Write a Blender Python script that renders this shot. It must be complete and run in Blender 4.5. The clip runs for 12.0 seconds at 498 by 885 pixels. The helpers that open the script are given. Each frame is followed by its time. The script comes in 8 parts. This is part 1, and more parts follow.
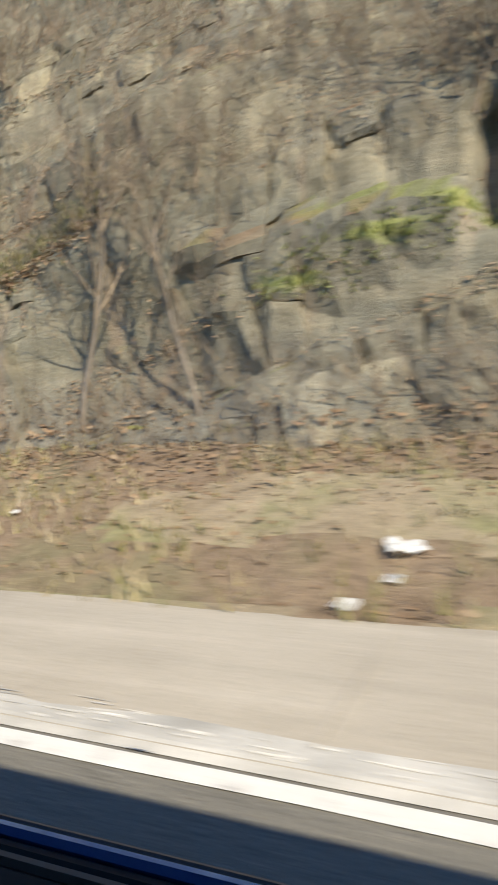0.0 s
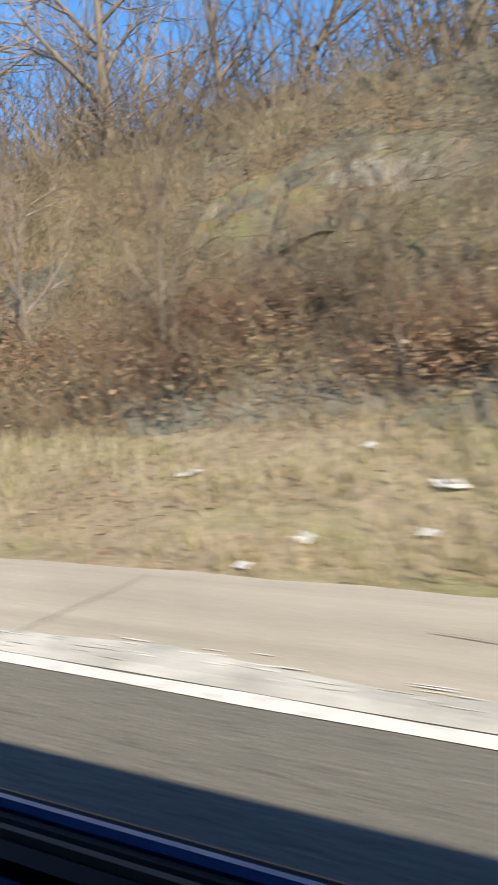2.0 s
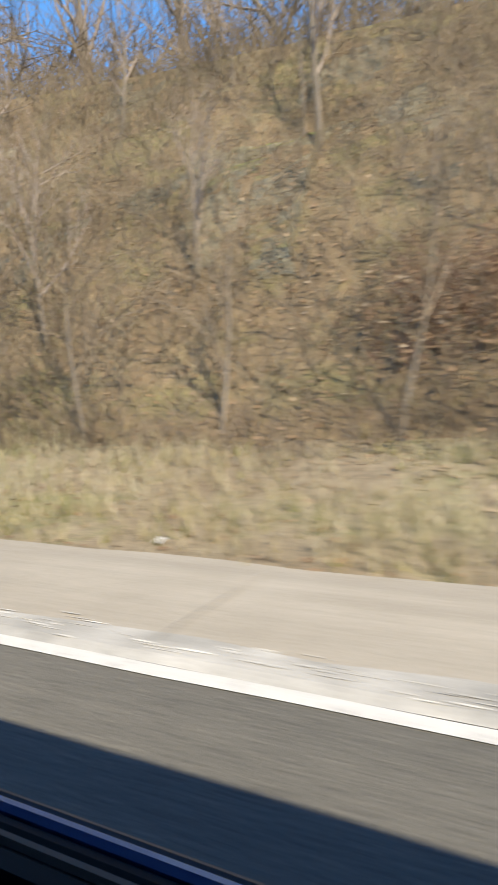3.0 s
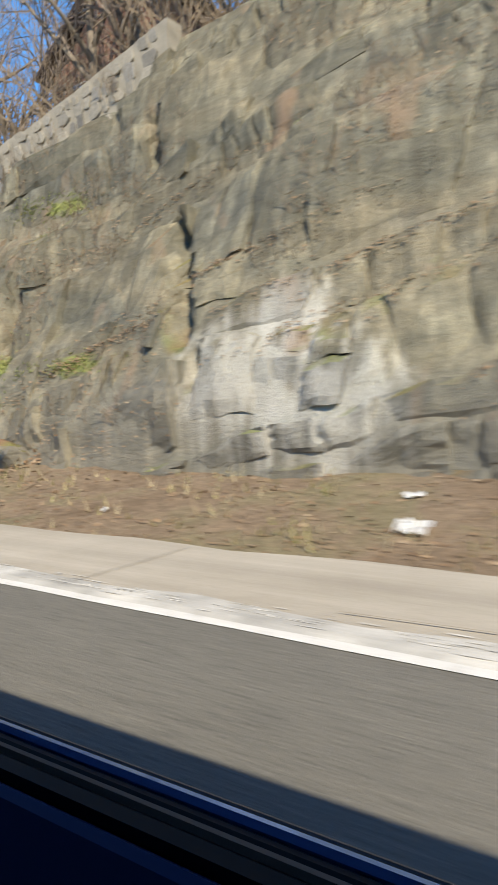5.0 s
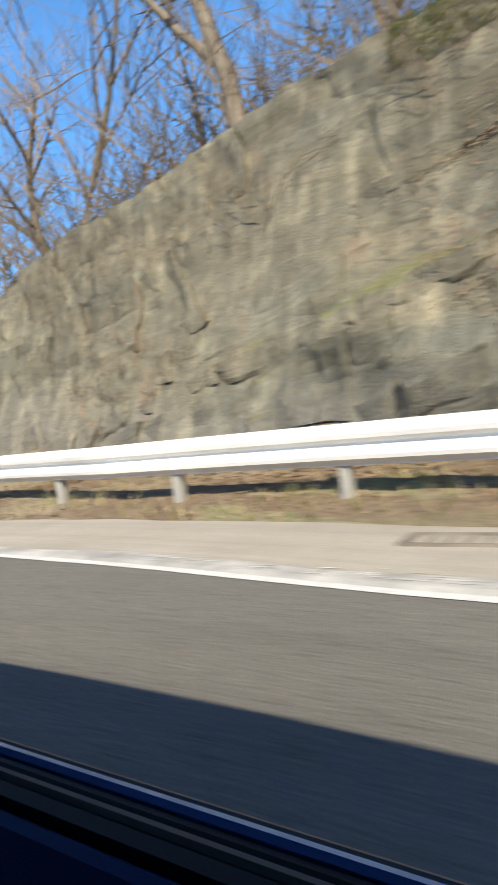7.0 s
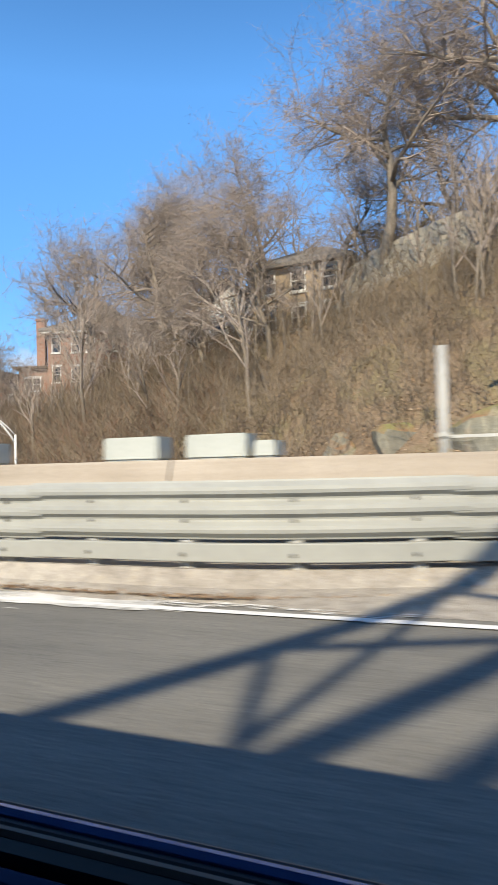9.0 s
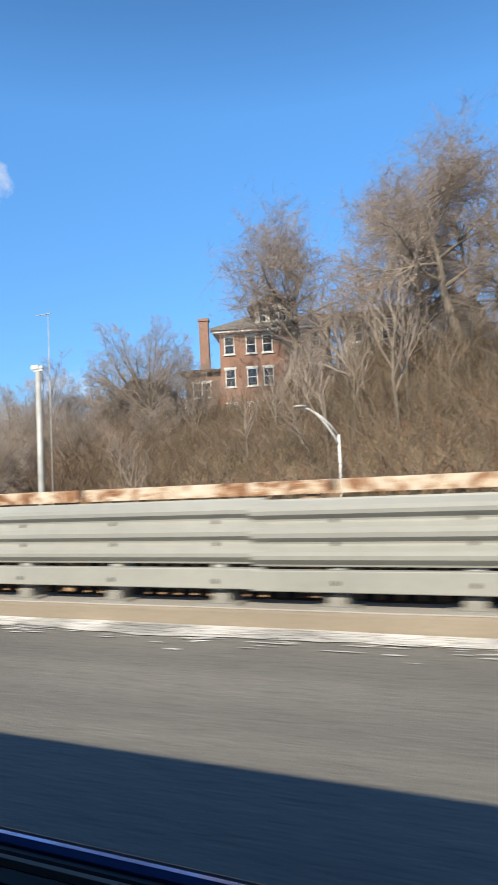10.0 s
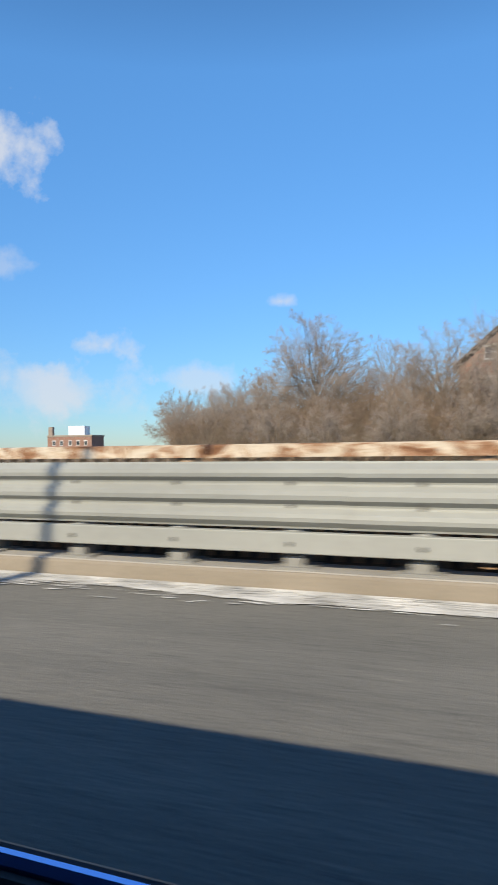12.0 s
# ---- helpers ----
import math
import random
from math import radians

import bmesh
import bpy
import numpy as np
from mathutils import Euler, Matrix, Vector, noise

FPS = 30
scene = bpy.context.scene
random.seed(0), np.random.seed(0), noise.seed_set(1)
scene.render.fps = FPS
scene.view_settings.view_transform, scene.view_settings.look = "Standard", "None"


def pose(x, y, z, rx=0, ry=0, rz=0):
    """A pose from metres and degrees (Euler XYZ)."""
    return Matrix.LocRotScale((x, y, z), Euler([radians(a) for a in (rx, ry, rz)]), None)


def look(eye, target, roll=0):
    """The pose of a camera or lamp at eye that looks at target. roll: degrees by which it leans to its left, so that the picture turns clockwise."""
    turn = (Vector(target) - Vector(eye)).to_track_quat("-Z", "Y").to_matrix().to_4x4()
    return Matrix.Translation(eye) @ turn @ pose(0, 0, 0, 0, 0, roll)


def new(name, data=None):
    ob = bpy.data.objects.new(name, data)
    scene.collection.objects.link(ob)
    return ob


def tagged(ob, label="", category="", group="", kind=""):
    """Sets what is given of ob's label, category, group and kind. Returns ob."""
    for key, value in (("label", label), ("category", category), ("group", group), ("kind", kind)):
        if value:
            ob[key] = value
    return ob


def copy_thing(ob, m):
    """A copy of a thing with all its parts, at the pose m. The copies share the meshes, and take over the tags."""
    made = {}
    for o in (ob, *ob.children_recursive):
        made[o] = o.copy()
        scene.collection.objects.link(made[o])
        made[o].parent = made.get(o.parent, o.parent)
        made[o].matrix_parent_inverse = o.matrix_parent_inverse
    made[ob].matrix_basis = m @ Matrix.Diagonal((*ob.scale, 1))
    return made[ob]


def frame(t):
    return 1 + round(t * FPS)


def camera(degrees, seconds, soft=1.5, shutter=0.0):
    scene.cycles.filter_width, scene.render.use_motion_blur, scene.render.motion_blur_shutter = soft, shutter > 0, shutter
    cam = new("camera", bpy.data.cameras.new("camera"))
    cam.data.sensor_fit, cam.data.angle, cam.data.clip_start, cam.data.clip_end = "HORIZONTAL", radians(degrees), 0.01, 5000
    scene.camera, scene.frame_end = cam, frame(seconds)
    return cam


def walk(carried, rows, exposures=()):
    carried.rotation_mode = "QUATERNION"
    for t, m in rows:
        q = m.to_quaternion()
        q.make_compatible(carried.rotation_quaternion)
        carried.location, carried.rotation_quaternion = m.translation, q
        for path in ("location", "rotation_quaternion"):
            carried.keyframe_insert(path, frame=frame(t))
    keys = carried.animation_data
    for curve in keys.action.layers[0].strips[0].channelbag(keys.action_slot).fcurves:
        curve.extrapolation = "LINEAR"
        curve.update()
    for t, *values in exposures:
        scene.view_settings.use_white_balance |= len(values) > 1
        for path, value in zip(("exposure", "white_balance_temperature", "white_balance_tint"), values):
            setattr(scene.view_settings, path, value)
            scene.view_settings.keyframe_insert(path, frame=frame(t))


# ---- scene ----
# The walk is a drive: x runs back along the road (the car goes towards -x), y across it to the
# right-hand verge, z up. The edge line of the first stretch is y = 0. Near the slip road the
# highway bends 45 degrees to the left; place() carries road coordinates round that bend. Past the
# houses the road draws off a little further to the left while the hill keeps its line.
BEND_AT, BEND_END, AXLE = -115.5, -145.25, -2.95
BEND_R = (BEND_AT - BEND_END) / radians(45)
DRAW_AT, DRAW_END = -200.5, -210.5
DRAW_R = (DRAW_AT - DRAW_END) / radians(5.2)


def drawn(x, y):
    """Road coordinates shifted by the last slight turn, which fades out on the hillside, and its angle."""
    far = min(max((y - 9.0) / 13.0, 0.0), 1.0)
    w = 1.0 - far * far * (3.0 - 2.0 * far)
    d = DRAW_AT - x
    if d <= 0 or w <= 0:
        return x, y, 0.0
    u = min(d, DRAW_AT - DRAW_END)
    a, r = u / DRAW_R, DRAW_R + y - AXLE
    along = r * math.sin(a) + (d - u) * math.cos(a)
    side = AXLE - DRAW_R + r * math.cos(a) - (d - u) * math.sin(a)
    return x + w * (DRAW_AT - along - x), y + w * (side - y), w * a


def place(x, y):
    """World x, y and heading (radians) of a place given in road coordinates."""
    x, y, turn = drawn(x, y)
    a = min(max((BEND_AT - x) / BEND_R, 0.0), radians(45))
    r = BEND_R + y - AXLE
    px, py = BEND_AT - r * math.sin(a), AXLE - BEND_R + r * math.cos(a)
    along = BEND_AT - x if x > BEND_AT else max(BEND_END - x, 0.0)
    return px - along * math.cos(a), py - along * math.sin(a), a + turn


def road_pose(x, y, z, rx=0, ry=0, rz=0):
    px, py, a = place(x, y)
    return pose(px, py, z, rx, ry, rz + math.degrees(a))


# seconds, x, y, z, yaw, pitch, roll in road coordinates
DRIVE = [
    (0, 0.00, -1.75, 1.10, 24.31, -1.66, 2.73),
    (0.5, -8.75, -1.98, 1.10, 19.86, -1.66, -0.31),
    (1, -17.50, -2.04, 1.10, 24.75, -1.01, 1.61),
    (1.5, -26.25, -2.01, 1.10, 24.11, -2.58, 3.36),
    (2, -35.00, -2.16, 1.10, 26.13, -2.73, 2.50),
    (2.5, -43.75, -2.33, 1.09, 26.07, -1.06, 1.41),
    (3, -52.50, -2.11, 1.11, 28.22, -3.89, 2.44),
    (3.2, -56.00, -2.16, 1.09, 30.81, -1.97, 2.43),
    (4, -70.00, -2.42, 1.10, 31.94, -2.92, 2.60),
    (4.8, -84.00, -2.69, 1.11, 33.06, -3.88, 2.78),
    (5, -87.50, -2.75, 1.10, 35.35, -1.93, 2.13),
    (5.5, -96.25, -2.92, 1.10, 34.73, -2.49, 2.25),
    (6, -105.00, -2.97, 1.09, 38.59, -2.07, 3.33),
    (6.5, -113.75, -2.97, 1.10, 39.96, -3.23, 7.04),
    (6.7, -117.25, -2.96, 1.10, 36.70, -3.40, 7.20),
    (7.1, -124.25, -2.96, 1.10, 34.74, -2.32, 6.61),
    (7.5, -131.25, -2.95, 1.10, 30.44, 0.05, 5.33),
    (7.9, -138.25, -2.94, 1.10, 26.14, 2.42, 4.04),
    (8.3, -145.25, -2.94, 1.10, 24.18, 3.50, 3.45),
    (8.5, -148.75, -2.92, 1.10, 23.15, 3.57, 4.32),
    (8.6, -150.49, -2.91, 1.12, 22.65, 3.51, 3.41),
    (9, -157.49, -2.88, 1.11, 20.84, 1.59, 1.51),
    (9.5, -166.24, -2.68, 1.13, 21.44, 4.15, 2.00),
    (10, -174.94, -2.44, 1.10, 22.65, 3.17, 2.78),
    (10.5, -183.73, -2.22, 1.09, 23.30, 0.28, 2.71),
    (11, -192.58, -2.22, 1.12, 22.67, -0.27, 1.75),
    (11.5, -201.32, -2.28, 1.07, 21.29, 2.40, 3.20),
    (12, -210.00, -2.45, 1.06, 21.36, 0.18, 0.88),
]
cam = camera(41.96, 12.0, soft=1.5, shutter=0.16)
walk(cam, [(t, road_pose(x, y, z, 90 + p, r, w)) for t, x, y, z, w, p, r in DRIVE], [(0.0, 0.53), (3.2, 0.52), (5.0, 0.43), (6.0, 0.50), (6.7, 0.45), (8.5, 0.55), (9.0, 0.5), (9.6, 0.38), (10.5, 0.33), (11.0, 0.24), (11.5, 0.04), (12.0, 0.13)])

# ---- light ----
SUN_EL, SUN_AZ = radians(36.8), radians(130.5)
world = bpy.data.worlds.new("sky")
scene.world = world
world.use_nodes = True
wn, wl = world.node_tree.nodes, world.node_tree.links
wn.clear()
sky = wn.new("ShaderNodeTexSky")
sky.sky_type, sky.sun_disc = "NISHITA", False
sky.sun_elevation, sky.sun_rotation = SUN_EL, SUN_AZ
sky.air_density, sky.dust_density, sky.ozone_density = 1.0, 0.0, 2.0
bg = wn.new("ShaderNodeBackground")
bg.inputs["Strength"].default_value = 0.134
wout = wn.new("ShaderNodeOutputWorld")
tint = wn.new("ShaderNodeMix")
tint.data_type, tint.blend_type = "RGBA", "MULTIPLY"
tint.inputs[0].default_value, tint.inputs[7].default_value = 1.0, (0.62, 1.0, 1.25, 1)
wl.new(sky.outputs["Color"], tint.inputs[6])
# the sky stays blue down to the horizon; a few fair-weather clouds stand ahead of the road
geo = wn.new("ShaderNodeTexCoord")
sep = wn.new("ShaderNodeSeparateXYZ")
wl.new(geo.outputs["Generated"], sep.inputs["Vector"])
low = wn.new("ShaderNodeValToRGB")
low.color_ramp.elements[0].position, low.color_ramp.elements[0].color = 0.0, (0.53, 0.47, 0.53, 1)
low.color_ramp.elements[1].position, low.color_ramp.elements[1].color = 0.5, (1.12, 1.22, 1.24, 1)
high = low.color_ramp.elements.new(0.88)
high.color = (0.40, 0.46, 0.52, 1)
wl.new(sep.outputs["Z"], low.inputs["Fac"])
deep = wn.new("ShaderNodeMix")
deep.data_type, deep.blend_type = "RGBA", "MULTIPLY"
deep.inputs[0].default_value = 1.0
wl.new(tint.outputs[2], deep.inputs[6])
wl.new(low.outputs["Color"], deep.inputs[7])
puff = wn.new("ShaderNodeTexNoise")
puff.inputs["Scale"].default_value, puff.inputs["Detail"].default_value, puff.inputs["Roughness"].default_value = 14.0, 6.0, 0.6
wl.new(geo.outputs["Generated"], puff.inputs["Vector"])
sky_colour = deep.outputs[2]
CLOUDS = (((-0.918, -0.035, 0.394), 0.06, 0.8), ((-0.966, -0.034, 0.255), 0.05, 0.35), ((-0.993, 0.078, 0.087), 0.085, 0.5), ((-0.963, 0.251, 0.098), 0.055, 0.5), ((-0.997, 0.01, 0.08), 0.09, 0.5), ((-0.907, 0.362, 0.215), 0.024, 0.6), ((-0.983, 0.11, 0.15), 0.042, 0.6))
for way, size, dense in CLOUDS:
    dot = wn.new("ShaderNodeVectorMath")
    dot.operation = "DISTANCE"
    aim = Vector(way).normalized()
    squat = 2.0 if aim.z < 0.3 else 1.0
    dot.inputs[1].default_value = (aim.x, aim.y, aim.z * squat)
    flat_way = wn.new("ShaderNodeVectorMath")
    flat_way.operation = "MULTIPLY"
    flat_way.inputs[1].default_value = (1, 1, squat)
    wl.new(geo.outputs["Generated"], flat_way.inputs[0])
    wl.new(flat_way.outputs[0], dot.inputs[0])
    off = wn.new("ShaderNodeMath")
    off.operation, off.inputs[1].default_value = "MULTIPLY_ADD", -size * 3.2
    wl.new(puff.outputs["Fac"], off.inputs[0])
    wl.new(dot.outputs["Value"], off.inputs[2])
    edge = wn.new("ShaderNodeMapRange")
    edge.inputs["From Min"].default_value, edge.inputs["From Max"].default_value = -size * 0.55, -size * 1.25
    edge.inputs["To Min"].default_value, edge.inputs["To Max"].default_value = 0.0, dense
    wl.new(off.outputs[0], edge.inputs["Value"])
    lay = wn.new("ShaderNodeMix")
    lay.data_type = "RGBA"
    lay.inputs[7].default_value = (4.9, 5.1, 5.5, 1)
    wl.new(edge.outputs["Result"], lay.inputs[0])
    wl.new(sky_colour, lay.inputs[6])
    sky_colour = lay.outputs[2]
wl.new(sky_colour, bg.inputs["Color"])
wl.new(bg.outputs["Background"], wout.inputs["Surface"])
sun_data = bpy.data.lights.new("sun", "SUN")
sun_data.energy, sun_data.angle, sun_data.color = 5.0, radians(0.55), (1.0, 0.885, 0.68)
sun = new("sun", sun_data)
sun_from = Vector((math.sin(SUN_AZ) * math.cos(SUN_EL), math.cos(SUN_AZ) * math.cos(SUN_EL), math.sin(SUN_EL)))
sun.matrix_world = look(sun_from * 60, (0, 0, 0))


# ---- materials ----
def mat(name, rough=0.8, metal=0.0, spec=0.3):
    m = bpy.data.materials.new(name)
    m.use_nodes = True
    b = m.node_tree.nodes["Principled BSDF"]
    b.inputs["Roughness"].default_value, b.inputs["Metallic"].default_value = rough, metal
    b.inputs["Specular IOR Level"].default_value = spec
    return m, m.node_tree.nodes, m.node_tree.links, b


def coords(nt, kind="Object", scale=(1, 1, 1)):
    nodes, links = nt.nodes, nt.links
    if kind == "World":
        src = nodes.new("ShaderNodeNewGeometry").outputs["Position"]
    else:
        src = nodes.new("ShaderNodeTexCoord").outputs[kind]
    mp = nodes.new("ShaderNodeMapping")
    mp.inputs["Scale"].default_value = scale
    links.new(src, mp.inputs["Vector"])
    return mp.outputs["Vector"]


def noise_of(nt, vec, scale, detail=4.0, rough=0.55, distort=0.0):
    n = nt.nodes.new("ShaderNodeTexNoise")
    n.inputs["Scale"].default_value, n.inputs["Detail"].default_value = scale, detail
    n.inputs["Roughness"].default_value, n.inputs["Distortion"].default_value = rough, distort
    nt.links.new(vec, n.inputs["Vector"])
    return n.outputs["Fac"]


def ramp(nt, fac, stops, constant=False):
    r = nt.nodes.new("ShaderNodeValToRGB")
    if constant:
        r.color_ramp.interpolation = "CONSTANT"
    el = r.color_ramp.elements
    while len(el) < len(stops):
        el.new(0.5)
    for e, (p, c) in zip(el, stops):
        e.position = p
        e.color = (*c, 1) if len(c) == 3 else c
    nt.links.new(fac, r.inputs["Fac"])
    return r.outputs["Color"]


def mixed(nt, fac, a, b, mode="MIX"):
    m = nt.nodes.new("ShaderNodeMix")
    m.data_type, m.blend_type = "RGBA", mode
    for sock, v in ((m.inputs[0], fac), (m.inputs[6], a), (m.inputs[7], b)):
        if isinstance(v, (int, float)):
            sock.default_value = v
        elif isinstance(v, tuple):
            sock.default_value = (*v, 1)
        else:
            nt.links.new(v, sock)
    return m.outputs[2]


def bump(nt, b, height, strength=0.4, dist=0.02):
    n = nt.nodes.new("ShaderNodeBump")
    n.inputs["Strength"].default_value, n.inputs["Distance"].default_value = strength, dist
    nt.links.new(height, n.inputs["Height"])
    nt.links.new(n.outputs["Normal"], b.inputs["Normal"])


def simple(name, colour, rough=0.7, metal=0.0, spec=0.3, vary=0.18, scale=6.0, stretch=(1, 1, 1), grain=0.25, kind="Object"):
    """A plain surface whose colour wavers at two scales, with a fine grain."""
    m, n, l, b = mat(name, rough, metal, spec)
    nt = m.node_tree
    v = coords(nt, kind, stretch)
    big, fine = noise_of(nt, v, scale * 0.25, 3), noise_of(nt, v, scale * 5, 4)
    dark = tuple(c * (1 - vary) for c in colour)
    light = tuple(min(1, c * (1 + vary)) for c in colour)
    c1 = ramp(nt, big, [(0.3, dark), (0.7, light)])
    c2 = ramp(nt, fine, [(0.3, (1 - vary, 1 - vary, 1 - vary)), (0.7, (1, 1, 1))])
    l.new(mixed(nt, 0.8, c1, c2, "MULTIPLY"), b.inputs["Base Color"])
    if grain:
        bump(nt, b, fine, grain, 0.01)
    return m


def asphalt_mat():
    m, n, l, b = mat("asphalt", 0.85, 0, 0.25)
    nt = m.node_tree
    v = coords(nt, "World")
    long = coords(nt, "UV", (0.02, 0.9, 1))
    lanes = noise_of(nt, long, 1.6, 5, 0.6)
    big, fine = noise_of(nt, v, 0.35, 4), noise_of(nt, v, 55, 3, 0.7)
    base = ramp(nt, lanes, [(0.3, (0.173, 0.168, 0.153)), (0.7, (0.248, 0.238, 0.211))])
    base = mixed(nt, 0.5, base, ramp(nt, big, [(0.3, (0.7, 0.7, 0.7)), (0.7, (1.15, 1.13, 1.1))]), "MULTIPLY")
    base = mixed(nt, 0.75, base, ramp(nt, fine, [(0.35, (0.42, 0.42, 0.42)), (0.55, (1, 1, 1)), (0.75, (1.6, 1.58, 1.5))]), "MULTIPLY")
    grit = noise_of(nt, coords(nt, "UV", (2.5, 14, 1)), 1.6, 4, 0.75)
    base = mixed(nt, 0.6, base, ramp(nt, grit, [(0.32, (0.62, 0.62, 0.63)), (0.48, (1, 1, 1)), (0.6, (1.05, 1.04, 1.02)), (0.72, (1.5, 1.46, 1.4))]), "MULTIPLY")
    l.new(base, b.inputs["Base Color"])
    bump(nt, b, fine, 0.6, 0.01)
    return m


def concrete_mat(name, tone, dusty):
    m, n, l, b = mat(name, 0.9, 0, 0.2)
    nt = m.node_tree
    v = coords(nt, "World")
    long = coords(nt, "UV", (0.05, 1.2, 1))
    streak, big, fine = noise_of(nt, long, 2.2, 5, 0.6), noise_of(nt, v, 0.7, 5, 0.65), noise_of(nt, v, 40, 3, 0.7)
    base = ramp(nt, streak, [(0.25, tuple(c * 0.8 for c in tone)), (0.55, tone), (0.8, dusty)])
    base = mixed(nt, 0.6, base, ramp(nt, big, [(0.3, (0.78, 0.76, 0.73)), (0.7, (1.1, 1.1, 1.1))]), "MULTIPLY")
    base = mixed(nt, 0.5, base, ramp(nt, fine, [(0.3, (0.7, 0.7, 0.7)), (0.6, (1.05, 1.05, 1.05))]), "MULTIPLY")
    l.new(base, b.inputs["Base Color"])
    bump(nt, b, fine, 0.35, 0.01)
    return m


def paint_mat(name="road_paint", wear=0.0):
    m, n, l, b = mat(name, 0.7, 0, 0.3)
    nt = m.node_tree
    v = coords(nt, "World")
    worn, fine = noise_of(nt, v, 9, 6, 0.7), noise_of(nt, v, 60, 3, 0.7)
    base = ramp(nt, worn, [(0.28 + wear, (0.42 - 1.6 * wear, 0.41 - 1.6 * wear, 0.39 - 1.6 * wear)), (0.42 + wear, (0.74 - wear, 0.73 - wear, 0.70 - wear)), (0.7 + wear, (0.84 - wear, 0.83 - wear, 0.80 - wear))])
    base = mixed(nt, 0.4, base, ramp(nt, fine, [(0.35, (0.75, 0.75, 0.75)), (0.6, (1, 1, 1))]), "MULTIPLY")
    l.new(base, b.inputs["Base Color"])
    bump(nt, b, fine, 0.3, 0.005)
    return m


# seepage stains on the rock: place and reach
CHALK = (((-92.6, 4.5, 1.7), 1.1), ((-91.2, 4.5, 1.2), 0.9), ((-92.2, 4.9, 2.6), 0.6), ((-117.8, 3.6, 1.4), 0.6), ((-29.6, 5.2, 2.6), 0.6), ((-37.6, 7.9, 4.8), 0.7), ((-100.2, 4.6, 1.8), 0.5), ((-108.0, 5.6, 4.2), 0.6))


# mossy patches on the rock
MOSSY = (((-1.4, 5.2, 3.0), 0.26), ((-2.4, 5.1, 2.6), 0.24), ((-0.6, 5.3, 3.3), 0.24), ((-10.3, 5.0, 2.6), 0.35), ((-99.5, 4.8, 2.4), 0.42), ((-99.3, 4.5, 1.6), 0.42), ((-99.0, 6.4, 6.0), 0.45), ((-103.6, 4.5, 1.7), 0.24), ((-105.4, 4.4, 1.3), 0.22), ((-96.6, 4.8, 2.2), 0.35), ((-120.6, 6.3, 6.3), 0.5), ((-122.3, 6.4, 6.3), 0.55), ((-124.2, 6.8, 6.4), 0.5), ((-113.0, 4.6, 2.0), 0.2), ((-117.0, 4.5, 2.1), 0.3))


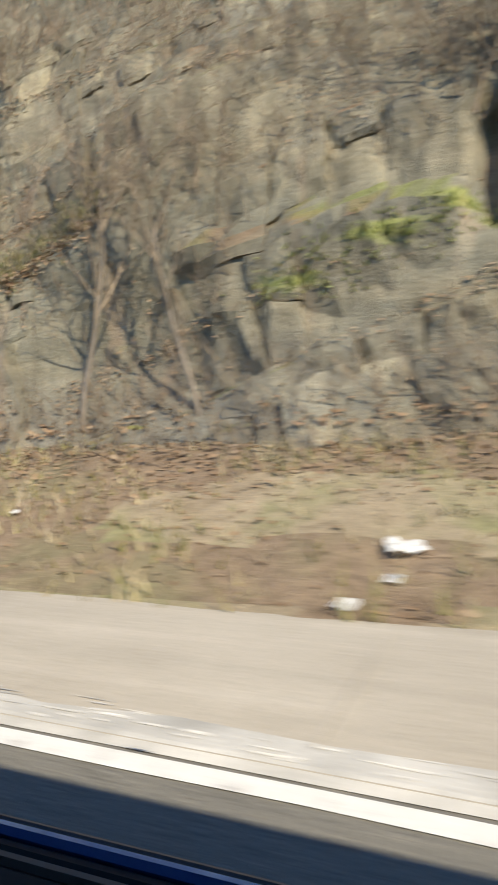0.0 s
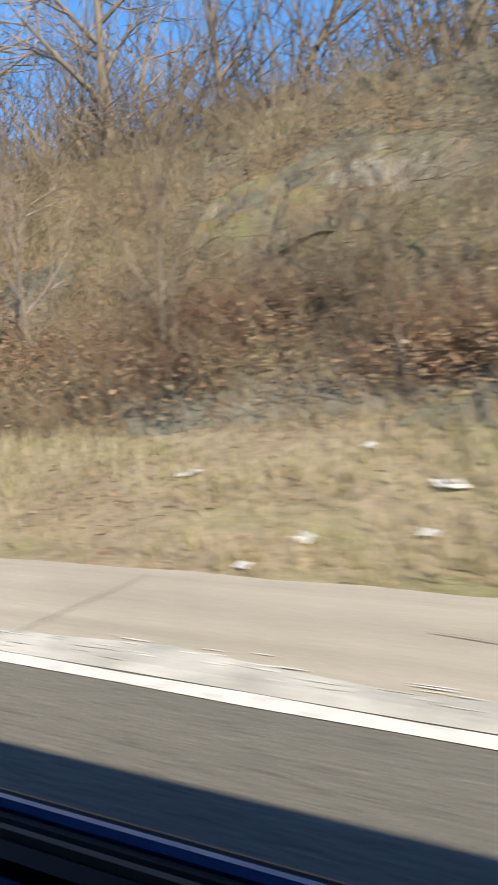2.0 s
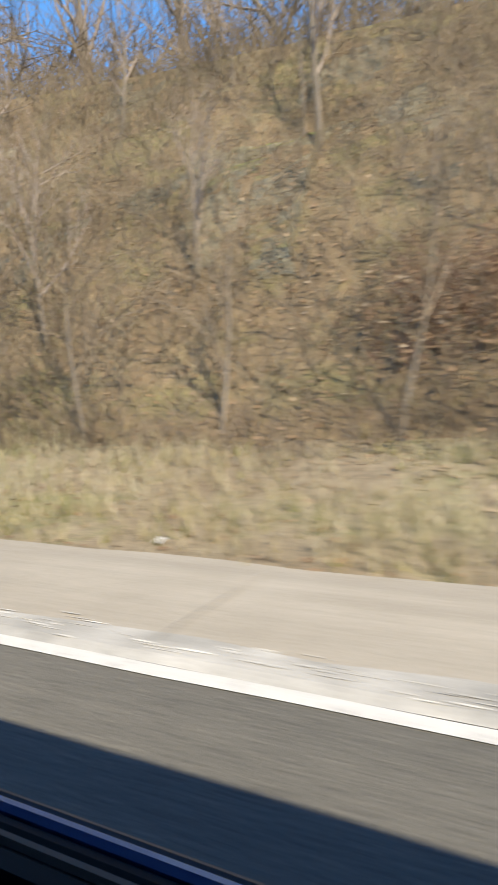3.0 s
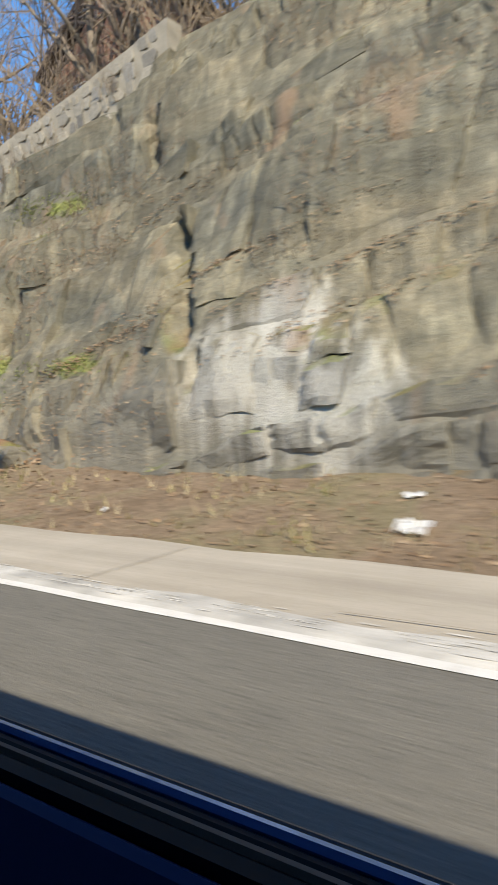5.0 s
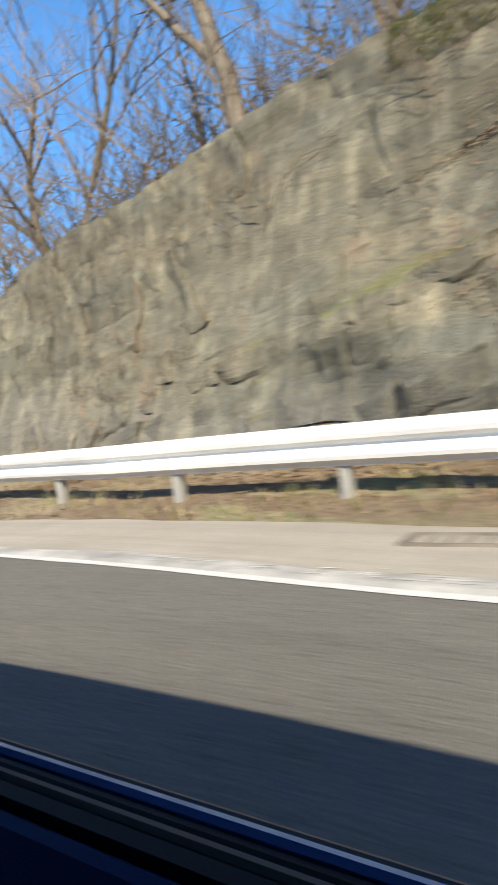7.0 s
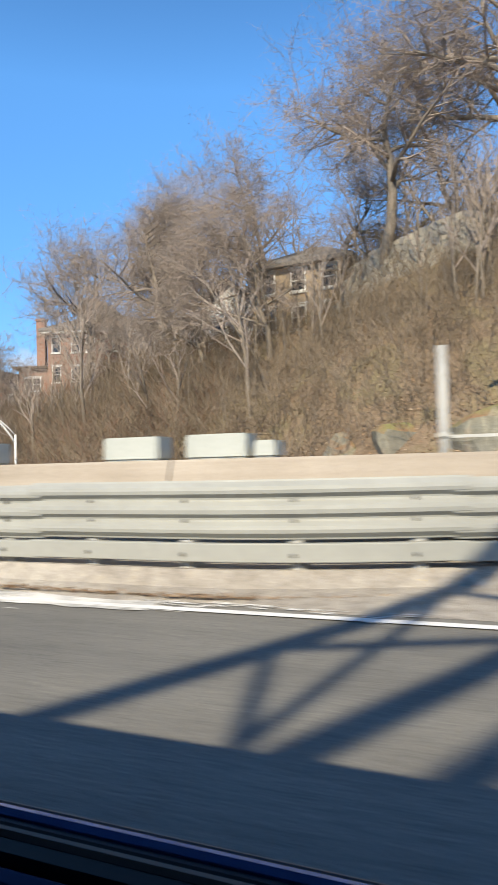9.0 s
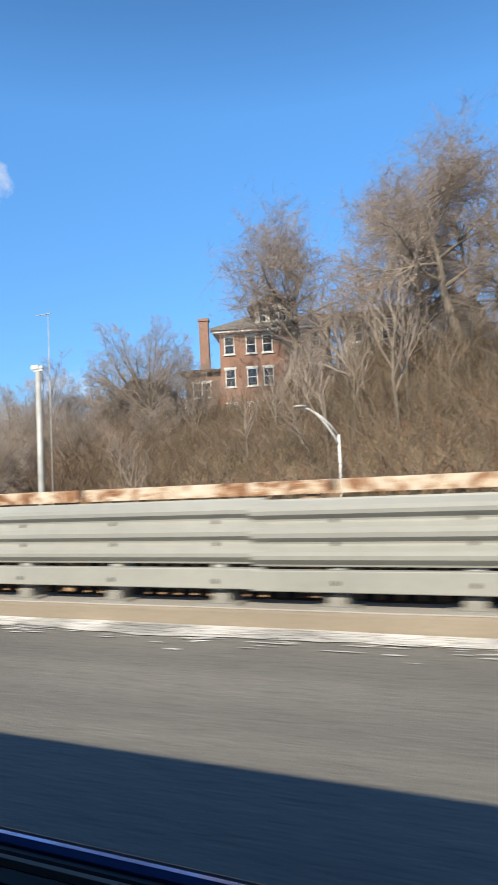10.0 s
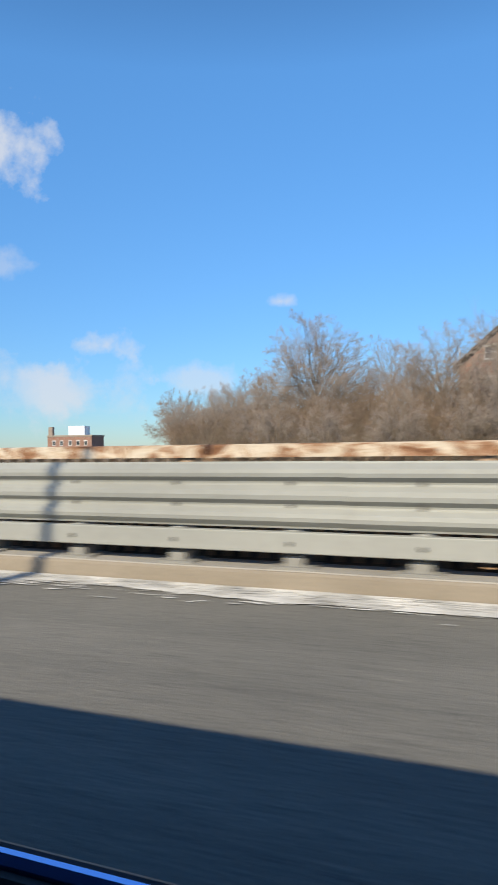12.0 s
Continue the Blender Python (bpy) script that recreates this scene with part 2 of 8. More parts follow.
def rock_mat():
    m, n, l, b = mat("rock", 0.9, 0, 0.2)
    nt = m.node_tree
    v = coords(nt, "World")
    strata = coords(nt, "World", (0.5, 0.5, 1.6))
    drip = coords(nt, "World", (2.6, 2.6, 0.14))
    big, mid, fine = noise_of(nt, strata, 0.45, 5, 0.6, 0.6), noise_of(nt, strata, 2.6, 6, 0.65, 0.8), noise_of(nt, v, 22, 5, 0.7)
    runs = noise_of(nt, drip, 1.3, 5, 0.65)
    base = ramp(nt, big, [(0.25, (0.140, 0.145, 0.130)), (0.45, (0.20, 0.192, 0.150)), (0.6, (0.245, 0.222, 0.163)), (0.8, (0.180, 0.183, 0.166))])
    base = mixed(nt, 0.75, base, ramp(nt, mid, [(0.25, (0.55, 0.54, 0.53)), (0.5, (0.95, 0.93, 0.9)), (0.75, (1.3, 1.27, 1.2))]), "MULTIPLY")
    base = mixed(nt, 0.6, base, ramp(nt, runs, [(0.3, (0.58, 0.56, 0.53)), (0.52, (1, 1, 1)), (0.62, (1.6, 1.57, 1.5)), (0.75, (2.1, 2.05, 1.95))]), "MULTIPLY")
    base = mixed(nt, 0.6, base, ramp(nt, fine, [(0.3, (0.6, 0.6, 0.6)), (0.6, (1.05, 1.05, 1.05))]), "MULTIPLY")
    # a bluer stone in the lower beds, and chalky seepage below some joints
    pos = n.new("ShaderNodeNewGeometry").outputs["Position"]
    zed = n.new("ShaderNodeSeparateXYZ")
    l.new(pos, zed.inputs["Vector"])
    lean = n.new("ShaderNodeMath")
    lean.operation, lean.inputs[1].default_value = "MULTIPLY_ADD", 3.2
    l.new(noise_of(nt, strata, 0.35, 3), lean.inputs[0])
    l.new(zed.outputs["Z"], lean.inputs[2])
    blue_range = n.new("ShaderNodeMapRange")
    blue_range.inputs["From Min"].default_value, blue_range.inputs["From Max"].default_value = 3.5, 2.6
    blue_range.inputs["To Max"].default_value = 0.4
    l.new(lean.outputs[0], blue_range.inputs["Value"])
    base = mixed(nt, blue_range.outputs["Result"], base, mixed(nt, 0.8, (0.222, 0.216, 0.198), ramp(nt, mid, [(0.25, (0.6, 0.6, 0.6)), (0.5, (0.95, 0.95, 0.95)), (0.75, (1.3, 1.3, 1.3))]), "MULTIPLY"))
    for at, size in CHALK:
        far = n.new("ShaderNodeVectorMath")
        far.operation = "DISTANCE"
        far.inputs[1].default_value = at
        l.new(pos, far.inputs[0])
        torn = n.new("ShaderNodeMath")
        torn.operation, torn.inputs[1].default_value = "MULTIPLY_ADD", -size * 2.6
        l.new(runs, torn.inputs[0])
        l.new(far.outputs["Value"], torn.inputs[2])
        span = n.new("ShaderNodeMapRange")
        span.inputs["From Min"].default_value, span.inputs["From Max"].default_value = -size * 0.15, -size * 0.75
        span.inputs["To Max"].default_value = 0.6
        l.new(torn.outputs[0], span.inputs["Value"])
        base = mixed(nt, span.outputs["Result"], base, mixed(nt, 0.5, (0.50, 0.49, 0.45), ramp(nt, fine, [(0.3, (0.6, 0.6, 0.6)), (0.6, (1.05, 1.05, 1.05))]), "MULTIPLY"))
    # each block weathers to its own tone
    isle, own = n.new("ShaderNodeNewGeometry"), n.new("ShaderNodeObjectInfo")
    both, part_of = n.new("ShaderNodeMath"), n.new("ShaderNodeMath")
    both.operation, part_of.operation = "ADD", "FRACT"
    l.new(isle.outputs["Random Per Island"], both.inputs[0])
    l.new(own.outputs["Random"], both.inputs[1])
    l.new(both.outputs[0], part_of.inputs[0])
    base = mixed(nt, 0.7, base, ramp(nt, part_of.outputs[0], [(0.0, (0.68, 0.68, 0.69)), (0.35, (0.9, 0.88, 0.85)), (0.7, (1.05, 1.03, 1.0)), (1.0, (1.3, 1.27, 1.2))]), "MULTIPLY")
    # green moss in patches of its own
    flat = coords(nt, "World", (0.55, 0.4, 1.5))
    for at, size in MOSSY:
        far = n.new("ShaderNodeVectorMath")
        far.operation = "DISTANCE"
        far.inputs[1].default_value = (at[0] * 0.55, at[1] * 0.4, at[2] * 1.5)
        l.new(flat, far.inputs[0])
        torn = n.new("ShaderNodeMath")
        torn.operation, torn.inputs[1].default_value = "MULTIPLY_ADD", -size * 2.4
        l.new(mid, torn.inputs[0])
        l.new(far.outputs["Value"], torn.inputs[2])
        span = n.new("ShaderNodeMapRange")
        span.inputs["From Min"].default_value, span.inputs["From Max"].default_value = -size * 0.2, -size * 0.7
        span.inputs["To Max"].default_value = 0.85
        l.new(torn.outputs[0], span.inputs["Value"])
        base = mixed(nt, span.outputs["Result"], base, mixed(nt, 0.7, (0.27, 0.29, 0.085), ramp(nt, fine, [(0.3, (0.5, 0.55, 0.45)), (0.65, (1.2, 1.2, 1.1))]), "MULTIPLY"))
    # rust stains
    stain = ramp(nt, noise_of(nt, drip, 0.5, 3), [(0.62, (0, 0, 0)), (0.74, (0.5, 0.5, 0.5))])
    base = mixed(nt, stain, base, (0.36, 0.235, 0.15))
    # moss and dead leaves lodge on the ledges
    g = n.new("ShaderNodeNewGeometry")
    sep = n.new("ShaderNodeSeparateXYZ")
    l.new(g.outputs["Normal"], sep.inputs["Vector"])
    ledge = ramp(nt, sep.outputs["Z"], [(0.62, (0, 0, 0)), (0.8, (1, 1, 1))])
    patch = ramp(nt, noise_of(nt, v, 0.6, 4), [(0.42, (0.24, 0.15, 0.085)), (0.58, (0.20, 0.21, 0.075))])
    base = mixed(nt, ledge, base, mixed(nt, 0.6, patch, ramp(nt, fine, [(0.3, (0.5, 0.5, 0.5)), (0.65, (1.3, 1.3, 1.3))]), "MULTIPLY"))
    l.new(base, b.inputs["Base Color"])
    bump(nt, b, mixed(nt, 0.5, mixed(nt, 0.4, mid, runs), fine), 0.85, 0.07)
    return m


def soil_mat(name, stops, scale=1.0):
    m, n, l, b = mat(name, 0.95, 0, 0.1)
    nt = m.node_tree
    v = coords(nt, "World")
    big, mid, fine = noise_of(nt, v, 0.35 * scale, 5, 0.65, 0.5), noise_of(nt, v, 5 * scale, 5, 0.7), noise_of(nt, v, 30 * scale, 4, 0.7)
    base = ramp(nt, big, stops)
    base = mixed(nt, 0.7, base, ramp(nt, mid, [(0.3, (0.55, 0.53, 0.5)), (0.55, (1, 1, 1)), (0.75, (1.35, 1.3, 1.2))]), "MULTIPLY")
    base = mixed(nt, 0.6, base, ramp(nt, fine, [(0.3, (0.5, 0.5, 0.5)), (0.6, (1.1, 1.1, 1.1))]), "MULTIPLY")
    l.new(base, b.inputs["Base Color"])
    bump(nt, b, mixed(nt, 0.5, mid, fine), 0.8, 0.05)
    return m


def island_mat(name, stops, rough=0.85, world_scale=0.0):
    """For leaves, blades and stones joined in one mesh: each takes its own tone."""
    m, n, l, b = mat(name, rough, 0, 0.2)
    nt = m.node_tree
    g = n.new("ShaderNodeNewGeometry")
    col = ramp(nt, g.outputs["Random Per Island"], stops)
    if world_scale:
        big = noise_of(nt, coords(nt, "World"), world_scale, 4)
        col = mixed(nt, 0.6, col, ramp(nt, big, [(0.35, (0.7, 0.75, 0.6)), (0.65, (1.2, 1.12, 1.0))]), "MULTIPLY")
    l.new(col, b.inputs["Base Color"])
    return m


def random_mat(name, stops, rough=0.85, scale=12.0, grain=0.4):
    """For pieces that are objects of their own: each takes its own tone."""
    m, n, l, b = mat(name, rough, 0, 0.2)
    nt = m.node_tree
    info = n.new("ShaderNodeObjectInfo")
    col = ramp(nt, info.outputs["Random"], stops)
    fine = noise_of(nt, coords(nt, "World"), scale, 5, 0.7)
    l.new(mixed(nt, 0.6, col, ramp(nt, fine, [(0.3, (0.55, 0.55, 0.55)), (0.65, (1.15, 1.15, 1.15))]), "MULTIPLY"), b.inputs["Base Color"])
    bump(nt, b, fine, grain, 0.02)
    return m


def bark_mat(name, a, c):
    m, n, l, b = mat(name, 0.9, 0, 0.15)
    nt = m.node_tree
    v = coords(nt, "Object", (6, 6, 0.9))
    f1, f2 = noise_of(nt, v, 1.2, 5, 0.65), noise_of(nt, v, 7, 4, 0.7)
    base = ramp(nt, f1, [(0.3, a), (0.7, c)])
    base = mixed(nt, 0.6, base, ramp(nt, f2, [(0.3, (0.55, 0.55, 0.55)), (0.65, (1.15, 1.15, 1.15))]), "MULTIPLY")
    l.new(base, b.inputs["Base Color"])
    bump(nt, b, f2, 0.5, 0.02)
    return m


def brick_mat(name, tones, mortar):
    m, n, l, b = mat(name, 0.85, 0, 0.2)
    nt = m.node_tree
    br = n.new("ShaderNodeTexBrick")
    br.inputs["Scale"].default_value = 1.0
    br.inputs["Brick Width"].default_value, br.inputs["Row Height"].default_value = 0.22, 0.075
    br.inputs["Mortar Size"].default_value = 0.01
    for k, c in (("Color1", tones[0]), ("Color2", tones[1]), ("Mortar", mortar)):
        br.inputs[k].default_value = (*c, 1)
    l.new(coords(nt, "UV"), br.inputs["Vector"])
    big = noise_of(nt, coords(nt, "Object"), 0.6, 4)
    l.new(mixed(nt, 0.5, br.outputs["Color"], ramp(nt, big, [(0.3, (0.7, 0.7, 0.7)), (0.7, (1.2, 1.15, 1.1))]), "MULTIPLY"), b.inputs["Base Color"])
    bump(nt, b, br.outputs["Fac"], -0.3, 0.01)
    return m


def rusty_mat():
    m, n, l, b = mat("rusty_steel", 0.8, 0.0, 0.3)
    nt = m.node_tree
    v = coords(nt, "UV", (1.0, 1.0, 1))
    f1, f2 = noise_of(nt, v, 4.6, 6, 0.72, 0.9), noise_of(nt, v, 16, 4, 0.7)
    base = ramp(nt, f1, [(0.38, (0.17, 0.075, 0.035)), (0.47, (0.36, 0.19, 0.10)), (0.53, (0.62, 0.50, 0.36)), (0.65, (0.70, 0.62, 0.50))])
    l.new(mixed(nt, 0.5, base, ramp(nt, f2, [(0.3, (0.6, 0.6, 0.6)), (0.6, (1.1, 1.1, 1.1))]), "MULTIPLY"), b.inputs["Base Color"])
    bump(nt, b, f2, 0.4, 0.01)
    return m


ASPHALT, PAINT, WORN_PAINT = asphalt_mat(), paint_mat(), paint_mat("worn_road_paint", 0.09)
SHOULDER = concrete_mat("shoulder_concrete", (0.48, 0.435, 0.365), (0.585, 0.54, 0.465))
KERB = concrete_mat("kerb_concrete", (0.31, 0.265, 0.205), (0.40, 0.355, 0.295))
PARAPET = concrete_mat("parapet_concrete", (0.37, 0.315, 0.25), (0.45, 0.39, 0.32))
ROCK = rock_mat()
HILL = soil_mat("leaf_strewn_hill", [(0.3, (0.175, 0.125, 0.082)), (0.5, (0.245, 0.18, 0.12)), (0.62, (0.225, 0.185, 0.105)), (0.8, (0.285, 0.215, 0.145))])
BANK = soil_mat("grassy_bank", [(0.3, (0.28, 0.215, 0.145)), (0.5, (0.385, 0.315, 0.215)), (0.60, (0.29, 0.275, 0.145)), (0.68, (0.37, 0.305, 0.205))], 1.2)
DIRT = soil_mat("leafy_dirt", [(0.3, (0.21, 0.15, 0.10)), (0.5, (0.30, 0.225, 0.155)), (0.62, (0.27, 0.23, 0.14)), (0.75, (0.34, 0.26, 0.18))], 1.5)
GALV = simple("galvanised_steel", (0.345, 0.345, 0.31), 0.6, 0.1, 0.3, 0.12, 3.0, (0.3, 1, 1), 0.08)
GALV_POST = simple("galvanised_post", (0.50, 0.49, 0.45), 0.6, 0.2, 0.4, 0.2, 5.0)
WHITE_STEEL = simple("white_painted_steel", (0.78, 0.77, 0.74), 0.5, 0, 0.4, 0.10, 6.0)
RUSTY = rusty_mat()
YELLOW = simple("yellow_plastic", (0.72, 0.48, 0.03), 0.45, 0, 0.4, 0.12, 5.0)
BLACK_PLASTIC = simple("black_plastic", (0.022, 0.023, 0.026), 0.5, 0, 0.4, 0.25, 6.0)
ORANGE = simple("orange_sheeting", (0.66, 0.29, 0.03), 0.5, 0, 0.4, 0.07, 4.0, grain=0.03)
SIGN_YELLOW = simple("yellow_sheeting", (0.85, 0.48, 0.01), 0.45, 0, 0.4, 0.06, 4.0, grain=0.03)
SIGN_BLACK = simple("sign_black", (0.05, 0.03, 0.02), 0.6, 0, 0.3, 0.1)
LITTER_WHITE = simple("white_litter", (0.88, 0.88, 0.87), 0.6, 0, 0.3, 0.08, 8.0)
RED_MARK = simple("faded_red_plastic", (0.54, 0.20, 0.15), 0.6, 0, 0.3, 0.15, 8.0)
BARK = bark_mat("grey_bark", (0.17, 0.14, 0.11), (0.34, 0.29, 0.23))
BARK_PALE = bark_mat("pale_bark", (0.175, 0.145, 0.11), (0.31, 0.26, 0.205))
TWIG = simple("twigs", (0.36, 0.295, 0.245), 0.9, 0, 0.1, 0.2, 2.0, grain=0)
BRUSH = simple("brush_twigs", (0.265, 0.208, 0.147), 0.9, 0, 0.1, 0.4, 2.0, grain=0)
BRICK = brick_mat("red_brick", ((0.27, 0.13, 0.09), (0.34, 0.175, 0.12)), (0.33, 0.27, 0.22))
BRICK_TAN = brick_mat("tan_brick", ((0.46, 0.34, 0.20), (0.52, 0.39, 0.24)), (0.45, 0.40, 0.33))
CREAM = simple("cream_siding", (0.60, 0.55, 0.45), 0.7, 0, 0.3, 0.1, 3.0, (0.2, 0.2, 4))
WHITE_WOOD = simple("white_trim", (0.76, 0.75, 0.71), 0.6, 0, 0.3, 0.1, 5.0)
SHINGLE = simple("grey_shingles", (0.20, 0.19, 0.175), 0.9, 0, 0.2, 0.25, 6.0, (1, 1, 5))
DARK_TRIM = simple("dark_trim", (0.07, 0.05, 0.04), 0.7, 0, 0.3, 0.2)
GLASS, _n, _l, _b = mat("window_glass", 0.06, 0, 0.6)
_b.inputs["Base Color"].default_value = (0.03, 0.035, 0.04, 1)
CAR_PAINT, _n, _l, _b = mat("navy_panel", 0.45, 0, 0.4)
_b.inputs["Base Color"].default_value = (0.03, 0.05, 0.14, 1)
# The bright blue base colour stands in for the shine line along the trim.
CAR_BLUE, _n, _l, _b = mat("shine_blue_trim", 0.12, 0.6, 0.6)
_b.inputs["Base Color"].default_value = (0.22, 0.42, 0.95, 1)
RUBBER = simple("window_rubber", (0.02, 0.018, 0.017), 0.6, 0, 0.3, 0.2, 8.0)
SEAL_BROWN = simple("brown_seal_lip", (0.20, 0.15, 0.12), 0.6, 0, 0.3, 0.2, 8.0)


# ---- helpers for building ----
def mesh_of(name, verts, faces, material=None, uvs=None, smooth=False):
    me = bpy.data.meshes.new(name)
    me.from_pydata([tuple(v) for v in verts], [], [tuple(f) for f in faces])
    if uvs is not None:
        layer = me.uv_layers.new(name="UVMap")
        uv = np.asarray(uvs, dtype=np.float32)
        idx = np.empty(len(me.loops), dtype=np.int32)
        me.loops.foreach_get("vertex_index", idx)
        layer.data.foreach_set("uv", uv[idx].ravel())
    if smooth:
        me.polygons.foreach_set("use_smooth", [True] * len(me.polygons))
    if material:
        me.materials.append(material)
    me.update()
    return me


def part(name, bm, material, parent, label=""):
    """Links a bmesh (or a ready mesh) as one mesh object under a thing or a part."""
    if isinstance(bm, bmesh.types.BMesh):
        me = bpy.data.meshes.new(name)
        bm.to_mesh(me)
        bm.free()
        me.materials.append(material)
    else:
        me = bm
    ob = new(name, me)
    ob.parent = parent
    if label:
        tagged(ob, label)
    return ob


def thing(name, m, label, category, group="", kind=""):
    ob = new(name)
    ob.empty_display_size = 0.3
    ob.matrix_world = m
    return tagged(ob, label, category, group, kind)


def box(bm, x0, x1, y0, y1, z0, z1, bevel=0.0, m=None):
    r = bmesh.ops.create_cube(bm, size=1.0)
    vs = r["verts"]
    for v in vs:
        v.co = Vector((x0 + (v.co.x + 0.5) * (x1 - x0), y0 + (v.co.y + 0.5) * (y1 - y0), z0 + (v.co.z + 0.5) * (z1 - z0)))
        if m is not None:
            v.co = m @ v.co
    if bevel:
        es = list({e for v in vs for e in v.link_edges})
        bmesh.ops.bevel(bm, geom=es, offset=bevel, segments=2, affect="EDGES")
    return bm


def boxed(*a, **k):
    return box(bmesh.new(), *a, **k)


def tube(bm, pts, radii, sides=8, cap=True):
    """A tapered tube along points."""
    pts = [Vector(p) for p in pts]
    rings = []
    for i, p in enumerate(pts):
        d = (pts[min(i + 1, len(pts) - 1)] - pts[max(i - 1, 0)]).normalized()
        u = d.cross(Vector((0, 0, 1)) if abs(d.z) < 0.9 else Vector((1, 0, 0))).normalized()
        w = d.cross(u)
        rings.append([bm.verts.new(p + (u * math.cos(a) + w * math.sin(a)) * radii[i]) for a in [2 * math.pi * k / sides for k in range(sides)]])
    for a, c in zip(rings, rings[1:]):
        for k in range(sides):
            bm.faces.new((a[k], a[(k + 1) % sides], c[(k + 1) % sides], c[k])).smooth = True
    if cap:
        bm.faces.new(rings[0][::-1])
        bm.faces.new(rings[-1])
    return bm


def lathe(bm, profile, sides=24):
    rings = [[bm.verts.new((r * math.cos(2 * math.pi * k / sides), r * math.sin(2 * math.pi * k / sides), z)) for k in range(sides)] for r, z in profile]
    for a, c in zip(rings, rings[1:]):
        for k in range(sides):
            bm.faces.new((a[k], a[(k + 1) % sides], c[(k + 1) % sides], c[k])).smooth = True
    bm.faces.new(rings[0][::-1])
    bm.faces.new(rings[-1])
    return bm


def sweep(name, xs, section, material, closed=False, wobble=None):
    """A strip along the road: section(x) gives (y, z) points from one side to the other."""
    verts, uvs, n = [], [], None
    for x in xs:
        sec = section(x)
        n = len(sec)
        run = 0.0
        for i, (y, z) in enumerate(sec):
            if i:
                run += math.hypot(y - sec[i - 1][0], z - sec[i - 1][1])
            px, py, _ = place(x, y)
            verts.append((px, py, z))
            uvs.append((-x, run))
    faces = []
    for i in range(len(xs) - 1):
        for k in range(n if closed else n - 1):
            a, c = i * n + k, i * n + (k + 1) % n
            faces.append((a, c, c + n, a + n))
    if closed:
        faces += [tuple(range(n))[::-1], tuple(range((len(xs) - 1) * n, len(xs) * n))]
    return mesh_of(name, verts, faces, material, uvs)


def steps(a, c, d):
    n = max(1, int(round(abs(c - a) / d)))
    return [a + (c - a) * i / n for i in range(n + 1)]


def smooth(a, c, v):
    t = min(max((v - a) / (c - a), 0.0), 1.0)
    return t * t * (3 - 2 * t)


def interp(x, table):
    """Straight lines between the (x, value) pairs of a table whose x falls."""
    xs, vs = [-p[0] for p in table], [p[1] for p in table]
    return float(np.interp(-x, xs, vs))


# ---- the lie of the land, in road coordinates ----
RIDGE = [(40, 11), (0, 11), (-14, 11), (-26, 10), (-29, 7.6), (-32, 6.6), (-38, 7.0), (-44, 7.4), (-54, 8.7), (-66, 9.9), (-85, 10.5), (-97, 9.6), (-103, 7.3), (-113, 7.0), (-121, 6.4), (-128, 6.2), (-132, 5.0), (-136, 3.2), (-139, 1.6), (-141, 0.6), (-170, 0.6)]
FOOT_Y = [(40, 4.6), (-28, 4.4), (-38, 5.0), (-60, 4.8), (-80, 4.2), (-100, 4.2), (-112, 4.0), (-120, 3.8), (-126, 4.6), (-132, 6.6), (-138, 9.6), (-142, 11.2), (-150, 13.8), (-158, 15.6), (-168, 18), (-400, 18)]
FOOT_Z = [(40, 1.0), (-5, 1.05), (-12, 0.75), (-28, 0.75), (-38, 1.15), (-47, 0.55), (-57, 0.45), (-80, 0.5), (-93, 0.3), (-103, 0.5), (-111, 0.8), (-122, 0.35), (-135, 0.35), (-400, 0.2)]
LEAN = [(40, 0.42), (-20, 0.42), (-30, 0.6), (-40, 0.95), (-66, 0.8), (-78, 0.5), (-130, 0.42), (-400, 0.42)]
# the hill beyond the slip road: x, and where its crest lies (y, z)
HILL_CREST = [(-130, 22, 8.0), (-140, 23.5, 10.5), (-148, 25, 12.0), (-155.6, 27, 12.2), (-159.5, 28.5, 11.8), (-163, 29.5, 11.0), (-166.5, 31, 8.6), (-171, 32.5, 7.8), (-175, 34, 8.1), (-180, 39, 8.6), (-188, 46, 8.8), (-195, 47, 7.2), (-205, 45, 4.6), (-212, 44, 3.0), (-220, 47, 2.6), (-235, 58, 2.6), (-250, 68, 1.8), (-285, 98, 0.6), (-330, 120, -3), (-500, 120, -6)]
CREST_Y, CREST_Z = [(x, y) for x, y, z in HILL_CREST], [(x, z) for x, y, z in HILL_CREST]


def land(x, y):
    fy, fz = interp(x, FOOT_Y), interp(x, FOOT_Z)
    if y < 1.5:
        first = -0.12
    elif y < fy:
        first = (fz + 0.25) * max(0.0, (y - 1.5) / (fy - 0.6)) ** 1.25 - 0.22 if x > -140 else -0.12
    else:
        top = interp(x, RIDGE)
        face = fz + (y - fy - 0.45) / interp(x, LEAN)
        back = top - 0.3 + 0.32 * max(0.0, y - fy - (top - fz) * interp(x, LEAN)) ** 0.95
        first = max(min(face, back, top + 7), -0.1)
    if x > -138:
        return first
    cy, cz = interp(x, CREST_Y), interp(x, CREST_Z)
    drop = smooth(-158, -172, x) * smooth(3.6, 9.0, y) * 4.5
    start = interp(x, FOOT_Y)
    u = min(max((y - start + 1.2) / (cy - start + 1.2), 0.0), 1.0)
    rise = u ** 1.12 * (1 - 0.06 * math.sin(u * math.pi * 3))
    second = -0.12 - drop * (1 - rise) + (cz + 0.12) * rise + min(max(0.0, y - cy) * 0.07, 4.0) * (1 if x > -200 else 0.3)
    k = smooth(-138, -146, x)
    return first * (1 - k) + second * k


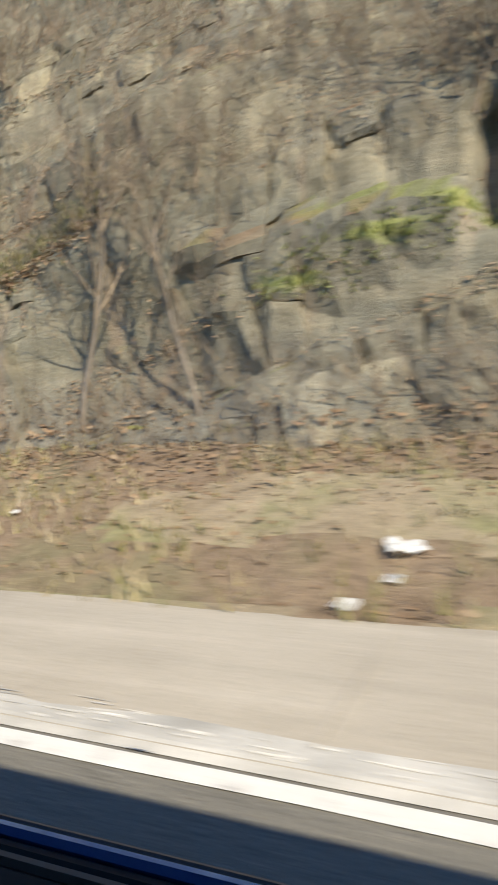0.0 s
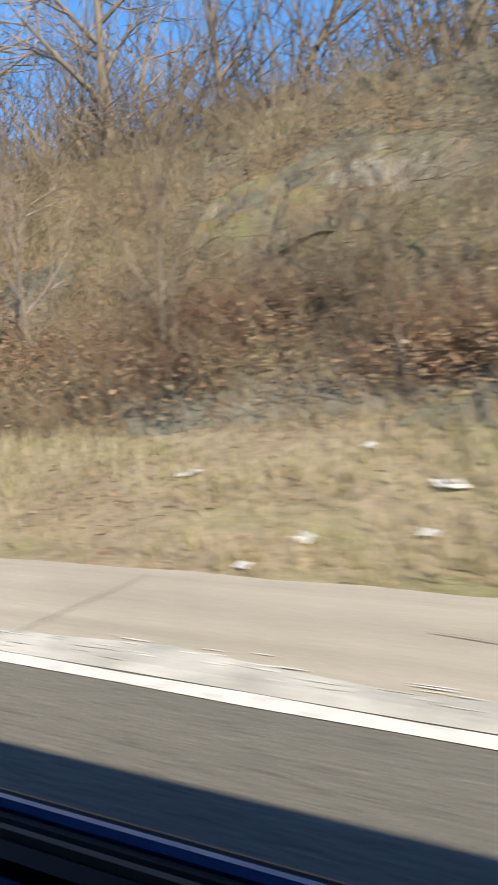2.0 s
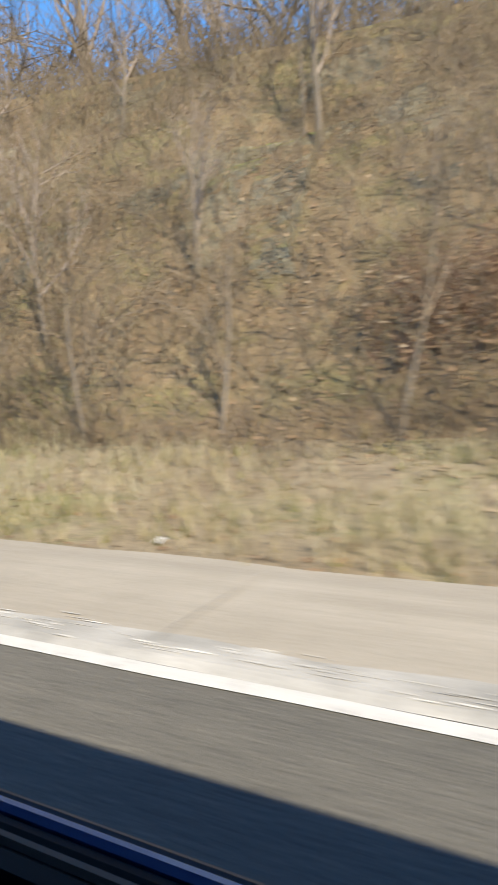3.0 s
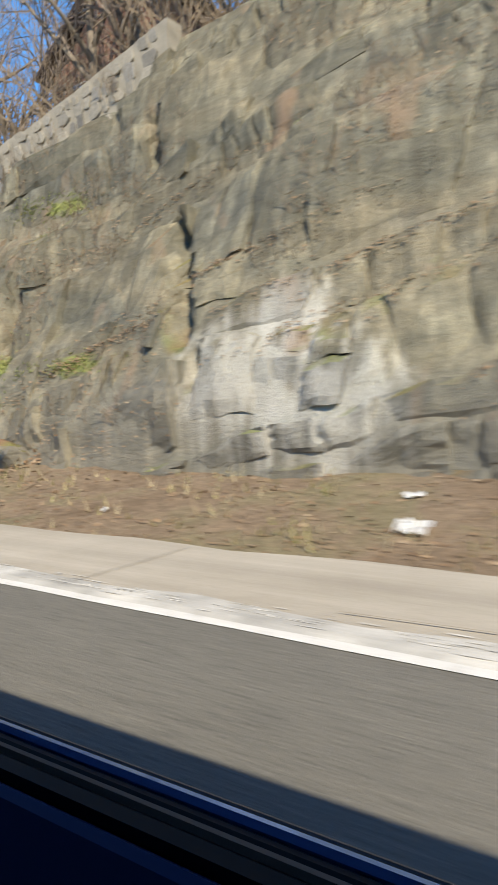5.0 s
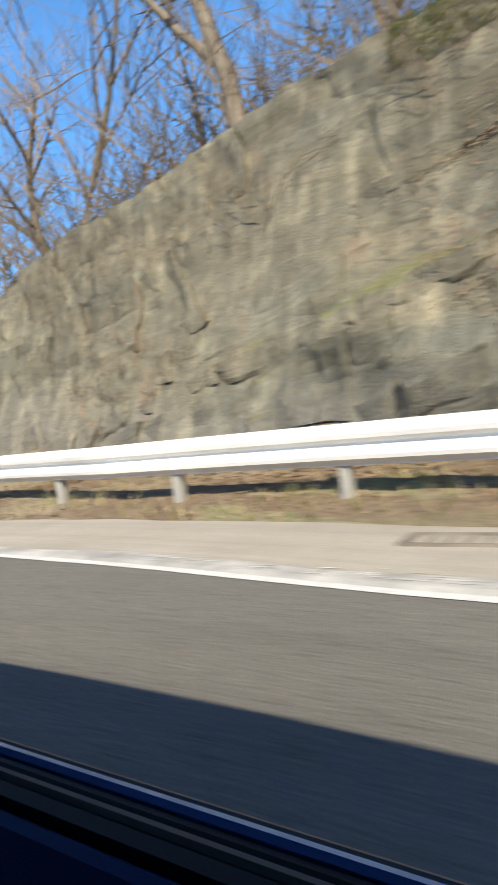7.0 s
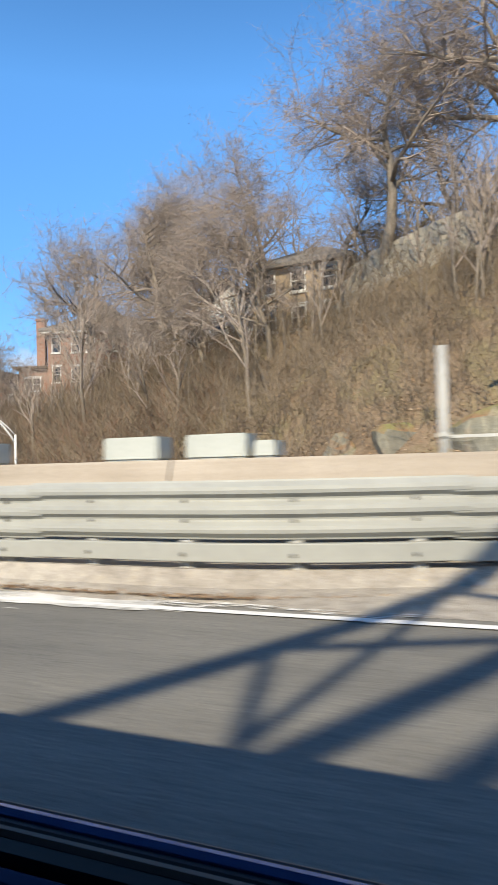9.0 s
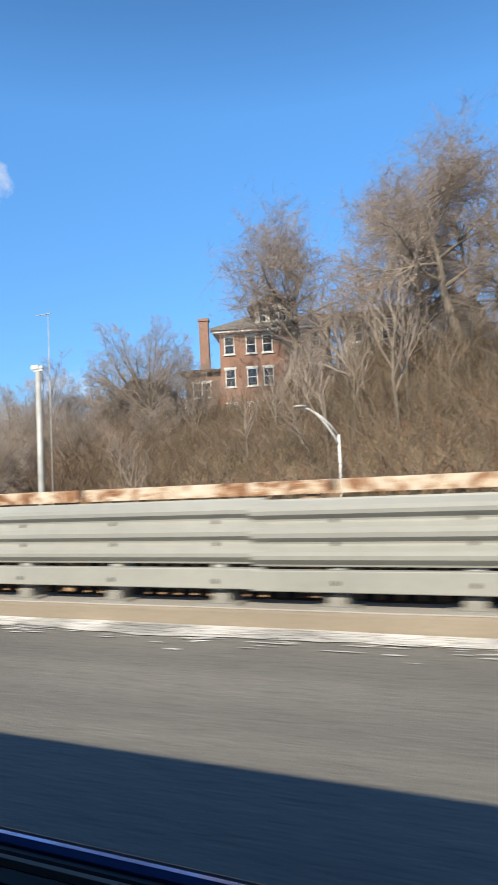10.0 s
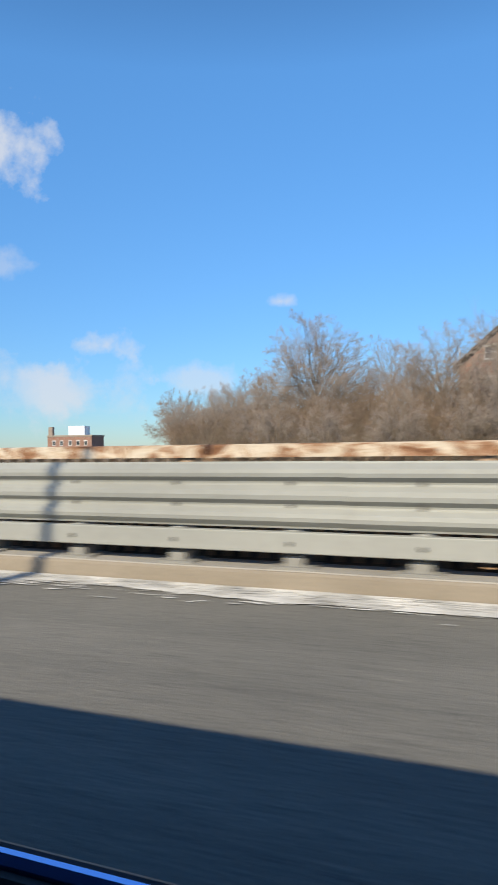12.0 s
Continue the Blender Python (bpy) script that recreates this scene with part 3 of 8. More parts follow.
def rough_land(x, y):
    n = noise.noise(Vector((x * 0.13, y * 0.13, 0))) * 0.5 + noise.noise(Vector((x * 0.5, y * 0.5, 3))) * 0.16
    near = smooth(5.5, 12, y) if x > -140 else smooth(10, 16, y)
    return land(x, y) + n * near


def terrain():
    xs = steps(300, 40, 20) + steps(38, -290, 1.3) + steps(-300, -900, 30)
    ys = steps(-34, -3, 8) + steps(-2, 1.3, 1.1) + steps(1.5, 12, 0.35) + steps(12.7, 60, 1.3) + steps(64, 130, 6) + steps(150, 700, 50)
    verts, faces = [], []
    for x in xs:
        for y in ys:
            px, py, _ = place(x, y)
            verts.append((px, py, rough_land(x, y)))
    n = len(ys)
    for i in range(len(xs) - 1):
        for k in range(n - 1):
            a = i * n + k
            faces.append((a, a + 1, a + n + 1, a + n))
    tagged(new("hillside", mesh_of("hillside", verts, faces, HILL, smooth=True)), "brown leaf-strewn hillside above the road", "hillside", kind="structure")


terrain()
g = boxed(-4500, 4500, -4500, 4500, -7.5, -7.0)
me = bpy.data.meshes.new("ground")
g.to_mesh(me)
g.free()
me.materials.append(HILL)
tagged(new("ground", me), "flat brown ground reaching the horizon", "ground", kind="structure")

# ---- road ----
CURB_ARC = [(-118, 0.1), (-124, 0.5), (-130, 1.6), (-136, 4.0), (-141, 8.9), (-146, 9.0), (-150.5, 8.6), (-152.2, 6.6), (-153.0, 5.1), (-153.6, 2.05), (-400, 2.05)]


def road_edge(x):
    return 0.1 if x > -118 else interp(x, CURB_ARC)


ROAD_X = steps(60, -115, 2.5) + steps(-116, -156, 0.5) + steps(-158, -420, 2.5)
road = new("road", sweep("road", ROAD_X, lambda x: [(-11, 0)] + [(-11 + (road_edge(x) + 11) * i / 8, 0) for i in range(1, 9)], ASPHALT))
tagged(road, "worn grey asphalt carriageway of a highway", "road", kind="structure")


def strip(name, xs, y0, y1, z, material, label, category, kind="structure"):
    """A flat band on the road; y0 and y1 are numbers or functions of x."""
    f0 = y0 if callable(y0) else lambda x: y0
    f1 = y1 if callable(y1) else lambda x: y1
    return tagged(new(name, sweep(name, xs, lambda x: [(f0(x), z), (f1(x), z)], material)), label, category, kind=kind)


def ragged(amp, k, seed):
    return lambda x: amp * noise.noise(Vector((x * k, seed, 0.5))) + 0.5 * amp * noise.noise(Vector((x * k * 4, seed, 7.5)))


far_lane = steps(60, -128, 0.6)
strip("edge_line", far_lane, lambda x: road_edge(x) - 0.155 + 0.006 * math.sin(x * 7), lambda x: road_edge(x) - 0.058 + 0.006 * math.sin(x * 5), 0.006, PAINT, "white edge line painted along the asphalt", "road marking")
rag = ragged(0.10, 1.1, 2.0)
salt_from = lambda x: interp(x, [(60, -0.035), (-18, -0.035), (-45, -0.05), (-62, -0.062), (-400, -0.062)])
tagged(new("salt_band", sweep("salt_band", far_lane, lambda x: [(road_edge(x) + salt_from(x) + 0.05 * rag(x), 0.0045), (road_edge(x) + salt_from(x) + 0.04, 0.014), (road_edge(x) + salt_from(x) + 0.07, 0.0195), (road_edge(x) + 0.19 + rag(x), 0.0225)], simple("salt_dust", (0.55, 0.535, 0.50), 0.95, 0, 0.1, 0.3, 9.0))), "crust of white grit along the shoulder's edge", "grit", kind="structure")
rag2 = ragged(0.10, 0.7, 5.0)
shoulder_x = steps(60, -140, 0.6)
tagged(new("shoulder", sweep("shoulder", shoulder_x, lambda x: [(road_edge(x), -0.1), (road_edge(x) + 0.01, 0.016), (road_edge(x) + 0.75, 0.018), (road_edge(x) + 1.47 + rag2(x), 0.03), (road_edge(x) + 1.6 + rag2(x), -0.1)], SHOULDER)), "pale dusty concrete shoulder beside the asphalt", "shoulder", kind="structure")


def bank():
    """The verge between the shoulder and the rock, uneven and grassy."""
    xs = steps(50, -139, 0.22)
    verts, faces = [], []
    n = 22
    for x in xs:
        fy, fz, e = interp(x, FOOT_Y), interp(x, FOOT_Z), road_edge(x) + 1.4
        fy = max(fy, e + 1.2)
        for k in range(n):
            u = k / (n - 1)
            y = e + (fy + 0.9 - e) * u
            z = 0.0 + (fz + 0.25) * (u ** 1.25) + 0.05 * noise.noise(Vector((x * 1.1, y * 1.1, 1))) + 0.035 * noise.noise(Vector((x * 4, y * 4, 5))) * min(1, u * 6)
            px, py, _ = place(x, y)
            verts.append((px, py, z))
    for i in range(len(xs) - 1):
        for k in range(n - 1):
            a = i * n + k
            faces.append((a, a + 1, a + n + 1, a + n))
    me = mesh_of("verge", verts, faces, BANK, smooth=True)
    me.materials.append(DIRT)
    dirt = [1 if -98 < x + 3 * noise.noise(Vector((x * 0.4, k * 0.25, 4))) < -80 or (x < -95 and noise.noise(Vector((x * 0.5, k * 0.3, 9))) > -0.08) or (x > -26 and noise.noise(Vector((x * 0.35, k * 0.2, 7))) > -0.05 - 0.02 * (k - 11)) else 0 for x in xs[:-1] for k in range(n - 1)]
    me.polygons.foreach_set("material_index", dirt)
    tagged(new("verge", me), "sloping verge of dead grass, leaves and patches of green", "verge", kind="structure")


bank()


# ---- the rock cutting ----
SLOPE = soil_mat("leafy_slope", [(0.3, (0.19, 0.14, 0.088)), (0.5, (0.275, 0.205, 0.128)), (0.63, (0.245, 0.215, 0.108)), (0.8, (0.315, 0.24, 0.155))], 1.6)
def cells(u, v, seed):
    """Jittered cells: for the nearest and the next one its hash (three numbers) and the offset from its centre,
    and how far the edge between the two is."""
    iu, iv = np.floor(u), np.floor(v)
    best, second = np.full(u.shape, 9e9), np.full(u.shape, 9e9)
    one, two = [np.zeros(u.shape) for _ in range(5)], [np.zeros(u.shape) for _ in range(5)]

    def rnd(a, c, k):
        s = np.sin(a * 127.1 + c * 311.7 + k * 74.7 + seed * 13.3) * 43758.5453
        return s - np.floor(s)

    for du in (-1, 0, 1):
        for dv in (-1, 0, 1):
            a, c = iu + du, iv + dv
            cx, cy = a + 0.15 + 0.7 * rnd(a, c, 1), c + 0.15 + 0.7 * rnd(a, c, 2)
            d = np.hypot(u - cx, v - cy)
            near, next_near = d < best, (d >= best) & (d < second)
            for p, q, val in zip(one, two, (rnd(a, c, 3), rnd(a, c, 4), rnd(a, c, 5), u - cx, v - cy)):
                q[...] = np.where(near, p, np.where(next_near, val, q))
                p[...] = np.where(near, val, p)
            second = np.where(near, best, np.where(next_near, d, second))
            best = np.where(near, d, best)
    return one, two, second - best


def blocks(u, v, seed, step, tilt_u, tilt_v, width):
    """Heights of flat tilted blocks, with a short slope from one to the next instead of a sheer edge."""
    one, two, edge = cells(u, v, seed)

    def height(p):
        return (p[0] - 0.5) * step + p[3] * (p[1] - 0.5) * tilt_u + p[4] * (p[2] - 0.5) * tilt_v

    k = np.clip(edge / width, 0, 1)
    k = 0.5 + 0.5 * k * k * (3 - 2 * k)
    return height(one) * k + height(two) * (1 - k), edge, one


# deep upright slots in the face: x, lower and upper z, half width, slant
SLOTS = [(-0.45, 2.9, 4.6, 0.13, 0.05), (-27.9, 0.7, 2.3, 0.16, 0.1), (-94.0, 2.2, 4.9, 0.15, -0.5), (-93.6, 1.5, 2.2, 0.13, 0.0), (-96.6, 6.0, 7.6, 0.12, -0.2), (-99.4, 2.5, 4.9, 0.11, -0.1), (-121.5, 2.5, 4.2, 0.08, 0.1)]


def bare_patch(x, z):
    """Outcrops on the softer slope that neither soil nor brush covers."""
    return any(((x - cx) / w) ** 2 + ((z - cz) / h) ** 2 < 1 for cx, cz, w, h in ((-26.4, 1.9, 3.0, 1.0), (-38.3, 4.5, 2.6, 1.1), (-34.2, 3.6, 1.6, 1.0), (-44.5, 2.6, 1.2, 0.7)))


ROCK_STEP = 157 / 785


def rock_face():
    xs = np.array(steps(16, -141, ROCK_STEP))
    nv = 56
    vs = np.linspace(0, 1, nv)
    fy = np.array([interp(x, FOOT_Y) for x in xs])[:, None]
    fz = np.array([interp(x, FOOT_Z) for x in xs])[:, None]
    top = np.array([interp(x, RIDGE) for x in xs])[:, None]
    lean = np.array([interp(x, LEAN) for x in xs])[:, None]
    # how far bare rock shows: full in the first and last thirds, softened under the brush between
    bare = np.array([interp(x, [(40, 1), (-30, 1), (-44, 0.35), (-70, 0.35), (-80, 1), (-400, 1)]) for x in xs])[:, None]
    x = np.repeat(xs[:, None], nv, 1)
    z = (fz - 0.45) + (top + 0.5 - fz) * vs[None, :]
    warp = np.array([[noise.noise(Vector((a * 0.22, c * 0.3, 2.0))) for c in z[i]] for i, a in enumerate(xs)])
    fine = np.array([[noise.noise(Vector((a * 1.7, c * 1.1, 6.0))) for c in z[i]] for i, a in enumerate(xs)])
    push, edge, big = blocks((x + 0.2 * z) / 3.4 + warp * 0.4, (z - 0.30 * x + 0.55 * warp) / 2.0, 1, 0.40, 0.4, 0.3, 0.25)
    push += warp * 0.5 + fine * 0.05 + (1 - bare) * (0.55 * warp + 0.22 * fine)
    for sx, z0, z1, w, sl in SLOTS:
        inside = np.clip((z - z0) / 0.25, 0, 1) * np.clip((z1 - z) / 0.25, 0, 1)
        push -= 0.75 * inside * np.clip(1.6 - np.abs(x - sx - sl * (z - z0)) / w, 0, 1)
    fade = np.clip(vs[None, :] * 8, 0.25, 1) * np.clip((1 - vs[None, :]) * 6, 0.1, 1)
    y = fy + (z - fz) * lean - push * np.maximum(bare, 0.75) * fade * 0.95
    verts = []
    for i in range(len(xs)):
        for k in range(nv):
            px, py, _ = place(float(x[i, k]), float(y[i, k]))
            verts.append((px, py, float(z[i, k])))
    faces = []
    for i in range(len(xs) - 1):
        for k in range(nv - 1):
            a = i * nv + k
            faces.append((a, a + 1, a + nv + 1, a + nv))
    me = mesh_of("rock_face", verts, faces, ROCK, smooth=True)
    me.materials.append(SLOPE)
    soil = np.zeros(len(faces), dtype=np.int32)
    k = 0
    for i in range(len(xs) - 1):
        for j in range(nv - 1):
            xx, zz = float(x[i, j]), float(z[i, j])
            cover = 1.15 * (1 - float(bare[i, 0])) + 0.55 * noise.noise(Vector((xx * 0.3, zz * 0.45, 11))) + 0.25 * noise.noise(Vector((xx * 1.5, zz * 1.5, 3)))
            soil[k] = 1 if cover > 0.46 and not bare_patch(xx, zz) else 0
            k += 1
    me.polygons.foreach_set("material_index", soil)
    tagged(new("rock_face", me), "weathered grey-brown rock cutting with cracks and ledges", "rock face", kind="structure")
    return xs, fz[:, 0], top[:, 0], y


def rock_blocks(xs_top, base_y):
    """The face's jointed blocks: sheets between dipping beds and near-upright joints, each with its own
    plane, chamfer and relief. Gives vertices in road coordinates and faces."""
    r = random.Random(17)
    verts, faces = [], []

    def block(q, out, tu, tv):
        """q: four (x, z) corners, anticlockwise from the lower left (greater x is first on the right)."""
        cx, cz = sum(p[0] for p in q) / 4, sum(p[1] for p in q) / 4
        wide = max(abs(q[1][0] - q[0][0]), 0.1)
        n = m = 6
        grid = {}
        seed = r.uniform(0, 50)
        cham = min(0.06, wide * 0.09)
        for a in range(n + 1):
            for c in range(m + 1):
                u, v = a / n, c / m
                x = (q[0][0] * (1 - u) + q[1][0] * u) * (1 - v) + (q[3][0] * (1 - u) + q[2][0] * u) * v
                z = (q[0][1] * (1 - u) + q[1][1] * u) * (1 - v) + (q[3][1] * (1 - u) + q[2][1] * u) * v
                rim = a in (0, n) or c in (0, m)
                # the joints wander; neighbours share the same drift, so that they stay closed
                x, z = (x + 0.16 * noise.noise(Vector((x * 0.8, z * 0.8, 41))) + 0.07 * noise.noise(Vector((x * 2.7, z * 2.7, 43))),
                        z + 0.20 * noise.noise(Vector((x * 0.9, z * 0.7, 51))) + 0.08 * noise.noise(Vector((x * 2.9, z * 2.5, 53))))
                chip = abs(noise.noise(Vector((x * 1.5 + 0.6 * z, z * 1.0, seed)))) * (1.0 if -98 < x < -84 else 1.9)
                y = base_y(x, z) - out - tu * (x - cx) - tv * (z - cz) - 0.06 * noise.noise(Vector((x * 0.9, z * 0.9, seed))) + 0.11 * chip - 0.03 * noise.noise(Vector((x * 3.6, z * 2.6, seed)))
                if rim:
                    y += cham * r.uniform(0.3, 1.3)
                grid[a, c] = len(verts)
                verts.append((x, y, z))
        for a in range(n):
            for c in range(m):
                faces.append((grid[a, c], grid[a + 1, c], grid[a + 1, c + 1], grid[a, c + 1]))
        loop = [(a, 0) for a in range(n)] + [(n, c) for c in range(m)] + [(a, m) for a in range(n, 0, -1)] + [(0, c) for c in range(m, 0, -1)]
        back = []
        for key in loop:
            x, y, z = verts[grid[key]]
            back.append(len(verts))
            verts.append((cx + (x - cx) * 0.97, y + 0.75, cz + (z - cz) * 0.97))
        for k in range(len(loop)):
            k2 = (k + 1) % len(loop)
            faces.append((grid[loop[k]], back[k], back[k2], grid[loop[k2]]))

    def split(q, out, tu, tv, depth):
        w, h = abs(q[1][0] - q[0][0]), abs(q[3][1] - q[0][1])
        cx, cz = sum(p[0] for p in q) / 4, sum(p[1] for p in q) / 4
        for sx, z0, z1, sw, sl in SLOTS:
            if z0 < cz < z1 and depth < 5:
                at = sx + sl * (cz - z0)
                lo, hi = min(q[0][0], q[3][0]), max(q[1][0], q[2][0])
                if lo + 0.05 < at - sw and at + sw < hi - 0.05:
                    left = [q[0], (at - sw + r.uniform(-0.05, 0.05), q[0][1]), (at - sw + sl * 0.3, q[3][1]), q[3]]
                    right = [(at + sw, q[1][1]), q[1], q[2], (at + sw + sl * 0.3 + r.uniform(-0.05, 0.05), q[2][1])]
                    split(left, out, tu, tv, 6)
                    split(right, out + r.uniform(-0.1, 0.1), tu, tv, 6)
                    return
        chance = 0.62 if cz < 2.4 else 0.5
        if depth < 3 and max(w, h) > 0.7 and r.random() < chance + (0.35 if w * h > 3 else 0):
            t = r.uniform(0.3, 0.7)
            k = r.uniform(-0.12, 0.12)
            mix = lambda a, c, f: (a[0] + (c[0] - a[0]) * f, a[1] + (c[1] - a[1]) * f)
            jit = lambda: r.uniform(-0.05, 0.05)
            if w > h * 0.8:
                a, c = mix(q[0], q[1], t), mix(q[3], q[2], min(max(t + k, 0.15), 0.85))
                two = ([q[0], a, c, q[3]], [a, q[1], q[2], c])
            else:
                a, c = mix(q[0], q[3], t), mix(q[1], q[2], min(max(t + k, 0.15), 0.85))
                two = ([q[0], q[1], c, a], [a, c, q[2], q[3]])
            for part_q in two:
                split(part_q, out + jit(), tu + jit() * 1.6, tv + jit() * 1.2, depth + 1)
            return
        if r.random() < 0.035:
            return
        gap = r.choice((0.004, 0.008, 0.018))
        q2 = []
        for p in q:
            q2.append((p[0] - math.copysign(gap, p[0] - cx), p[1] - math.copysign(gap, p[1] - cz)))
        block(q2, out, tu, tv)

    # the beds dip across the face; their thickness varies
    dip, bed_lo = 0.30, -6.0
    beds = []
    while bed_lo < 60:
        thick = r.choice((0.45, 0.8, 1.3, 1.7, 2.2)) * r.uniform(0.85, 1.15)
        beds.append((bed_lo, thick, r.uniform(-0.025, 0.025)))
        bed_lo += thick
    for lo, thick, bed_out in beds:
        # along the bed, where it lies between foot and crest
        x = 16.0
        slant = r.uniform(-0.25, 0.05)
        while x > -135.5:
            w = r.uniform(0.7, 1.4) if r.random() < 0.5 else r.uniform(1.4, 3.4)
            w *= 0.6 + 0.4 * min(thick, 1.6)
            x1 = x
            x0 = x - w
            x = x0
            z0, z1 = lo + dip * (x0 + 8), lo + dip * (x1 + 8)
            mid_x, mid_z = (x0 + x1) / 2, (z0 + z1) / 2 + thick / 2
            foot, top = interp(mid_x, FOOT_Z), interp(mid_x, RIDGE)
            if mid_z + thick * 0.5 < foot - 0.2 or mid_z - thick * 0.2 > top + 0.1:
                continue
            soft = interp(mid_x, [(40, 0), (-28, 0), (-38, 0.7), (-72, 0.7), (-80, 0), (-400, 0)])
            if soft and not bare_patch(mid_x, mid_z) and noise.noise(Vector((mid_x * 0.16, mid_z * 0.3, 4))) < soft * 0.22:
                continue
            wav = lambda px, at=lo: 0.6 * noise.noise(Vector((px * 0.22, at * 0.6, 3))) + 0.1 * noise.noise(Vector((px * 0.9, at, 7)))
            roof = lambda px: 0.3 * wav(px + 3) + 0.7 * wav(px, lo + thick)
            ends = slant * thick
            hi_z = lambda z, px: min(z + thick + roof(px), top + 0.25)
            q = [(x0, z0 + wav(x0)), (x1, z1 + wav(x1)), (x1 + ends, hi_z(z1 + dip * ends, x1 + ends)), (x0 + ends, hi_z(z0 + dip * ends, x0 + ends))]
            if q[3][1] - q[0][1] < 0.15:
                continue
            split(q, (0.10 if not soft else (0.2 if bare_patch(mid_x, mid_z) else 0.04)) + 0.5 * bed_out + r.uniform(-0.03, 0.035), r.uniform(-0.17, 0.17), r.uniform(0.10, 0.26), 0)
    return verts, faces


from mathutils.bvhtree import BVHTree
ROCK_XS, ROCK_FOOT, ROCK_TOP, ROCK_YS = rock_face()


def under_y(x, z):
    """Where the ground behind the blocks stands at this height."""
    i = (16 - x) / ROCK_STEP
    i0 = int(np.clip(math.floor(i), 0, len(ROCK_XS) - 2))
    f = min(max(i - i0, 0.0), 1.0)
    out = 0.0
    for k, w in ((i0, 1 - f), (i0 + 1, f)):
        u = (z - ROCK_FOOT[k] + 0.45) / (ROCK_TOP[k] + 0.5 - ROCK_FOOT[k]) * (ROCK_YS.shape[1] - 1)
        k0 = int(np.clip(math.floor(u), 0, ROCK_YS.shape[1] - 2))
        g = min(max(u - k0, 0.0), 1.0)
        out += w * (ROCK_YS[k, k0] * (1 - g) + ROCK_YS[k, k0 + 1] * g)
    return float(out)


def lay_blocks():
    verts, faces = rock_blocks(ROCK_XS, under_y)
    tree = BVHTree.FromPolygons(verts, faces)
    world = []
    for x, y, z in verts:
        px, py, _ = place(x, y)
        world.append((px, py, z))
    # every block has as many vertices and faces; the low ones of the last bare stretch are pieces of their own
    nv, nf = 73, 60
    face = bpy.data.objects["rock_face"]
    rest_v, rest_f, single = [], [], 0
    for k in range(len(verts) // nv):
        vs = world[k * nv:(k + 1) * nv]
        fs = [tuple(i - k * nv for i in f) for f in faces[k * nf:(k + 1) * nf]]
        x, _, z = verts[k * nv + 24]
        if -124 < x < -86 and z < 5.5 and single < 300:
            ob = new("rock_block", mesh_of("rock_block", vs, fs, ROCK))
            ob.parent = face
            single += 1
        else:
            base = len(rest_v)
            rest_v += vs
            rest_f += [tuple(i + base for i in f) for f in fs]
    rest = new("rock_blocks", mesh_of("rock_blocks", rest_v, rest_f, ROCK))
    rest.parent = face
    tagged(rest, "jointed grey-brown rock sheets with dark cracks and ledges", kind="stuff")
    return tree


BLOCK_TREE = lay_blocks()


def rock_y(x, z):
    """Where the face of the cutting stands at this height."""
    hit = BLOCK_TREE.ray_cast(Vector((x, -1.0, z)), Vector((0, 1, 0)))
    y = under_y(x, z)
    return min(y, hit[0].y) if hit[0] is not None else y

# ---- the car that carries the camera: its window ledge, unseen roof and far side run with the drive ----
CAR_X = steps(14, -113, 2.0) + steps(-114.5, -147, 0.8) + steps(-149, -199, 2.0) + steps(-200, -212, 0.5) + steps(-213, -226, 2.0)
# the line that the window ledge follows along the road
LEDGE = [(20, -1.30), (0, -1.435), (-8.75, -1.66), (-17.5, -1.72), (-26.25, -1.69), (-35, -1.85), (-43.75, -2.035), (-52.5, -1.81), (-56, -1.85), (-84, -2.36), (-96.25, -2.58), (-105, -2.65), (-113.75, -2.69), (-145.25, -2.545), (-157.5, -2.495), (-166.2, -2.24), (-174.9, -2.07), (-183.7, -1.90), (-192.6, -1.92), (-201.3, -2.02), (-210, -2.18), (-240, -2.4)]


def car_y(x):
    return interp(x, LEDGE) - 0.323


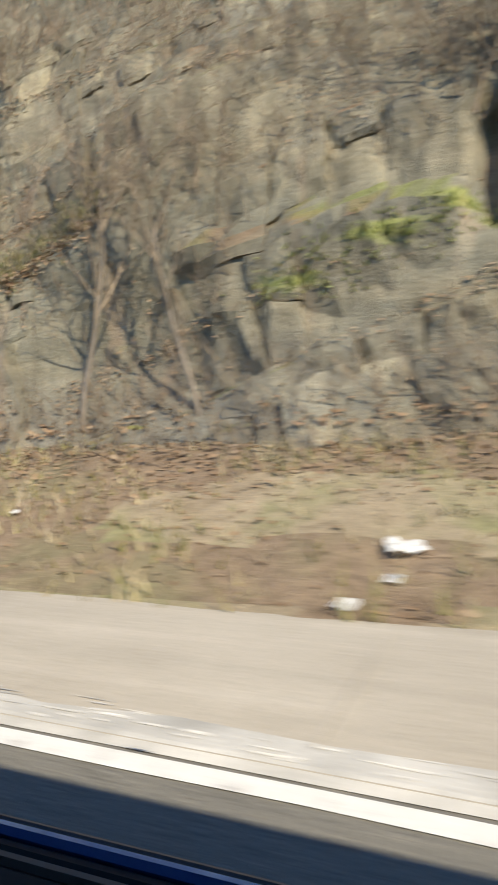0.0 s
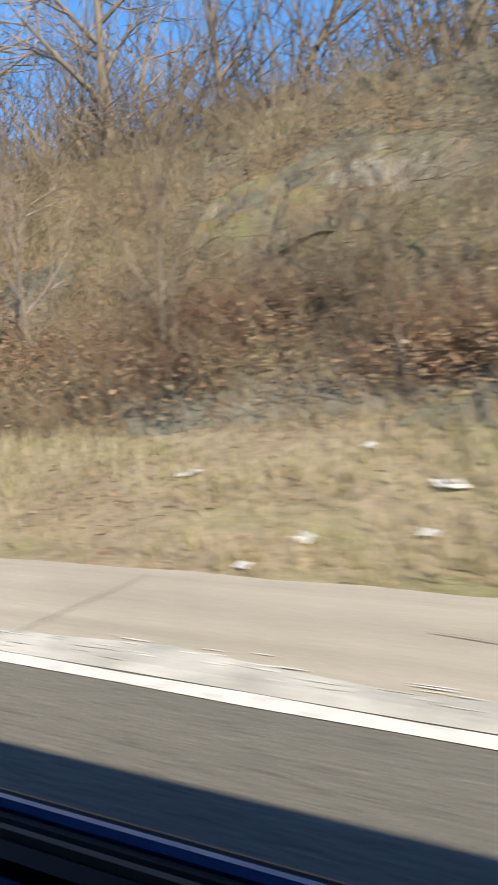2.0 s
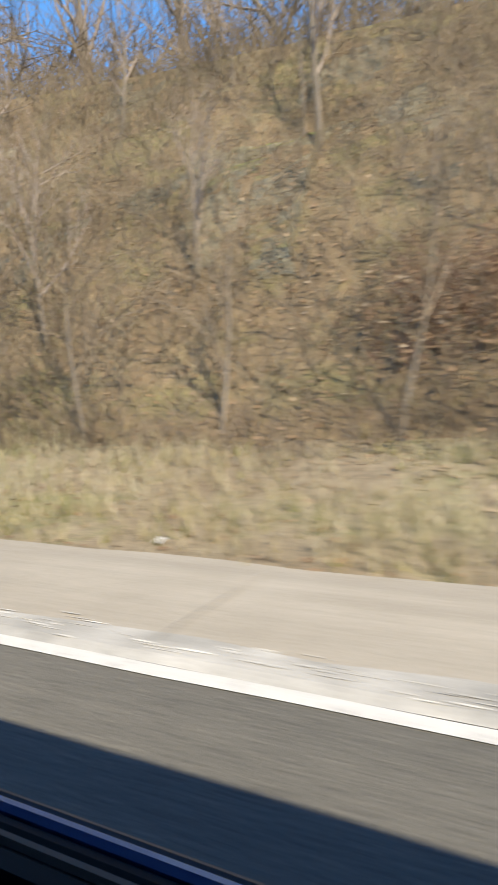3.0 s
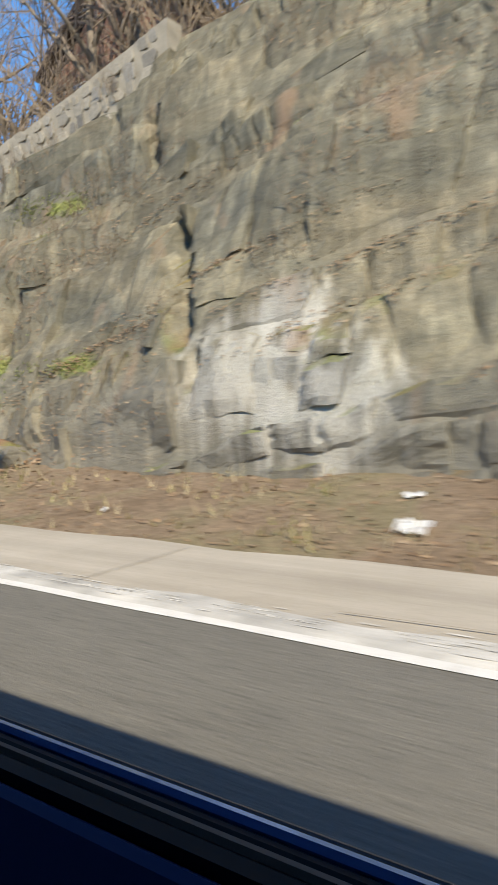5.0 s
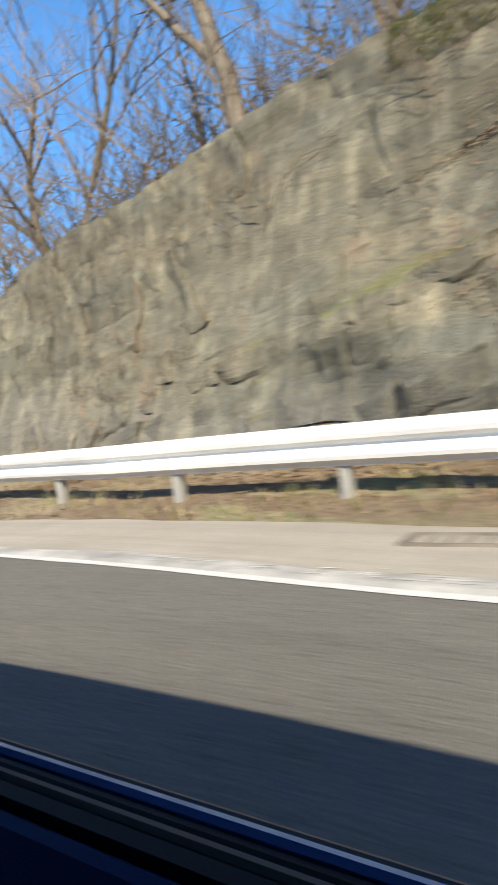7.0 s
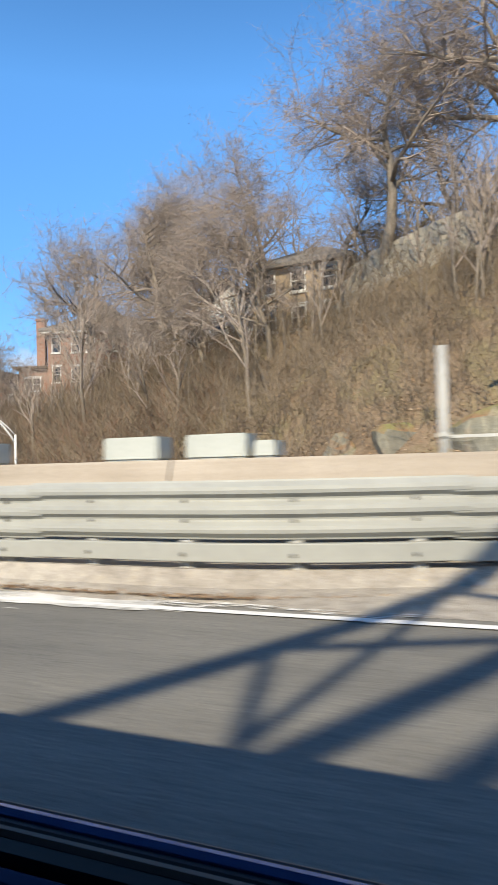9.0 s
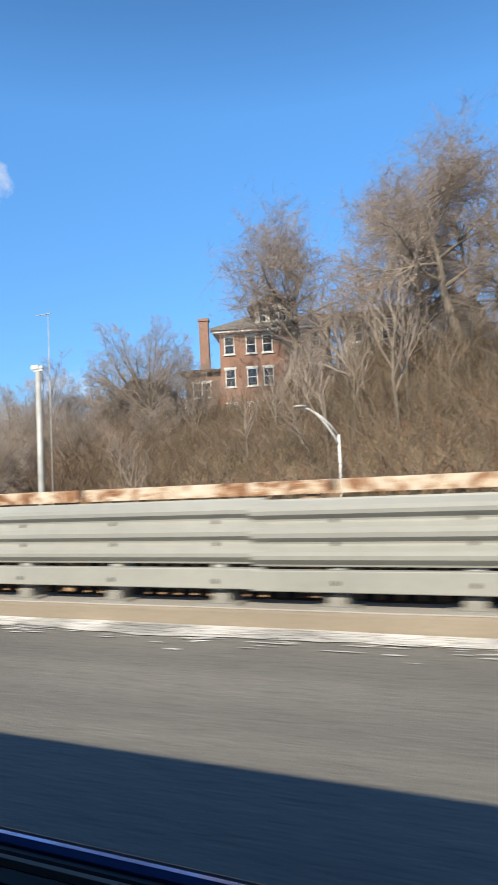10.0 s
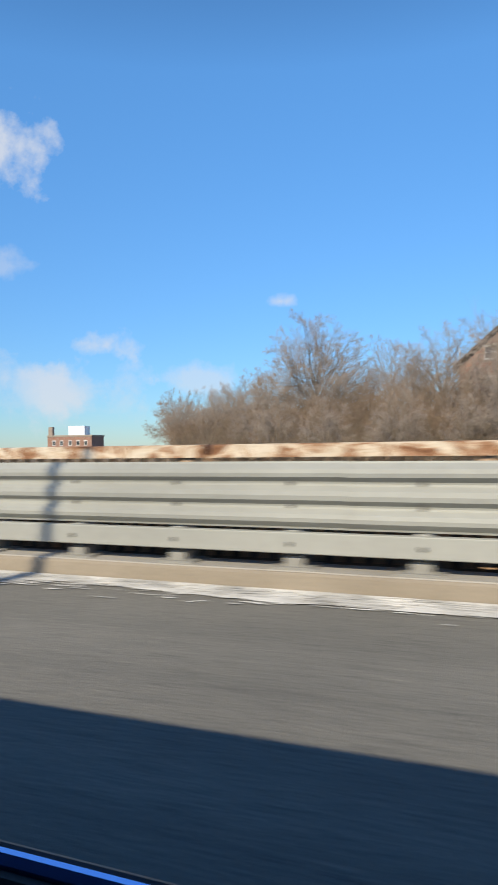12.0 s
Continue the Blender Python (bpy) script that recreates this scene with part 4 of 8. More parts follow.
def car():
    body = thing("car", pose(0, 0, 0), "dark blue car door ledge with rubber window seal and glossy trim", "car")

    def run(name, sec, material, label=""):
        return part(name, sweep(name, CAR_X, lambda x: [(car_y(x) + r, z) for r, z in sec], material, closed=True), material, body, label)

    run("door_panel", [(0.262, 0.842), (0.268, 0.846), (0.274, 0.842), (0.274, 0.05), (0.17, 0.05), (0.17, 0.55), (0.20, 0.74)], CAR_PAINT, "dark navy inner door panel")
    run("window_rubber", [(0.275, 0.80), (0.276, 0.851), (0.286, 0.853), (0.296, 0.846), (0.304, 0.852), (0.311, 0.850), (0.312, 0.80)], RUBBER, "black rubber window seal")
    run("seal_lip", [(0.290, 0.851), (0.292, 0.855), (0.296, 0.855), (0.298, 0.851)], SEAL_BROWN, "thin brown seal lip")
    run("trim", [(0.313, 0.80), (0.313, 0.851), (0.316, 0.855), (0.321, 0.854), (0.323, 0.848), (0.323, 0.80)], CAR_BLUE, "glossy trim strip coloured bright blue for its shine")
    run("outer_lip", [(0.324, 0.80), (0.324, 0.849), (0.327, 0.852), (0.331, 0.850), (0.332, 0.80)], SEAL_BROWN, "thin brown outer lip")
    run("outer_door", [(0.333, 0.05), (0.333, 0.83), (0.338, 0.83), (0.40, 0.70), (0.42, 0.45), (0.38, 0.05)], CAR_PAINT, "dark navy outer door skin")
    # Unseen roof, casting the car's shadow; lift widens the shadow on the first stretch.
    lift = lambda x: 0.10 * smooth(-150, -125, x)
    roof = [(0.12, 1.575), (0.10, 1.615), (-0.45, 1.645), (-1.02, 1.60), (-1.06, 1.56), (-0.45, 1.60)]
    part("roof", sweep("roof", CAR_X, lambda x: [(car_y(x) + r, z + lift(x)) for r, z in roof], CAR_PAINT, closed=True), CAR_PAINT, body, "dark unseen roof drawn out along the drive to cast the car's shadow")
    # Unseen far side, left solid so that the shadow stays filled.
    run("far_side", [(-1.06, 1.66), (-1.10, 1.66), (-1.42, 0.85), (-1.42, 0.05), (-1.38, 0.05), (-1.38, 0.85)], CAR_PAINT, "dark unseen far side of the car, solid to fill its shadow")


car()


# ---- painted marks on the road ----
def painted(name, corners, label, z=0.007, material=None):
    """A flat painted patch from road-coordinate corners."""
    vs = []
    for x, y in corners:
        px, py, _ = place(x, y)
        vs.append((px, py, z))
    me = mesh_of(name, vs, [tuple(range(len(vs)))], material or PAINT)
    me.calc_loop_triangles()
    return tagged(new(name, me), label, "road marking", kind="structure")


def stroke(name, x0, y0, x1, y1, w, label, z=0.011, material=None, n=6):
    d = Vector((x1 - x0, y1 - y0)).normalized()
    s = Vector((-d.y, d.x)) * (w / 2)
    verts, faces = [], []
    for i in range(n + 1):
        t = i / n
        for k in (-1, 1):
            wob = 1 + 0.12 * noise.noise(Vector((t * 9 + x0, k * 3.0, y0)))
            px, py, _ = place(x0 + (x1 - x0) * t + s.x * k * wob, y0 + (y1 - y0) * t + s.y * k * wob)
            verts.append((px, py, z))
    for i in range(n):
        faces.append((2 * i, 2 * i + 1, 2 * i + 3, 2 * i + 2))
    return tagged(new(name, mesh_of(name, verts, faces, material or PAINT)), label, "road marking", kind="structure")


for a in ((-96.6, -1.24, -94.7, -0.88, 0.10), (-96.5, -0.74, -94.6, -1.22, 0.09)):
    stroke("cross_mark", *a, "worn white stroke of a cross painted on the lane", material=WORN_PAINT, n=16)
for a in ((-109.2, -1.20, -107.2, -0.78, 0.09), (-109.0, -1.38, -107.25, -1.10, 0.10), (-108.8, -1.56, -107.5, -1.40, 0.08), (-107.6, -0.64, -107.2, -0.60, 0.07)):
    stroke("lane_stripe", *a, "worn white stripe painted across the lane", material=WORN_PAINT, n=16)
stroke("orange_mark", -33.4, 0.06, -32.9, 0.10, 0.09, "orange utility paint mark beside the edge line", 0.03, simple("orange_paint", (0.72, 0.22, 0.06), 0.7))

# the gore of the slip road
stroke("gore_line", -139.0, 1.62, -157.0, 1.55, 0.17, "thick white gore line painted on asphalt", n=40)
stroke("gore_line", -141.5, 1.75, -148.4, 4.15, 0.18, "thick white gore line painted on asphalt", n=20)
stroke("gore_line", -148.4, 4.15, -151.5, 5.0, 0.16, "thick white gore line painted on asphalt", n=10)
stroke("gore_line", -143.0, 1.70, -146.4, 1.70, 0.20, "thick white gore line painted on asphalt", n=10)
stroke("chevron_line", -150.4, 1.66, -147.9, 2.62, 0.15, "white chevron bar inside the painted gore")
stroke("chevron_line", -151.6, 3.0, -149.6, 3.95, 0.15, "white chevron bar inside the painted gore")
stroke("chevron_line", -153.4, 1.66, -150.8, 2.95, 0.13, "white chevron bar inside the painted gore")
stroke("edge_line", -157.0, 1.55, -166.0, 1.44, 0.10, "thin white edge line painted on asphalt", n=40)
strip("ramp_edge_line", steps(-136, -152, 0.5), lambda x: road_edge(x) - 0.45, lambda x: road_edge(x) - 0.30, 0.006, PAINT, "white edge line along the slip road", "road marking")
GORE = simple("gore_concrete", (0.40, 0.385, 0.35), 0.9, 0, 0.2, 0.16, 4.0)
gx = steps(-142.0, -157.0, 0.5)
strip("gore_surface", gx, lambda x: 1.66, lambda x: 1.68 + max(0.0, min((-142 - x) * 0.36, 2.9 if x > -150 else 2.9 - (-150 - x) * 0.35)), 0.004, GORE, "pale worn concrete surface inside the painted gore", "pavement")
CRACK_SEAL = simple("crack_dust", (0.34, 0.33, 0.31), 0.9)
for a in ((-150.2, 0.55, -146.0, 0.05, 0.03), (-151.0, 0.62, -150.2, 0.55, 0.025)):
    stroke("crack", *a, "pale dusty crack across the asphalt", material=CRACK_SEAL, n=24)

# shoulder details: dark grates and cracks
IRON = simple("dark_iron", (0.10, 0.095, 0.09), 0.7, 0.4, 0.4, 0.3, 10.0)


DUSTY_IRON = simple("dusty_iron", (0.27, 0.24, 0.20), 0.8, 0.1, 0.3, 0.25, 10.0)


def grate(x0, x1, y0, y1):
    m = road_pose((x0 + x1) / 2, (y0 + y1) / 2, 0.03)
    g = thing("drain_grate", m, "dark iron drain grate set in the concrete shoulder", "drain", "drain grates")
    hx, hy = abs(x1 - x0) / 2, (y1 - y0) / 2
    fr = bmesh.new()
    box(fr, -hx, hx, -hy, -hy + 0.03, -0.03, 0.012)
    box(fr, -hx, hx, hy - 0.03, hy, -0.03, 0.012)
    box(fr, -hx, -hx + 0.03, -hy + 0.03, hy - 0.03, -0.03, 0.012)
    box(fr, hx - 0.03, hx, -hy + 0.03, hy - 0.03, -0.03, 0.012)
    part("frame", fr, DUSTY_IRON, g)
    for i in range(9):
        x = -hx + 0.06 + (2 * hx - 0.12) * i / 8
        part("bar", boxed(x - 0.018, x + 0.018, -hy + 0.03, hy - 0.03, -0.03, 0.008), DUSTY_IRON, g)


for a in ((-46.9, -46.0, 0.92, 1.30), (-110.7, -109.7, 1.10, 1.45), (-8.9 - 8.3, -16.4, 1.05, 1.4), (-124.2, -123.0, 1.35, 1.7)):
    grate(*a)
JOINT, CRACK = simple("joint_dust", (0.52, 0.475, 0.40), 0.95), simple("crack_dirt", (0.36, 0.31, 0.245), 0.95)
for i in range(38):
    x = 6 - i * 3.35
    stroke("slab_joint", x, road_edge(x) + 0.12, x - 0.02, road_edge(x) + 1.35, 0.014, "dusty joint between shoulder slabs", 0.034, JOINT, 4)
rng = random.Random(4)
for i in range(7):
    x = rng.uniform(2, -116)
    y = rng.uniform(0.3, 1.0)
    stroke("crack", x, y, x - rng.uniform(0.5, 1.2), y + rng.uniform(-0.15, 0.2), 0.012, "dark crack along the concrete shoulder", 0.033, CRACK, 14)


# ---- roadside things of the first stretch ----
def warning_sign():
    s = thing("warning_sign", road_pose(-45.1, 4.0, 0.35, 0, 0, 2), "yellow diamond warning sign on two grey steel posts", "road sign")
    bm = bmesh.new()
    c, hd = 2.72, 0.92
    pts = []
    for k in range(4):
        a = k * math.pi / 2
        for da in (-0.07, 0.07):
            pts.append((hd * 0.985 * math.cos(a + da), c + hd * 0.985 * math.sin(a + da)))
    front = [bm.verts.new((0.012, y, z)) for y, z in pts]
    back = [bm.verts.new((-0.012, y, z)) for y, z in pts]
    bm.faces.new(front)
    bm.faces.new(back[::-1])
    for k in range(len(pts)):
        bm.faces.new((front[k], back[k], back[(k + 1) % len(pts)], front[(k + 1) % len(pts)]))
    plate = part("plate", bm, SIGN_YELLOW, s, "yellow reflective diamond plate")
    for sgn in (-1, 1):
        # the dark border and symbol, as plain bars
        part("border_bar", boxed(0.0125, 0.0165, -0.62, 0.62, -0.012, 0.012, m=Matrix.Translation((0, sgn * 0.415, c + 0.415)) @ Matrix.Rotation(sgn * -math.pi / 4, 4, "X")), SIGN_BLACK, plate, "thin black border bar")
        part("border_bar", boxed(0.0125, 0.0165, -0.62, 0.62, -0.012, 0.012, m=Matrix.Translation((0, sgn * 0.415, c - 0.415)) @ Matrix.Rotation(sgn * math.pi / 4, 4, "X")), SIGN_BLACK, plate, "thin black border bar")
    part("symbol", boxed(0.0125, 0.0165, -0.09, 0.09, c - 0.45, c + 0.42), SIGN_BLACK, plate, "dark symbol bar")
    for y in (-0.42, 0.42):
        bm = bmesh.new()
        box(bm, -0.06, -0.016, y - 0.03, y + 0.03, -0.5, 3.1, 0.006)
        part("post", bm, GALV_POST, s, "grey steel post")
        part("bolt", boxed(0.0125, 0.024, y - 0.012, y + 0.012, 2.7, 2.724), IRON, s)


warning_sign()


def marker_post(x, y, z, h, lean):
    s = thing("marker_post", road_pose(x, y, z, lean, lean * 0.5), "faded red plastic marker post stuck in the verge", "marker post", "marker posts")
    bm = bmesh.new()
    tube(bm, [(0, 0, -0.2), (0, 0, h * 0.6), (0.01, 0, h)], [0.027, 0.026, 0.022], 10)
    part("tube", bm, RED_MARK, s)
    bm = bmesh.new()
    lathe(bm, [(0.075, -0.02), (0.075, 0.03), (0.035, 0.06)], 14)
    part("base", bm, RED_MARK, s)


marker_post(-18.0, 2.1, 0.10, 0.75, 3)
marker_post(-58.8, 2.0, 0.12, 0.5, -4)
marker_post(-103.0, 1.9, 0.1, 0.65, 2)


def bank_z(x, y):
    fy, fz, e = interp(x, FOOT_Y), interp(x, FOOT_Z), road_edge(x) + 1.4
    fy = max(fy, e + 1.2)
    u = min(max((y - e) / (fy + 0.9 - e), 0), 1.3)
    return (fz + 0.25) * u ** 1.25 + 0.05 * noise.noise(Vector((x * 1.1, y * 1.1, 1))) + 0.035 * noise.noise(Vector((x * 4, y * 4, 5))) * min(1, u * 6)


def litter(x, y, w, h, seed, name="paper_litter", label="scrap of crumpled white paper lying on the verge", material=None):
    """A crumpled scrap: a small folded sheet with some thickness."""
    r = random.Random(seed)
    n = 5
    bm = bmesh.new()
    grid = [[bm.verts.new(((i / (n - 1) - 0.5) * w * r.uniform(0.85, 1.1), (k / (n - 1) - 0.5) * w * 0.7 * r.uniform(0.8, 1.1), h * (0.3 + r.random() * 0.9))) for k in range(n)] for i in range(n)]
    for i in range(n - 1):
        for k in range(n - 1):
            bm.faces.new((grid[i][k], grid[i + 1][k], grid[i + 1][k + 1], grid[i][k + 1]))
    bmesh.ops.solidify(bm, geom=bm.faces[:], thickness=0.008)
    me = bpy.data.meshes.new(name)
    bm.to_mesh(me)
    bm.free()
    me.materials.append(material or LITTER_WHITE)
    ob = new(name, me)
    ob.matrix_world = road_pose(x, y, bank_z(x, y) + 0.02, 20 + r.uniform(-6, 6), r.uniform(-6, 6), r.uniform(-30, 30))
    return tagged(ob, label, "litter", "litter on the verge")


# scraps of litter: x, y, width, height
LITTER_FIRST = (
    (-0.82, 2.42, 0.26, 0.16), (-1.02, 1.69, 0.16, 0.05), (-0.84, 2.08, 0.12, 0.02), (-4.52, 2.84, 0.12, 0.02), (-11.67, 1.55, 0.3, 0.06), (-11.14, 2.11, 0.13, 0.06),
    (-5.05, 2.21, 0.26, 0.18), (-20.38, 1.88, 0.13, 0.03), (-29.5, 2.17, 0.15, 0.05), (-29.7, 1.81, 0.12, 0.05), (-28.35, 2.07, 0.12, 0.05), (-28.11, 1.93, 0.14, 0.05),
    (-27.86, 1.76, 0.2, 0.03), (-27.48, 1.66, 0.18, 0.04), (-27.02, 1.94, 0.15, 0.04), (-36.73, 4, 0.16, 0.05), (-35.85, 3.15, 0.26, 0.08), (-36.71, 2.16, 0.16, 0.08),
    (-35.88, 2.39, 0.16, 0.05), (-38.44, 3.42, 0.28, 0.03), (-36.98, 1.7, 0.12, 0.03),
)
LITTER_LATER = (
    (-48.59, 4.16, 0.22, 0.16), (-45.73, 2.41, 0.14, 0.05), (-44.67, 2.53, 0.16, 0.06), (-49.32, 2.97, 0.34, 0.06), (-49.25, 3.3, 0.2, 0.05), (-55.44, 1.85, 0.1, 0.04),
    (-63.5, 4.2, 0.2, 0.14), (-73, 2.4, 0.2, 0.1), (-80, 2.8, 0.16, 0.07), (-89.5, 2.34, 0.3, 0.2), (-89.91, 3.43, 0.2, 0.05), (-88.49, 2.35, 0.16, 0.07),
    (-86.53, 4.07, 0.16, 0.04), (-93.22, 2.38, 0.1, 0.1), (-98.32, 1.79, 0.12, 0.1), (-98.15, 2.5, 0.12, 0.06), (-108.79, 3.28, 0.2, 0.14), (-108.7, 2.21, 0.18, 0.04),
    (-107.68, 1.95, 0.16, 0.04), (-117.53, 2.28, 0.3, 0.06), (-120.89, 2.1, 0.2, 0.04),
)
for i, (x, y, w, h) in enumerate(LITTER_FIRST + LITTER_LATER):
    litter(x, y, w, 0.015 + h * 0.28, i)
litter(-49.2, 3.3, 0.5, 0.16, 91, "rag", "crumpled grey-blue rag lying on the verge", simple("grey_rag", (0.24, 0.23, 0.25), 0.9))
litter(-29.7, 1.85, 0.14, 0.08, 92, "red_scrap", "scrap of faded red plastic on the verge", RED_MARK)


def boulder(x, y, r, seed, flat=0.7, z=None, label="angular grey boulder fallen at the foot of the rock"):
    rr = random.Random(seed)
    bm = bmesh.new()
    bmesh.ops.create_icosphere(bm, subdivisions=3, radius=1)
    o = Vector((rr.random() * 9, rr.random() * 9, rr.random() * 9))
    planes = [Vector((rr.uniform(-1, 1), rr.uniform(-1, 1), rr.uniform(-0.6, 1))).normalized() for _ in range(9)]
    for v in bm.verts:
        for p in planes:
            d = v.co.dot(p) - 0.72
            if d > 0:
                v.co -= p * d
        v.co *= r * (1 + 0.12 * noise.noise(v.co * 2 + o))
        v.co.z *= flat
    me = bpy.data.meshes.new("boulder")
    bm.to_mesh(me)
    bm.free()
    me.materials.append(ROCK)
    ob = new("boulder", me)
    ob.matrix_world = road_pose(x, y, (bank_z(x, y) if z is None else z) + r * flat * 0.25, 0, 0, rr.uniform(0, 360))
    tagged(ob, label, "boulder", "boulders")


for i, (x, y, r) in enumerate([(-4.9, 4.9, 0.3), (-10.2, 4.5, 0.5), (-13.6, 4.4, 0.3), (-21.6, 4.5, 0.6), (-24.6, 4.5, 0.45), (-27.3, 4.6, 0.5), (-86.0, 4.2, 0.4), (-88.2, 4.3, 0.5), (-97.8, 4.3, 0.55), (-99.6, 4.1, 0.35), (-100.9, 4.1, 0.5), (-103.6, 3.9, 0.3), (-102.2, 3.4, 0.22), (-112.0, 4.0, 0.4), (-119.0, 3.7, 0.3)]):
    boulder(x, y, r, i)


for i, (x, y, r) in enumerate([(-157.6, 17.6, 1.5), (-155.3, 16.9, 1.7), (-160.2, 18.6, 1.4), (-162.4, 19.4, 1.2)]):
    boulder(x, y, r, 60 + i, 1.0, rough_land(x, y) - 1.05 * r, "pale grey rock outcrop at the foot of the hill")


# ---- guardrail along the slip road ----
THRIE = [(0.0, 0.0), (-0.008, 0.015), (-0.075, 0.055), (-0.083, 0.085), (-0.075, 0.115), (-0.005, 0.150), (0.0, 0.165), (-0.005, 0.18), (-0.075, 0.215), (-0.083, 0.25), (-0.075, 0.285), (-0.005, 0.32), (0.0, 0.335), (-0.005, 0.35), (-0.075, 0.385), (-0.083, 0.415), (-0.075, 0.445), (-0.008, 0.485), (0.0, 0.50)]
WBEAM = THRIE[:13]
THRIE = [(a * 0.66, c) for a, c in THRIE]


def beam(name, xs, line, z0, section, material, parent, label="", thick=0.006):
    def sec(x):
        y = line(x)
        out = [(y + a, z0 + c) for a, c in section]
        return out + [(q[0] + thick, q[1]) for q in reversed(out)]
    return part(name, sweep(name, xs, sec, material, closed=True), material, parent, label)


RAMP_RAIL = [(-122.1, 2.5), (-128, 3.3), (-133, 5.0), (-137.5, 8.0), (-141, 9.7), (-144, 10.0), (-147.8, 10.0)]


def ramp_guardrail():
    s = thing("ramp_guardrail", pose(0, 0, 0), "white steel guardrail with a rounded end on the verge", "guardrail")
    line = lambda x: interp(x, RAMP_RAIL)
    beam("beam", steps(-122.35, -147.8, 0.4), line, 0.44, [(a, c * 1.25) for a, c in WBEAM], WHITE_STEEL, s)
    bm = bmesh.new()
    # the rounded end piece
    rings = []
    for i in range(9):
        a = math.pi * i / 8
        rings.append([(0.32 * math.sin(a), 0.16 - 0.16 * math.cos(a), 0.42 + z) for z in (0, 0.03, 0.42, 0.45)])
    prev = None
    for r in rings:
        vs = [bm.verts.new(p) for p in r]
        if prev:
            for k in range(3):
                bm.faces.new((prev[k], vs[k], vs[k + 1], prev[k + 1]))
        prev = vs
    bmesh.ops.solidify(bm, geom=bm.faces[:], thickness=0.012)
    e = part("end_piece", bm, WHITE_STEEL, s, "rounded white end piece")
    e.matrix_world = road_pose(-122.25, line(-122.25) - 0.1, 0)
    for i in range(13):
        x = -123.1 - i * 1.95
        p = part("post", boxed(-0.05, 0.05, 0.02, 0.16, -0.3, 0.82, 0.008), GALV_POST, s)
        p.matrix_world = road_pose(x, line(x), 0.0)


ramp_guardrail()

# ---- the barrier of the second stretch ----
RAIL_Y = 2.17


def rail_line(x):
    return RAIL_Y + (0.0 if x < -160 else 1.75 * smooth(-160, -153.6, x))


CONC_FOOT = simple("grey_foot_concrete", (0.31, 0.30, 0.27), 0.9, 0, 0.2, 0.2, 6.0)


def guardrail():
    s = thing("guardrail", pose(0, 0, 0), "three-ridged galvanised steel guardrail with a lower rub rail", "guardrail")
    n = 0
    x = -154.0
    rr = random.Random(8)
    while x > -228:
        end = x - 3.81
        dz = 0.012 * rr.uniform(-1, 1)
        beam("beam", steps(x + 0.12, end, 0.48), lambda q, d=n % 2: rail_line(q) - 0.007 * d, 0.438 + dz, THRIE, GALV, s)
        beam("rub_rail", steps(x + 0.10, end, 0.48), lambda q, d=n % 2: rail_line(q) - 0.005 * d, 0.255 + dz * 0.6, [(-0.02, 0), (-0.06, 0.004), (-0.064, 0.01), (-0.064, 0.152), (-0.06, 0.158), (-0.02, 0.162)], GALV, s)
        x, n = end, n + 1
    beam("far_beam", steps(x + 0.1, -420, 4), lambda q: RAIL_Y, 0.435, THRIE, GALV, s)
    post_me = bpy.data.meshes.new("post")
    b = bmesh.new()
    box(b, -0.055, 0.055, 0.012, 0.20, 0.05, 0.90, 0.006)
    b.to_mesh(post_me)
    b.free()
    post_me.materials.append(GALV_POST)
    foot_me = bpy.data.meshes.new("post_foot")
    b = bmesh.new()
    box(b, -0.075, 0.075, -0.02, 0.2, 0.09, 0.2, 0.015)
    box(b, -0.17, 0.17, -0.075, 0.22, 0.0, 0.122, 0.008)
    b.to_mesh(foot_me)
    b.free()
    foot_me.materials.append(CONC_FOOT)
    bolt_me = bpy.data.meshes.new("bolt")
    b = bmesh.new()
    lathe(b, [(0.019, 0.0), (0.019, 0.008), (0.012, 0.014), (0.010, 0.018)], 8)
    bmesh.ops.rotate(b, cent=(0, 0, 0), matrix=Matrix.Rotation(radians(90), 3, "X"), verts=b.verts)
    b.to_mesh(bolt_me)
    b.free()
    bolt_me.materials.append(IRON)
    for i in range(76):
        px = -154.3 - i * 0.9525
        o = new("post", post_me)
        o.parent, o.matrix_world = s, road_pose(px, rail_line(px), 0)
        if px < -173.5:
            o = new("post_foot", foot_me)
            o.parent, o.matrix_world = s, road_pose(px + rr.uniform(-0.02, 0.02), rail_line(px), 0.03)
        for z, dy in ((0.602, -0.012), (0.772, -0.012), (0.325, -0.066)):
            o = new("bolt", bolt_me)
            o.parent, o.matrix_world = s, road_pose(px, rail_line(px) + dy, z)


guardrail()

kerb_lip = ragged(0.012, 2.2, 31.0)
tagged(new("kerb", sweep("kerb", steps(-172.5, -300, 0.4) + steps(-304, -420, 4), lambda x: [(2.02, -0.05), (2.03 + kerb_lip(x), 0.11), (2.05, 0.127), (2.40, 0.13), (2.43, 0.03), (2.75, 0.02), (2.76, -0.05)], KERB)), "brown dusty concrete kerb under the guardrail", "kerb", kind="structure")
tagged(new("kerb_cap", sweep("kerb_cap", steps(-173.0, -300, 0.4), lambda x: [(2.062 + 1.4 * kerb_lip(x), 0.12), (2.068 + 1.4 * kerb_lip(x), 0.137), (2.39, 0.139), (2.40, 0.12)], concrete_mat("pale_cap", (0.40, 0.375, 0.33), (0.52, 0.495, 0.445)))), "pale worn concrete cap of the kerb under the posts", "kerb", kind="structure")
